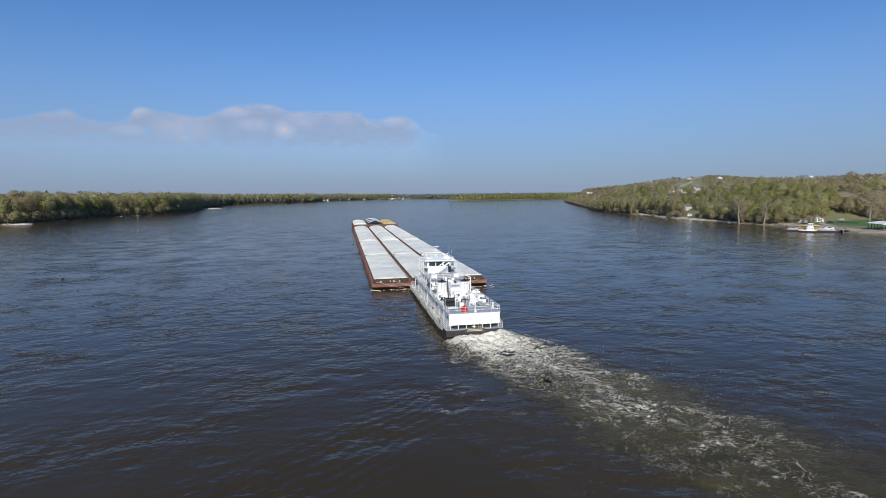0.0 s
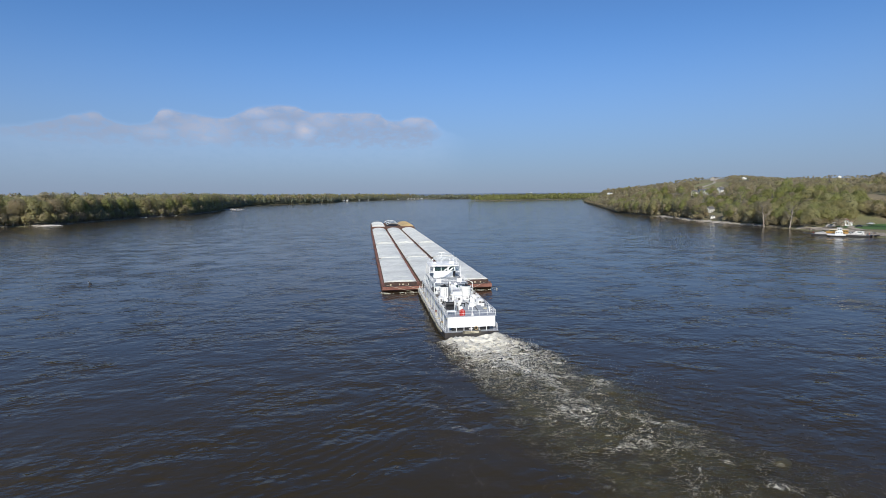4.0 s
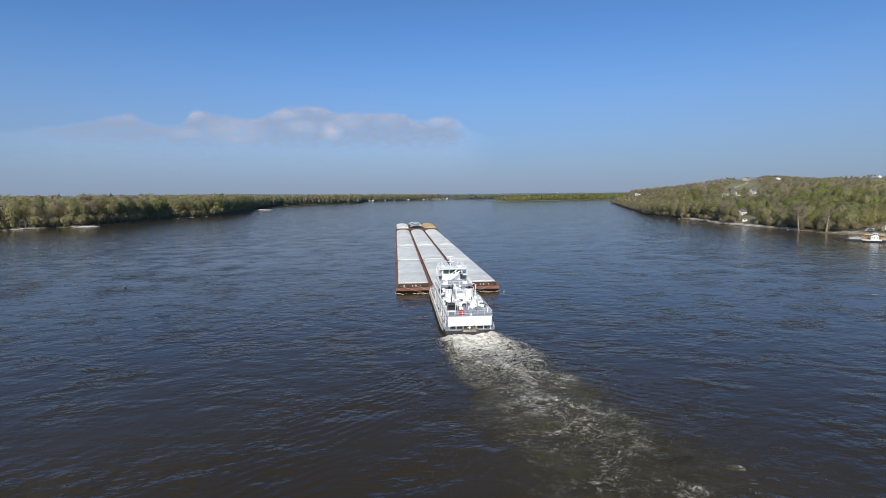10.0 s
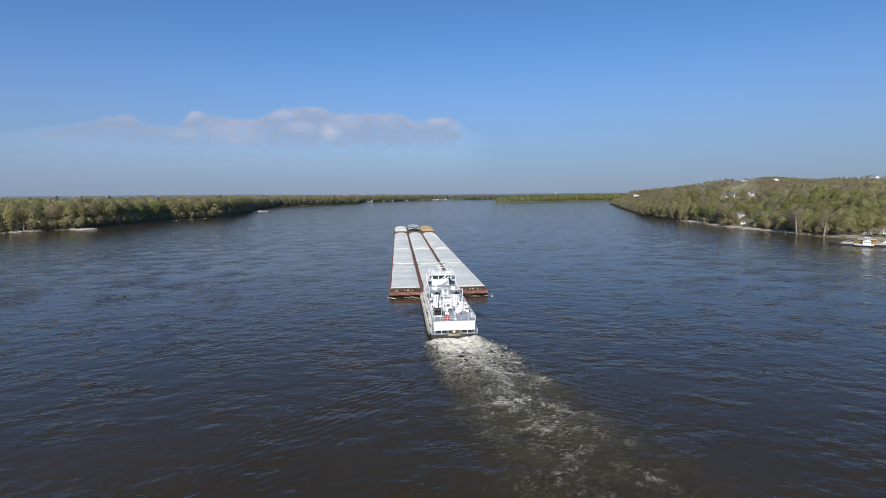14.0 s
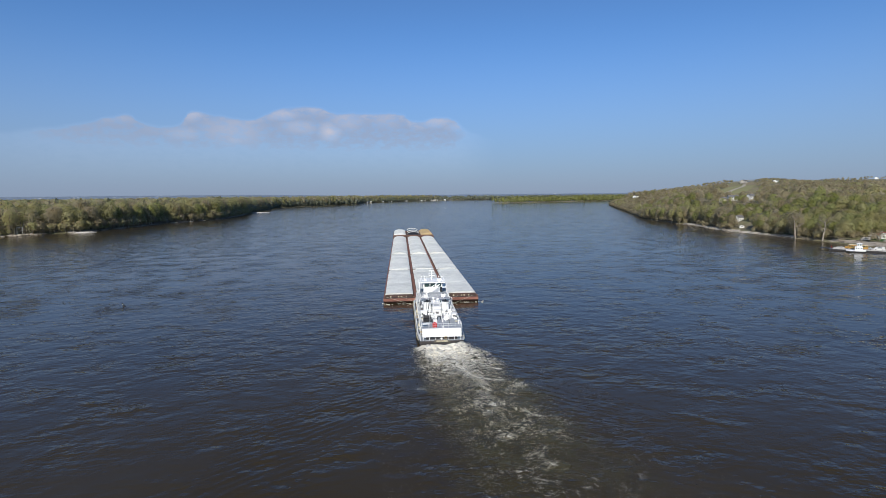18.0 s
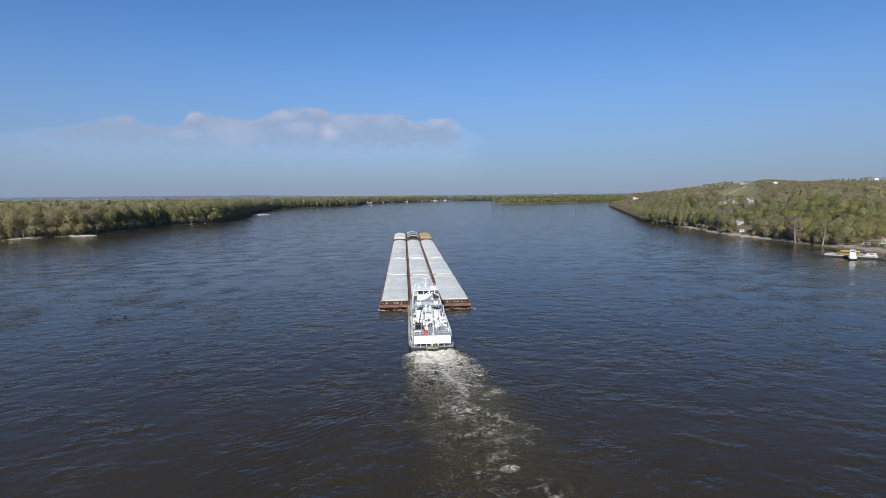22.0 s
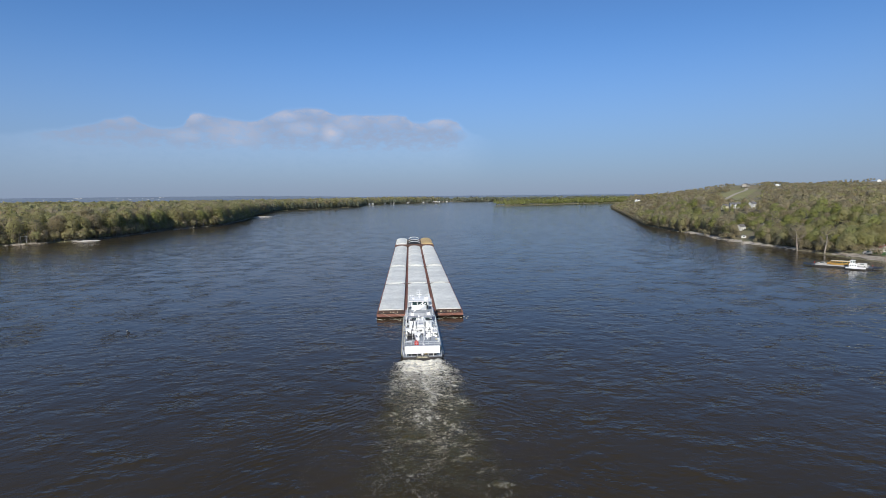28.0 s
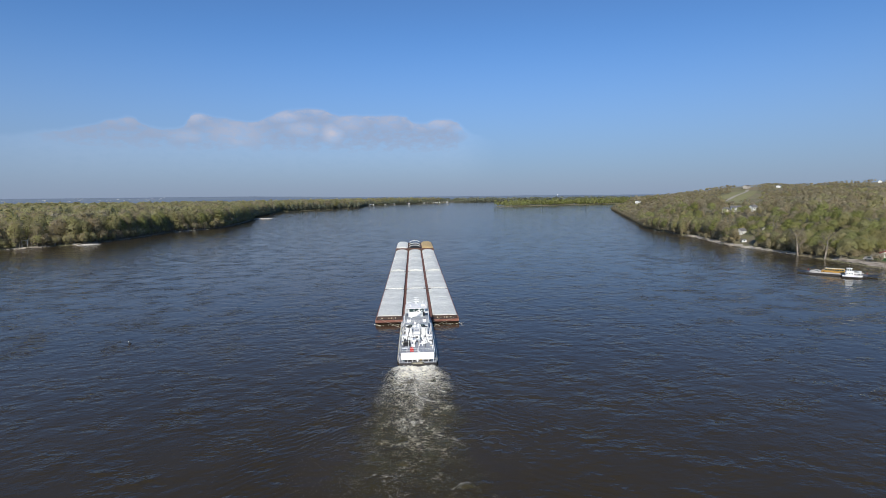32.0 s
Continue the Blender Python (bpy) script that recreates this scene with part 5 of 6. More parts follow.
    front = (sp[:, 0] - right_x(sp[:, 1]) < 150) & (sp[:, 1] < 850)
    for twig, nm, lab, mat, tpl in ((True, "hill_woods", "half-bare brown spring woods covering the river hill", M_TWIG, spray), (False, "leafing_hill_woods", "olive-green leafing trees among the hill woods", M_LEAF, mid)):
        sel = (g < 0.70) == twig
        scatter(nm, lab, sp[sel & front], [coarse(b[1], 440, 1.25) for b in tpl], mat, 5)
        scatter("upper_" + nm, lab, sp[sel & ~front], [coarse(b[1], 112, 2.6, 1.1) for b in tpl], mat, 6)
    x, y = r.uniform(1150, 2700, 9000), r.uniform(900, 2500, 9000)
    ok = (height(x, y) > 55) & (x + y < 4000) & free(x, y)
    sq = spots_of(x[ok][:1100], y[ok][:1100], 0.42, 0.75, 6, r)
    scatter("ridge_woods", "grey-brown leafless woods on the far ridge", sq, [coarse(b[1], 80, 3.2, 1.2) for b in spray], M_TWIG, 24)
    leaf = [b[1] for b in mid]
    a, q = r.uniform(0, 6.283, 34), 26 * np.sqrt(r.uniform(0, 1, 34))
    x, y = 391 + q * np.cos(a), 452 + q * np.sin(a)
    ok = np.min([np.hypot(x - hx, y - hy) for hx, hy in ((406, 479), (400, 470), (395, 462), (387, 470), (408, 450), (325, 351))], axis=0) > 7.5
    scatter("garden_trees", "small green trees below the hillside houses", spots_of(x[ok], y[ok], 0.3, 0.46, 6, r), [coarse(v, 400, 1.2) for v in leaf], M_FRESH, 28)
    x, y = r.uniform(335, 450, 1100), r.uniform(340, 520, 1100)
    ok = (np.min([np.hypot(x - hx, y - hy) for hx, hy in ((406, 479), (401, 472), (387, 470), (408, 450), (325, 351), (335, 332))], axis=0) > 7.5) & (x > right_x(y) + 22)
    scatter("hillside_brush", "low grey-brown brush below the hillside houses", spots_of(x[ok], y[ok], 0.12, 0.26, 6, r), [coarse(b[1], 70, 2.6) for b in spray], M_TWIG, 30)
    x, y = r.uniform(560, 960, 2600), r.uniform(560, 1150, 2600)
    ok = (np.abs((x - 380) * 0.8125 - (y - 430) * 0.583) > 34) & free(x, y) & (height(x, y) > 15)
    scatter("hilltop_brush", "low twiggy grey-brown brush on the upper hill", spots_of(x[ok], y[ok], 0.3, 0.5, 6, r), [coarse(b[1], 60, 3.2, 1.2) for b in spray], M_TWIG, 31)
    y = r.uniform(150, 222, 420)
    x = right_x(y) + r.uniform(8, 110, 420)
    ok = free(x, y)
    scatter("landing_brush", "tangled low brown and green brush round the landing", spots_of(x[ok], y[ok], 0.14, 0.45, 6, r), [coarse(v, 120, 1.9) for v in leaf], M_TWIG, 21)
    x, y = r.uniform(354, 480, 210), r.uniform(85, 215, 210)
    scatter("slope_trees", "half-bare spring trees on the slope above the lawn", spots_of(x, y, 0.5, 0.85, 6, r), [coarse(b[1], 400, 1.4) for b in spray], M_TWIG, 23)
    x, y = r.uniform(300, 372, 60), r.uniform(192, 226, 60)
    ok = free(x, y)
    scatter("lawn_edge_trees", "leafing trees at the edge of the lawn", spots_of(x[ok], y[ok], 0.4, 0.75, 6, r), leaf, M_LEAF, 27)
    y = r.uniform(188, 262, 60)
    x = right_x(y) + r.uniform(6, 70, 60)
    ok = free(x, y)
    scatter("landing_trees", "fresh yellow-green trees above the landing", spots_of(x[ok], y[ok], 0.6, 0.9, 6, r), leaf, M_LEAF, 22)
    y = np.concatenate([r.uniform(212, 300, 70), r.uniform(330, 440, 40), r.uniform(470, 700, 50)])
    x = right_x(y) + r.uniform(6, 80, len(y))
    ok = free(x, y)
    scatter("green_bank_trees", "fresh green leafing trees on the lower bank", spots_of(x[ok], y[ok], 0.55, 0.9, 6, r), leaf, M_FRESH, 14)
    near = sp[(sp[:, 0] - right_x(sp[:, 1]) < 90) & (sp[:, 1] < 700)]
    trunks("hill_trunks", "slim pale trunks among the hill woods", near, 7, 19)
    # brush along the water
    y = r.uniform(205, 1350, 2000)
    x = right_x(y) + r.uniform(-0.5, 8, 2000) + np.where((y > 236) & (y < 425) & (r.random(2000) < 0.85), 6.0, 0.0)
    ok = free(x, y)
    sp = spots_of(x[ok], y[ok], 0.16, 0.48, 6, r)
    scatter("right_bank_brush", "low brown brush at the foot of the hill", sp, [coarse(v, 60, 2.8) for v in leaf], M_TWIG, 8)
    for count, nm, lab, mat, sd in ((850, "left_bank_brush", "brown brush and saplings at the edge of the woods", M_TWIG, 9), (850, "left_bank_saplings", "olive-green saplings at the edge of the woods", M_LEAF, 29)):
        y = r.uniform(400, 1350, count)
        x = left_x(y) - r.uniform(-0.5, 13, count)
        ok = free(x, y)
        scatter(nm, lab, spots_of(x[ok], y[ok], 0.3, 0.85, 6, r), [coarse(v, 120, 2.2) for v in leaf], mat, sd)
    # island and far shore
    x, y = r.uniform(380, 1750, 14000), r.uniform(1750, 2600, 14000)
    ok = inland(x, y)[2] > 5
    sp = spots_of(x[ok][:900], y[ok][:900], 0.75, 1.0, 7, r)
    sp[:, 2] -= 5.0
    scatter("island_woods", "fresh green woods covering a low island", sp, [coarse(b[1], 110, 3.5) for b in big], M_FRESH, 10)
    x, y = r.uniform(-600, 3600, 5000), 2975 + r.exponential(250, 5000)
    ok = (y < 4300)
    sp = spots_of(x[ok][:1700], y[ok][:1700], 0.7, 0.95, 7, r)
    sp[:, 2] -= 5.0
    scatter("far_shore_woods", "distant woods on the far shore", sp, [coarse(b[1], 55, 4.6, 1.6) for b in big], M_HAZELEAF, 12)


# ---------- houses ----------
M_OLDWHITE = surface("weathered_white_boards", (0.72, 0.71, 0.67), (0.6, 0.59, 0.55), 0.7, big=0.5, small=3, third=(0.36, 0.35, 0.33), bump=0.3)
M_ROOF = surface("grey_shingle_roof", (0.16, 0.155, 0.15), (0.11, 0.105, 0.1), 0.85, big=0.4, small=4, third=(0.2, 0.19, 0.18), bump=0.3)
M_REDROOF = surface("red_metal_roof", (0.40, 0.085, 0.055), (0.32, 0.07, 0.05), 0.6, big=0.4, small=3)
M_STONE = surface("pale_stone_wall", (0.42, 0.39, 0.34), (0.34, 0.31, 0.27), 0.85, big=0.6, small=3, third=(0.28, 0.26, 0.23), bump=0.4)
M_TIMBER = surface("weathered_timber", (0.30, 0.25, 0.19), (0.22, 0.18, 0.14), 0.85, big=0.5, small=5, third=(0.14, 0.11, 0.09), bump=0.4)
M_LAWN = surface("mown_grass", (0.055, 0.13, 0.022), (0.075, 0.14, 0.03), 0.95, big=0.08, small=1.2, third=(0.04, 0.09, 0.018), bump=0.4)
M_MEADOW = surface("spring_meadow", (0.19, 0.19, 0.075), (0.23, 0.21, 0.10), 0.95, big=0.03, small=0.5, third=(0.09, 0.11, 0.035), bump=0.4)
M_GRAVEL = surface("pale_gravel", (0.38, 0.345, 0.285), (0.27, 0.24, 0.2), 0.95, big=0.2, small=2, third=(0.3, 0.27, 0.22), bump=0.4)


def house(label, x, y, turn, w, d, h, wall, roofing, pitch=0.45, wing=False, name="house", group="houses on the hill", z=None):
    """A gabled house, its gable ends along local x, with windows, door and chimney."""
    z = float(height(x, y)) - 0.5 if z is None else z
    ob = thing(name, label, "house", group, m=pose(x, y, z, 0, 0, turn))
    rise = d / 2 * pitch
    s = Shape().add([(-w / 2, -d / 2, 0), (w / 2, -d / 2, 0), (w / 2, d / 2, 0), (-w / 2, d / 2, 0), (-w / 2, -d / 2, h), (w / 2, -d / 2, h), (w / 2, d / 2, h), (-w / 2, d / 2, h),
                     (-w / 2, 0, h + rise), (w / 2, 0, h + rise)],
                    [(0, 1, 5, 4), (2, 3, 7, 6), (1, 2, 6, 9, 5), (3, 0, 4, 8, 7), (4, 5, 9, 8), (6, 7, 8, 9)])
    part("wall", s, wall, ob)
    e = 0.45
    for sy in (-1, 1):
        a = [(-w / 2 - e, sy * (d / 2 + e), h - e * pitch + 0.06), (w / 2 + e, sy * (d / 2 + e), h - e * pitch + 0.06), (w / 2 + e, 0, h + rise + 0.06), (-w / 2 - e, 0, h + rise + 0.06)]
        part("roof", Shape().loft([a, [(p, q, r + 0.16) for p, q, r in a]]), roofing, ob)
    for sy in (-1, 1):
        n = max(2, int(w // 2.6))
        for st in range(max(1, int(h // 2.7))):
            for k in range(n):
                cx, cz = -w / 2 + (k + 0.5) * w / n, 1.3 + st * 2.7
                yy = sorted((sy * d / 2, sy * (d / 2 + 0.05)))
                if st == 0 and k == n // 2 and sy < 0:
                    part("door", Shape().box(cx - 0.5, cx + 0.5, yy[0], yy[1], 0.5, 2.5), M_TIMBER, ob)
                else:
                    wp = part("window", Shape().box(cx - 0.5, cx + 0.5, yy[0], yy[1], cz, cz + 1.1), M_GLASS, ob)
                    part("sill", Shape().box(cx - 0.6, cx + 0.6, *sorted((sy * d / 2, sy * (d / 2 + 0.12))), cz - 0.1, cz), M_WHITE, wp)
    for sx in (-1, 1):
        xx = sorted((sx * w / 2, sx * (w / 2 + 0.05)))
        part("window", Shape().box(*xx, -0.55, 0.55, 1.3, 2.4), M_GLASS, ob)
    if w > 7:
        part("chimney", Shape().cbox(w * 0.2, w * 0.2 + 0.7, 0.3, 1.0, h, h + rise + 1.0, 0.05), M_STONE, ob)
    if wing:
        part("wing", Shape().cbox(w / 2, w / 2 + w * 0.45, -d * 0.3, d * 0.35, 0, h * 0.7, 0.1), wall, ob)
        part("wing_roof", Shape().cbox(w / 2 - 0.05, w / 2 + w * 0.45 + 0.4, -d * 0.3 - 0.4, d * 0.35 + 0.4, h * 0.7, h * 0.7 + 0.3, 0.12), roofing, ob)
    return ob


def drape(name, label, pts, width, mat, lift=0.12, kind="structure", cat="path", ragged=0.15):
    """A strip laid on the ground along points."""
    rows = []
    for (x0, y0), (x1, y1) in zip(pts, pts[1:]):
        n = max(2, int(math.hypot(x1 - x0, y1 - y0) / (3 if ragged < 0.3 else 1.2)))
        for i in range(n):
            rows.append((x0 + (x1 - x0) * i / n, y0 + (y1 - y0) * i / n))
    rows.append(pts[-1])
    rings = []
    for i, (x, y) in enumerate(rows):
        a, b = rows[max(0, i - 1)], rows[min(len(rows) - 1, i + 1)]
        d = Vector((b[0] - a[0], b[1] - a[1], 0)).normalized()
        k = width * max(0.1, 1 + ragged * noise.noise((x * 0.1, y * 0.1, 0)) + ragged * noise.noise((x * 0.33, y * 0.33, 5)))
        ring = []
        for q in (-0.5, -0.25, 0, 0.25, 0.5):
            px, py = x - d.y * q * k, y + d.x * q * k
            ring.append((px, py, float(height(px, py)) + lift))
        rings.append(ring)
    return tagged(new(name, Shape().loft(rings, False, False).mesh(name, mat)), label, cat, kind=kind)


def vehicle(label, body, L=4.6, W=1.85, H=1.5, cat="car", group="parked cars", m=None, van=False):
    ob = thing("car" if not van else "van", label, cat, group, m=m)
    h0 = 0.35
    if van:
        prof = [(-L / 2, h0), (-L / 2, H), (L * 0.3, H), (L * 0.42, H * 0.62), (L / 2, H * 0.55), (L / 2, h0)]
    else:
        prof = [(-L / 2, h0), (-L / 2, H * 0.58), (-L * 0.36, H * 0.62), (-L * 0.27, H), (L * 0.1, H), (L * 0.24, H * 0.62), (L * 0.47, H * 0.52), (L / 2, h0)]
    part("body", Shape().loft([[(-W / 2, y, z) for y, z in prof], [(W / 2, y, z) for y, z in prof]]), body, ob)
    for sx in (-1, 1):
        part("side_window", Shape().box(*sorted((sx * W / 2, sx * (W / 2 + 0.02))), -L * 0.25, L * 0.12, H * 0.66, H * 0.92), M_GLASS, ob)
        for yy in (-L * 0.3, L * 0.3):
            wh = part("wheel", Shape().tube((sx * (W / 2 - 0.2), yy, 0.34), (sx * (W / 2 + 0.02), yy, 0.34), 0.34, n=12), M_BLACK, ob)
            part("rim", Shape().tube((sx * (W / 2 + 0.02), yy, 0.34), (sx * (W / 2 + 0.03), yy, 0.34), 0.2, n=10), M_STEEL, wh)
    for sx in (-0.6, 0.6):
        part("headlight", Shape().box(sx - 0.15, sx + 0.15, L / 2, L / 2 + 0.02, H * 0.42, H * 0.5), M_WHITE, ob)
    return ob


def gz(x, y):
    return float(height(x, y))


def build_shore():
    # landing, lawn and buildings by the ferry
    drape("lawn", "bright mown green lawn above the landing", [(340, 92), (338, 130), (336, 165), (338, 182)], 74, M_LAWN, 0.10, cat="lawn")
    drape("landing", "pale gravel ferry landing along the water", [(271, 92), (281, 131), (287, 154), (289, 176), (289, 200)], 6, M_SAND, 0.16, cat="landing", ragged=0.7)
    drape("track", "pale gravel track behind the landing", [(291, 150), (300, 168), (308, 176), (322, 176)], 4, M_SAND, 0.22, ragged=0.6)
    house("small white house with a red roof by the landing", 316, 187, 48, 7.5, 6, 3.2, M_WHITE, M_REDROOF, 0.5, group="houses by the landing")
    sh = thing("carport", "open grey timber carport with a flat roof", "carport", m=pose(303.5, 181, gz(303, 181) - 0.1, 0, 0, 40))
    part("roof", Shape().cbox(-5, 5, -3.2, 3.2, 3.0, 3.25, 0.06), M_STONE, sh)
    part("back_wall", Shape().box(-4.8, 4.8, 3.0, 3.15, 0, 3.0), M_TIMBER, sh)
    for x in (-4.8, -1.6, 1.6, 4.8):
        part("post", Shape().box(x - 0.12, x + 0.12, -3.1, -2.86, 0, 3.0), M_TIMBER, sh)
    m_silver = surface("silver_car_paint", (0.55, 0.56, 0.57), (0.5, 0.5, 0.5), 0.3, 0.3, bump=0)
    m_navy = surface("dark_car_paint", (0.03, 0.035, 0.05), (0.04, 0.04, 0.05), 0.3, bump=0)
    vehicle("pale grey van parked beside the carport", M_STONE, 5.4, 2.0, 2.2, "van", "parked cars", pose(295.5, 179.5, gz(295.5, 179.5) + 0.2, 0, 0, 60), True)
    vehicle("silver car parked on the lawn", m_silver, m=pose(331.5, 183.5, gz(331.5, 183.5) + 0.12, 0, 0, 70))
    vehicle("dark car parked by the track", m_navy, m=pose(309, 171, gz(309, 171) + 0.2, 0, 0, 30))
    # deck pavilion on posts at the water
    pv = thing("pavilion", "open riverside pavilion with a white roof on timber posts", "pavilion", m=pose(291, 116, 0, 0, 0, -24))
    part("platform", Shape().cbox(-6, 6, -8.5, 8.5, 2.3, 2.55, 0.05), M_TIMBER, pv)
    part("roof", Shape().loft([[(-6.6, -9, 5.6), (6.6, -9, 5.6), (6.6, 9, 5.6), (-6.6, 9, 5.6)], [(-6.6, -9, 5.8), (6.6, -9, 5.8), (6.6, 9, 5.8), (-6.6, 9, 5.8)], [(-0.6, -8, 6.9), (0.6, -8, 6.9), (0.6, 8, 6.9), (-0.6, 8, 6.9)]]), M_WHITE, pv, "white low hipped roof")
    for x in (-5.7, 5.7):
        for k in range(6):
            y = -8.2 + k * 3.28
            part("post", Shape().box(x - 0.13, x + 0.13, y - 0.13, y + 0.13, -2.0, 5.6), M_TIMBER, pv)
        part("rail", rail(Shape(), [(x, -8.3), (x, 8.3)], 2.55, 1.0, 1.6, 0.04, 3), M_TIMBER, pv)
    # black block added to give the open inside its shade
    part("back_counter", Shape().cbox(2.5, 4.6, -6, 6, 2.55, 4.6, 0.08), M_BLACK, pv, "black block for the pavilion's shaded inside")
    for k in range(9):
        y = 128 + k * 3.4
        x = float(right_x(y)) - 1.5
        tagged(new("mooring_pile", Shape().tube((x, y, -3), (x, y, 2.6 + 0.5 * math.sin(k * 2.1)), 0.17, 0.15, 8).mesh("mooring_pile", M_TIMBER)), "grey timber mooring pile at the landing", "pile", "mooring piles")
    # houses up the hill
    house("small white boathouse on the shore", 300.4, 311.9, 62, 4.6, 3.8, 2.3, M_OLDWHITE, M_ROOF, 0.4, group="houses by the landing")
    house("white gabled house among the trees above the shore", 325, 351, 18, 6.8, 5.4, 4.2, M_OLDWHITE, M_ROOF, 0.8)
    house("pale stone house among the trees above the shore", 335, 332, 60, 7, 5, 3.2, M_STONE, M_ROOF, 0.5)
    house("long white house on the hillside", 406, 479, -22, 12, 8, 5.4, M_OLDWHITE, M_ROOF, 0.5, True)
    house("narrow cream house on the hillside", 387, 470, 10, 6.5, 5, 5.4, M_CREAM, M_ROOF, 0.6)
    house("tall white gabled house on the hillside", 408, 450, 15, 7.5, 6.5, 6.2, M_OLDWHITE, M_ROOF, 0.8)
    house("large pale house on the hilltop", 850, 1085, 35, 22, 10, 6.5, M_STONE, M_ROOF, 0.5, True)
    house("pale outbuilding on the ridge", 905, 1048, 40, 16, 8, 4, M_WHITE, M_ROOF, 0.4)
    house("white farmhouse on the far ridge", 1873, 1750, 40, 24, 10, 7, M_WHITE, M_ROOF, 0.6, True)
    house("white house near the far point", 601, 1137, 30, 15, 9, 5, M_WHITE, M_ROOF, 0.4, True)
    drape("lane", "short pale gravel lane among the hill trees", [(474, 760), (480, 769), (488, 775), (500, 779)], 5, M_GRAVEL, 0.4)
    drape("drive", "pale gravel drive winding up the hill meadow", [(689, 925), (718, 954), (748, 980), (785, 1008), (815, 1036), (840, 1068)], 6.5, M_GRAVEL, 0.5)
    drape("meadow", "spring-green sloping hill meadow", [(615, 810), (660, 880), (720, 955), (775, 1000), (820, 1050)], 58, M_MEADOW, 0.25, cat="meadow")
    drape("ridge_field", "green field on the ridge", [(930, 1040), (990, 1090), (1050, 1130)], 60, M_LAWN, 0.3, cat="field")
    # pale shore strips
    drape("shore_sand", "pale strip of sand and stones at the water", [(right_x(y) + 3.2, y) for y in (232, 250, 270, 288, 312, 336, 365, 395, 420)], 5.6, M_SHORE, 0.14, cat="shore", ragged=1.2)
    drape("upper_shore_sand", "pale strip of sand below the woods", [(right_x(y) + 3.0, y) for y in (440, 480, 510)], 2.6, M_SAND, 0.12, cat="shore", ragged=1.3)
    drape("left_shore_sand", "pale sand edge under the trees", [(left_x(y) - 3.0, y) for y in (402, 412, 420, 430, 441)], 5, M_SAND, 0.12, cat="shore", ragged=1.0)
    drape("left_shore_mud", "narrow strip of pale mud under the low bank's trees", [(left_x(y) - 1.2, y) for y in (450, 480, 520, 560, 600, 650, 700, 760, 820, 900, 980)], 2.4, M_SHORE, 0.12, cat="shore", ragged=1.4)
    for x, y, a, ln, wd in ((-336, 452, -58, 24, 5.5), (-292, 1046, -80, 46, 18), (-318, 640, -80, 12, 2.4), (-289, 742, -70, 9, 2.2), (-300, 700, -60, 7, 2)):
        rings = []
        for j in range(9):
            q = j / 8
            rings.append([(math.cos(b) * ln / 2 * q * (1 + 0.15 * noise.noise((b, x, 0))), math.sin(b) * wd / 2 * q, (0.55 + 0.025 * ln) * (1 - q ** 2.4) - 0.12) for b in [6.28319 * i / 24 for i in range(24)]])
        tagged(thing("sand_spit", "low pale sand spit at the edge of the woods", "sand spit", "sand spits", m=pose(x, y, 0, 0, 0, a + 90), shape=Shape().loft(rings, True, False), material=M_SPIT))
    r = np.random.default_rng(31)
    for k in range(46):
        left = k % 2
        y = r.uniform(405, 760) if left else r.uniform(222, 520)
        x = float(left_x(y)) - r.uniform(-1, 3) if left else float(right_x(y)) + r.uniform(-1, 4)
        a, ln = r.uniform(0, 3.14), r.uniform(4, 10)
        z = max(0.15, gz(x, y) + 0.2)
        s = Shape().tube((-ln / 2, 0, 0), (ln * 0.1, 0.3, 0.15), 0.26, 0.2, 6).tube((ln * 0.1, 0.3, 0.15), (ln / 2, 0.1, 0.5), 0.2, 0.08, 6).tube((0, 0.2, 0.1), (ln * 0.2, 1.4, 0.9), 0.1, 0.04, 5)
        thing("driftwood_log", "bleached driftwood log stranded on the bank", "log", "driftwood logs", m=pose(x, y, z, 0, 0, math.degrees(a)), shape=s, material=M_PALEBARK)
    for k in range(44):
        y = r.uniform(132, 222)
        x = float(right_x(y)) + r.uniform(0.5, 9)
        ln = r.uniform(2, 7)
        s = Shape().tube((-ln / 2, 0, 0), (ln / 2, 0.2, 0.15), 0.2, 0.1, 6)
        if k % 3 == 0:
            s.tube((0, 0.1, 0.1), (ln * 0.25, 0.9, 0.5), 0.08, 0.03, 5)
        thing("driftwood_log", "bleached log lying among debris on the landing", "log", "driftwood logs", m=pose(x, y, gz(x, y) + 0.3, 0, 0, r.uniform(40, 120)), shape=s, material=M_PALEBARK if k % 2 else M_TIMBER)
    bl = thing("post_frame", "pale timber post frame standing on the low bank", "frame", m=pose(POST_X, POST_Y, gz(POST_X, POST_Y) - 0.2, 0, 0, 20))
    for x in (-2.2, 2.2):
        part("post", Shape().tube((x, 0, -0.4), (x, 0, 7.4), 0.26, 0.22, 8), M_OLDWHITE, bl)
    part("crossbar", Shape().tube((-2.6, 0, 6.6), (2.6, 0, 6.6), 0.2, n=8), M_OLDWHITE, bl)
    part("brace", Shape().tube((-2.2, 0, 1.6), (2.2, 0, 4.2), 0.14, n=6), M_OLDWHITE, bl)
    # channel marker
    by = thing("channel_buoy", "small dark spar buoy leaning in the current", "buoy", m=pose(-110.8, 42.6, 0, 14, -16, 0))
    part("spar", Shape().tube((0, 0, -0.8), (0, 0, 1.25), 0.2, 0.14, 10), M_BLACK, by)
    part("float", Shape().tube((0, 0, -0.2), (0, 0, 0.28), 0.52, 0.36, 12), M_BLACK, by)
    part("band", Shape().tube((0, 0, 0.75), (0, 0, 0.95), 0.185, 0.175, 10), M_WHITE, by, "white reflective band")


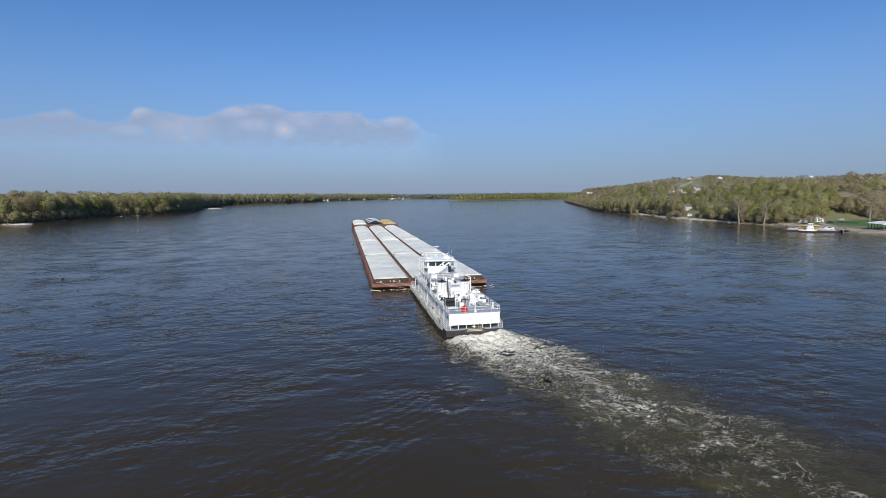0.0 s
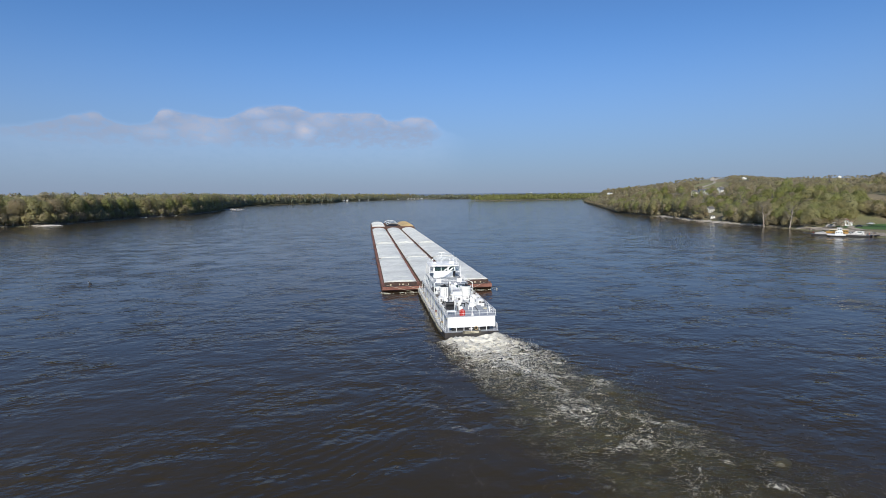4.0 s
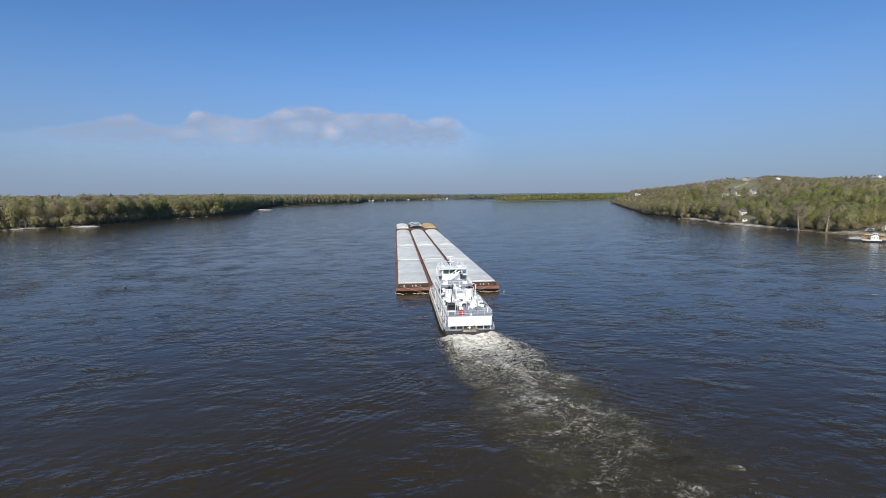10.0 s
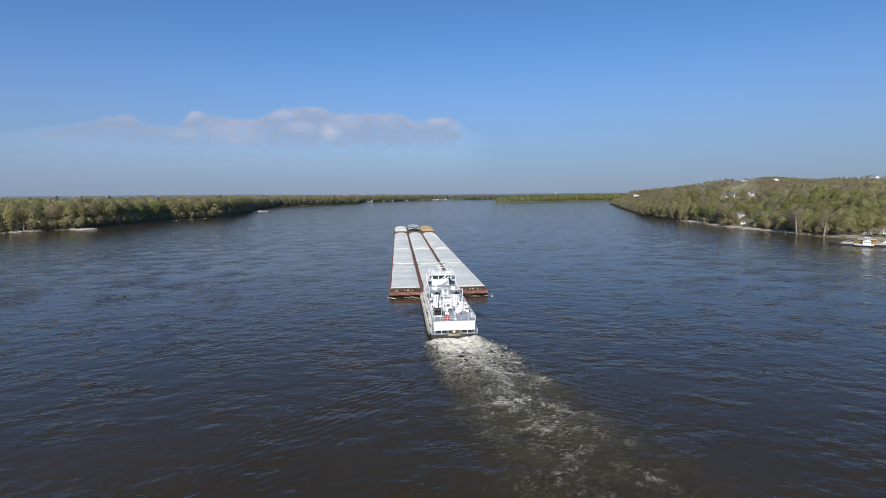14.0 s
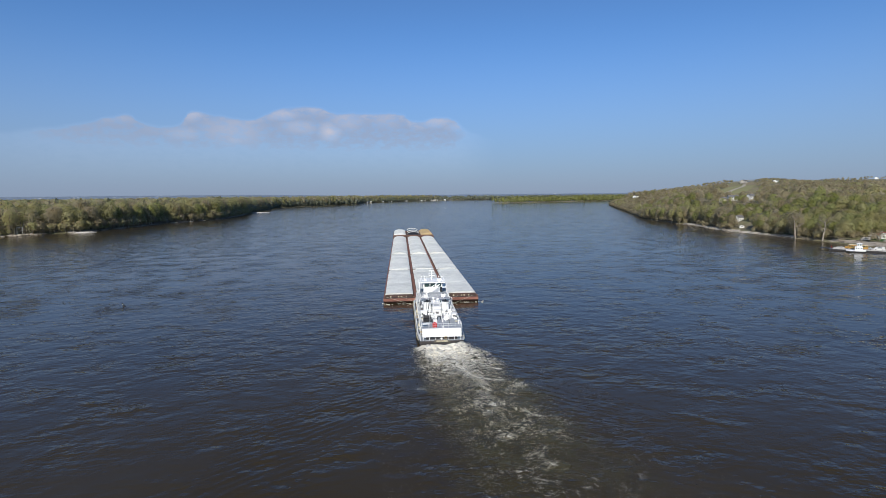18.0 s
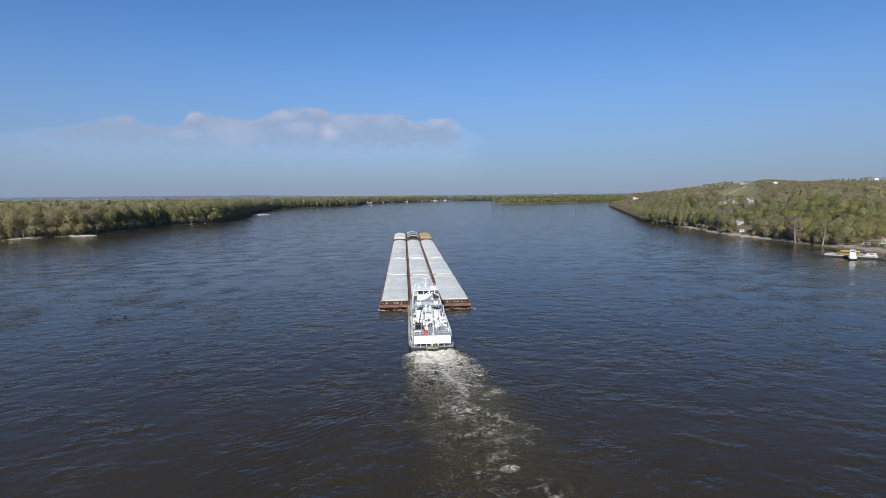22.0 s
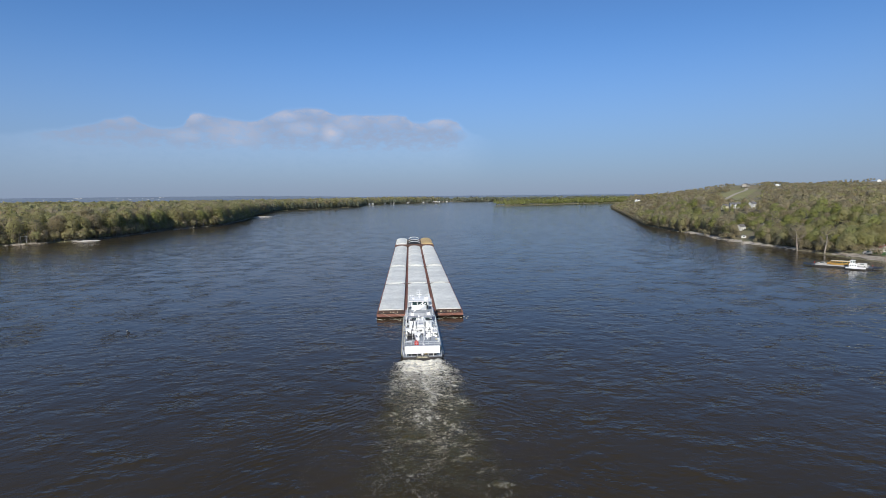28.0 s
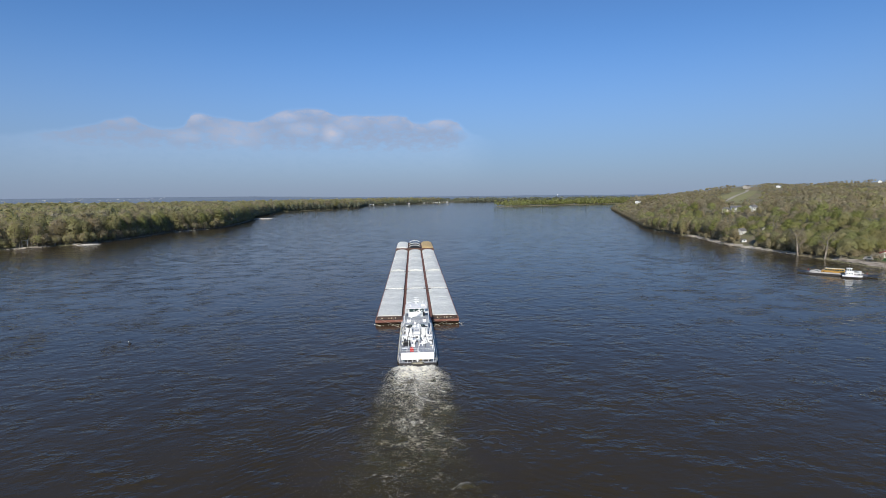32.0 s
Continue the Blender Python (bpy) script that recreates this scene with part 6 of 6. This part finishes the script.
CLOUD_HEADS = [(-24.6, 7.3, 1.9, 0.76, 0.35), (-18.4, 7.9, 1.1, 0.84, 0.9), (-19.2, 6.0, 1.8, 0.61, 0.45), (-14.7, 6.5, 3.0, 1.6, 0.5), (-14.7, 5.6, 1.1, 0.53, 0.5),
               (-10.4, 8.2, 2.1, 0.76, 0.85), (-6.8, 8.8, 1.4, 0.69, 0.75), (-3.7, 7.9, 2.2, 1.22, 0.6), (-5.5, 6.5, 1.2, 0.99, 1.0), (-8.5, 6.9, 1.9, 0.69, 0.6),
               (0.3, 8.2, 2.2, 1.3, 0.5), (5.5, 7.8, 2.4, 0.84, 0.85), (8.2, 7.1, 1.8, 0.53, 0.6)]     # bearing, height, two radii in degrees, strength
CLOUD_TOP = [(-36, 5.2), (-29.3, 6.2), (-25.1, 7.4), (-23.7, 7.7), (-22.9, 7.2), (-20.6, 6.8), (-19.2, 7.4), (-18.3, 8.25), (-17.5, 8.1), (-13.5, 7.7), (-12.2, 8.1), (-9.4, 8.9),
             (-6.4, 9.0), (-4.7, 8.55), (0.0, 8.6), (2.3, 8.3), (3.3, 7.7), (6.2, 8.25), (7.2, 7.9), (8.8, 6.9), (14, 5.0)]     # bearing and height of the bank's upper edge


def build_distance():
    r = np.random.default_rng(17)
    # houses on the far bank
    for k, f in enumerate((0.02, 0.06, 0.21, 0.29, 0.325, 0.51, 0.69, 0.73, 0.80, 0.84, 0.875, 0.93, 0.97)):
        x, y = -100 + 440 * f, 2345 + 590 * f
        y = y if f < 0.5 else y + 10
        x = float(left_x(y)) - 4
        house("pale riverside house far up the bank", x + r.uniform(-1, 3), y, r.uniform(-25, 25), r.uniform(6, 13) * (1.7 if k % 4 == 1 else 1), 8, r.uniform(3.0, 5.5), (M_WHITE, M_OLDWHITE, M_WHITE, M_STONE)[k % 4], M_ROOF, 0.5, name="far_house", group="far riverside houses", z=1.5)
    # town beyond the woods
    for k in range(34):
        a = r.uniform(-34.5, -20)
        D = r.uniform(4000, 4500)
        x, y = EYE_X + D * math.sin(radians(a)), EYE_Y + D * math.cos(radians(a))
        w, d, h = r.uniform(4, 17), r.uniform(6, 10), r.uniform(0.3, 1.8)
        z = 27.5 + (D - 4000) * 0.030
        ob = thing("town_building", "tiny white building in the far town", "building", "far town buildings", m=pose(x, y, z, 0, 0, r.uniform(-15, 15)))
        part("wall", Shape().cbox(-w / 2, w / 2, -d / 2, d / 2, -18, h, 0.3), M_WHITE, ob)
        part("roof", Shape().cbox(-w / 2 - 0.5, w / 2 + 0.5, -d / 2 - 0.5, d / 2 + 0.5, h, h + 0.6, 0.25), M_STONE, ob)
    for a, D, h in ((-23.2, 4300, 11), (18.0, 4500, 9)):
        x, y = EYE_X + D * math.sin(radians(a)), EYE_Y + D * math.cos(radians(a))
        ob = thing("water_tower", "white water tower on the far horizon", "tower", "far water towers", m=pose(x, y, 22))
        part("stem", Shape().tube((0, 0, -6), (0, 0, h), 1.6, 1.3, 8), M_WHITE, ob)
        part("tank", Shape().loft([[(q * math.cos(b), q * math.sin(b), h + zz) for b in [6.28319 * i / 12 for i in range(12)]] for q, zz in ((1.2, 0), (3.2, 1.4), (3.8, 3), (3.2, 4.6), (1, 5.6))]), M_WHITE, ob)
    # low ridge that closes the plain; the haze over it is painted into its colour
    m, nt, bs = nodes_of("haze_blue_ridge")
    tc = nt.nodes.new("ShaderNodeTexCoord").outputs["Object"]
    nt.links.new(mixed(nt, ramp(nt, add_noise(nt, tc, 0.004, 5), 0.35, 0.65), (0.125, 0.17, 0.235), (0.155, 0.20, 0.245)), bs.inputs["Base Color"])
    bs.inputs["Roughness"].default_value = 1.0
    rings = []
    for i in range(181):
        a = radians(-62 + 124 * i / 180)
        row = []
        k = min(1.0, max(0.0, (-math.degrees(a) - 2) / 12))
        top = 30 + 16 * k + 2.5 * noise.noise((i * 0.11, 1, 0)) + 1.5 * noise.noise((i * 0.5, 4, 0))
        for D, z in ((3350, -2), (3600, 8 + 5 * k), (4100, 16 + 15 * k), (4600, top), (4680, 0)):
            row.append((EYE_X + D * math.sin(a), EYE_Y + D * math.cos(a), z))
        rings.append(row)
    tagged(new("backdrop_ridge", Shape().loft(rings, False, False).mesh("backdrop_ridge", m)), "low wooded plain on the horizon, coloured blue with haze", "horizon", kind="structure")
    # haze round the horizon with a low cloud bank in it
    m = bpy.data.materials.new("haze_and_cloud")
    m.use_nodes = True
    nt = m.node_tree
    nt.nodes.remove(nt.nodes["Principled BSDF"])
    tc = nt.nodes.new("ShaderNodeTexCoord").outputs["Object"]
    em, tr, mx = nt.nodes.new("ShaderNodeEmission"), nt.nodes.new("ShaderNodeBsdfTransparent"), nt.nodes.new("ShaderNodeMixShader")
    sep = nt.nodes.new("ShaderNodeSeparateXYZ")
    nt.links.new(tc, sep.inputs[0])

    def op(kind, a, b):
        n = nt.nodes.new("ShaderNodeMath")
        n.operation, n.use_clamp = kind, True
        for sock, v in ((n.inputs[0], a), (n.inputs[1], b)):
            if isinstance(v, float):
                sock.default_value = v
            else:
                nt.links.new(v, sock)
        return n.outputs[0]

    def smooth(fac, lo, hi):
        n = nt.nodes.new("ShaderNodeMapRange")
        n.interpolation_type = "SMOOTHSTEP"
        n.inputs["From Min"].default_value, n.inputs["From Max"].default_value = lo, hi
        nt.links.new(fac, n.inputs["Value"])
        return n.outputs["Result"]

    # bearing and height of the sky in degrees, ruffled by noise
    def raw(kind, a, b):
        q = op(kind, a, b)
        q.node.use_clamp = False
        return q

    bearing = raw("MULTIPLY", raw("ARCTAN2", raw("SUBTRACT", sep.outputs["X"], EYE_X), raw("SUBTRACT", sep.outputs["Y"], EYE_Y)), 57.2958)
    rise = raw("MULTIPLY", raw("SUBTRACT", sep.outputs["Z"], 37.0), 57.2958 / 4750)
    flat = nt.nodes.new("ShaderNodeCombineXYZ")
    nt.links.new(bearing, flat.inputs[0])
    nt.links.new(rise, flat.inputs[1])
    mp = nt.nodes.new("ShaderNodeMapping")
    mp.inputs["Scale"].default_value = (0.55, 1.0, 1.0)
    nt.links.new(flat.outputs[0], mp.inputs["Vector"])
    nz = nt.nodes.new("ShaderNodeTexNoise")
    nz.inputs["Scale"].default_value, nz.inputs["Detail"].default_value, nz.inputs["Roughness"].default_value = 0.7, 4.5, 0.52
    nt.links.new(mp.outputs[0], nz.inputs["Vector"])

    def vec(kind, a, b):
        n = nt.nodes.new("ShaderNodeVectorMath")
        n.operation = kind
        for sock, v in ((n.inputs[0], a), (n.inputs[1], b)):
            if isinstance(v, tuple):
                sock.default_value = v
            else:
                nt.links.new(v, sock)
        return n.outputs["Value"] if kind == "LENGTH" else n.outputs[0]

    ruffled = vec("ADD", flat.outputs[0], vec("MULTIPLY", vec("SUBTRACT", nz.outputs["Color"], (0.5, 0.5, 0.5)), (1.5, 0.8, 0)))
    puff = add_noise(nt, mp.outputs[0], 1.6, 6, 0.6)
    bright = None
    for u, v, ru, rv, weight in CLOUD_HEADS:
        q = vec("MULTIPLY", vec("SUBTRACT", ruffled, (u, v, 0)), (1 / ru, 1 / rv, 0))
        head = op("MULTIPLY", smooth(vec("LENGTH", q, (0, 0, 0)), 1.35, 0.1), weight)
        bright = head if bright is None else op("MAXIMUM", bright, head)
    rsep = nt.nodes.new("ShaderNodeSeparateXYZ")
    nt.links.new(ruffled, rsep.inputs[0])
    edge = nt.nodes.new("ShaderNodeFloatCurve")
    line = edge.mapping.curves[0]
    pts = [((u + 36) / 50, v / 10) for u, v in CLOUD_TOP]
    line.points[0].location, line.points[-1].location = pts[0], pts[-1]
    for q in pts[1:-1]:
        line.points.new(*q)
    edge.mapping.update()
    nt.links.new(op("DIVIDE", raw("ADD", rsep.outputs["X"], 36.0), 50.0), edge.inputs["Value"])
    under = raw("SUBTRACT", raw("MULTIPLY", edge.outputs[0], 10.0), rsep.outputs["Y"])
    inside = smooth(under, -0.12, 0.45)
    span = op("MULTIPLY", smooth(bearing, 12.5, 6.5), smooth(bearing, -42.0, -27.0))
    veil = op("MULTIPLY", op("MULTIPLY", span, inside), smooth(rise, 0.2, 6.2))
    veil = op("MULTIPLY", veil, op("ADD", op("MULTIPLY", smooth(puff, 0.3, 0.62), 0.22), 0.7))
    crest = op("MULTIPLY", op("MULTIPLY", inside, smooth(under, 1.3, 0.2)), op("MULTIPLY", smooth(bearing, 10.0, 6.0), op("MULTIPLY", smooth(bearing, -28.0, -8.0), 0.6)))
    bright = op("MAXIMUM", op("MULTIPLY", bright, inside), op("MULTIPLY", crest, smooth(puff, 0.3, 0.6)))
    cloud = op("MAXIMUM", veil, bright)
    haze = smooth(sep.outputs["Z"], 1500, -250)
    ccol = mixed(nt, bright, (0.325, 0.385, 0.53), (0.54, 0.54, 0.635))
    hcol = (0.230, 0.290, 0.425)
    share = op("MULTIPLY", cloud, 0.95)
    nt.links.new(mixed(nt, share, hcol, ccol), em.inputs["Color"])
    nt.links.new(op("MAXIMUM", haze, share), mx.inputs[0])
    nt.links.new(tr.outputs[0], mx.inputs[1])
    nt.links.new(em.outputs[0], mx.inputs[2])
    nt.links.new(mx.outputs[0], nt.nodes["Material Output"].inputs["Surface"])
    rings = []
    for i in range(121):
        a = radians(3 * i)
        rings.append([(EYE_X + 4750 * math.sin(a), EYE_Y + 4750 * math.cos(a), z) for z in (-40, 300, 700, 1100, 1550)])
    cl = tagged(new("backdrop_sky_haze", Shape().loft(rings, False, False).mesh("backdrop_sky_haze", m)), "pale blue haze and a low broken cloud bank over the horizon", "cloud", kind="structure")
    cl.visible_shadow = False


# ---------- the small ferry ----------
FERRY = []


def build_ferry():
    m_bus = surface("school_bus_yellow", (0.50, 0.28, 0.06), (0.42, 0.23, 0.05), 0.45, bump=0.02)
    M_FERRYGREY = surface("chalky_grey_paint", (0.50, 0.49, 0.47), (0.38, 0.36, 0.33), 0.6, big=0.4, small=3, third=(0.2, 0.15, 0.11))
    fb = thing("ferry_barge", "flat steel ferry barge with low grey sides and end ramps", "ferry")
    part("hull", Shape().loft([[(-4.6, -14.0, -0.8), (4.6, -14.0, -0.8), (4.6, 14.0, -0.8), (-4.6, 14.0, -0.8)], [(-4.6, -14.6, 0.9), (4.6, -14.6, 0.9), (4.6, 14.6, 0.9), (-4.6, 14.6, 0.9)]]), M_HULL, fb)
    part("deck", Shape().box(-4.5, 4.5, -14.5, 14.5, 0.9, 0.95), M_STEEL, fb)
    for sx in (-1, 1):
        part("side_wall", Shape().cbox(*sorted((sx * 4.5, sx * 4.3)), -12.5, 12.5, 0.95, 1.6, 0.04), M_FERRYGREY, fb, "low grey side wall")
    for sy in (-1, 1):
        part("ramp", Shape().loft([[(-3.2, sy * 14.5, 0.75), (3.2, sy * 14.5, 0.75), (3.2, sy * 14.5, 0.95), (-3.2, sy * 14.5, 0.95)],
                                   [(-3.0, sy * 19.0, 1.05), (3.0, sy * 19.0, 1.05), (3.0, sy * 19.0, 1.2), (-3.0, sy * 19.0, 1.2)]]), M_BLACK, fb, "dark hinged ramp")
        part("ramp_post", Shape().tube((4.2, sy * 14.0, 0.9), (4.2, sy * 14.0, 2.1), 0.12, n=6), M_RED, fb, "red ramp post")
    FERRY.append((fb, pose(0, 0, 0)))
    bus = thing("school_bus", "yellow school bus with a cream roof on the ferry", "bus")
    part("body", Shape().cbox(-1.25, 1.25, -5.2, 4.2, 0.55, 2.75, 0.12), m_bus, bus)
    part("roof", Shape().cbox(-1.2, 1.2, -5.15, 4.1, 2.75, 3.05, 0.2), M_CREAM, bus, "cream bus roof")
    part("bonnet", Shape().cbox(-1.1, 1.1, 4.2, 5.7, 0.55, 1.7, 0.15), m_bus, bus)
    part("windscreen", Shape().box(-1.0, 1.0, 4.2, 4.23, 1.75, 2.55), M_GLASS, bus)
    for sx in (-1, 1):
        for k in range(8):
            y = -4.9 + k * 1.12
            part("window", Shape().box(*sorted((sx * 1.25, sx * 1.27)), y, y + 0.9, 1.75, 2.45), M_GLASS, bus)
        part("stripe", Shape().box(*sorted((sx * 1.25, sx * 1.265)), -5.1, 4.1, 1.35, 1.47), M_BLACK, bus)
        for y in (-3.2, 4.6):
            part("wheel", Shape().tube((sx * 0.95, y, 0.48), (sx * 1.27, y, 0.48), 0.48, n=12), M_BLACK, bus)
    FERRY.append((bus, pose(-1.2, 1.2, 0.95)))
    m_silver = bpy.data.materials["silver_car_paint"]
    for lab, mat, x, y, L, van in (("grey pickup truck riding on the ferry", M_FERRYGREY, -1.3, 9.8, 5.4, False), ("silver car riding on the ferry", m_silver, 1.8, 6.0, 4.6, False),
                                   ("off-white van riding on the ferry", M_OLDWHITE, 0.2, -9.0, 5.2, True), ("silver car riding on the ferry", m_silver, 2.4, -3.6, 4.6, False)):
        v = vehicle(lab, mat, L, 1.9, 2.1 if van else 1.6, "van" if van else "car", "vehicles on the ferry", None, van)
        FERRY.append((v, pose(x, y, 0.95)))
    pb = thing("push_boat", "small white and black push boat alongside the ferry", "push boat")
    o = [(-2.1, -6), (2.1, -6), (2.3, -2), (2.1, 3.5), (1.2, 5.8), (-1.2, 5.8), (-2.1, 3.5), (-2.3, -2)]
    part("hull", Shape().loft([[(x * 0.9, y * 0.97, -0.6) for x, y in o], [(x, y, 0.75) for x, y in o]]), M_HULL, pb)
    part("bulwark", Shape().loft([[(x, y, 0.75) for x, y in o], [(x * 1.02, y * 1.02, 1.25) for x, y in o]]), M_WHITE, pb, "white bulwark")
    cabin = part("cabin", Shape().cbox(-1.5, 1.5, -4.2, 0.6, 1.2, 3.4, 0.12), M_WHITE, pb)
    wheel = part("wheelhouse", Shape().cbox(-1.3, 1.3, -3.6, -0.6, 3.4, 5.2, 0.12), M_WHITE, pb)
    part("roof", Shape().cbox(-1.5, 1.5, -3.9, -0.3, 5.2, 5.35, 0.05), M_WHITE, pb)
    for x in (-1.0, 0.15):
        part("window", Shape().box(x, x + 0.85, -0.6, -0.57, 4.1, 4.9), M_GLASS, wheel)
        part("window", Shape().box(x, x + 0.85, -3.63, -3.6, 4.1, 4.9), M_GLASS, wheel)
    for sx in (-1, 1):
        for y in (-3.2, -1.8):
            part("window", Shape().box(*sorted((sx * 1.3, sx * 1.33)), y, y + 0.9, 4.1, 4.9), M_GLASS, wheel)
        for y in (-3.6, -2.0, -0.6):
            part("port", Shape().box(*sorted((sx * 1.5, sx * 1.53)), y, y + 0.6, 2.2, 2.8), M_GLASS, cabin)
    part("mast", Shape().tube((0, -2.2, 5.35), (0, -2.2, 7.0), 0.06, n=5), M_WHITE, pb)
    for c in pb.children:
        c.data.transform(Matrix.Diagonal((0.92, 0.76, 1.0, 1.0)))
        for q in c.children:
            q.data.transform(Matrix.Diagonal((0.92, 0.76, 1.0, 1.0)))
    FERRY.append((pb, None))


build_wake()
build_woods()
build_shore()
build_distance()
build_ferry()


# ---------- what moves ----------
def tow_pose(t):
    u = t / 32
    return pose(-16.738 * u + 1.054 * u * u + 2.847 * u ** 3, 62.0 * u - 9.351 * u * u + 3.959 * u ** 3, 0,
                0, 0, -math.degrees(0.05436 * u - 0.000677 * u * u - 0.0056 * u ** 3))


def motions():
    for ob, m in TOW:
        walk(ob, [(t, tow_pose(t) @ m) for t in range(0, 33, 4)])
    swung = {0: 17, 2: 13.5, 4: 11, 6: 9, 9: 8, 12: 9, 17: 9, 20: 8, 23: 6, 26: 3, 29: -0.5, 32: -2}
    for ob in WASH:
        walk(ob, [(t, tow_pose(t) @ pose(-0.3, -50.6, 0, 0, 0, a)) for t, a in swung.items()])
    for ob, te, lane, off, turn, late in FOAM:
        walk(ob, foam_rows(te, lane, off, turn, late))
    path = [(0, 266.5, 143.5, 42), (5.5, 265.6, 142.2, 42), (11, 262.6, 142.3, 42), (16.5, 257.5, 142.6, 42), (21, 252, 143, 42), (25.5, 246, 143, 41), (29, 241.8, 142.4, 42), (32, 236, 139.2, 44)]
    swing = {0: (1.5, 8.0, 0), 5.5: (1.5, 8.0, 0), 11: (1.5, 8.0, 0), 16.5: (1.5, 8.0, 0), 18.5: (1.0, 8.3, 14), 20.3: (0, 9.6, 48), 22: (-1.5, 11, 96), 23.8: (-4, 10.4, 140), 25.5: (-6, 9, 168), 29: (-7.5, 8, 180), 32: (-8, 8, 180)}
    for ob, m in FERRY:
        if m is not None:
            walk(ob, [(t, pose(x, y, 0, 0, 0, a) @ m) for t, x, y, a in path])
            continue
        rows = []
        for t, (along, out, turn) in swing.items():
            x, y, a = (float(np.interp(t, [p[0] for p in path], [p[k] for p in path])) for k in (1, 2, 3))
            rows.append((t, pose(x, y, 0, 0, 0, a) @ pose(-out, along, 0, 0, 0, turn)))
        walk(ob, rows)


motions()
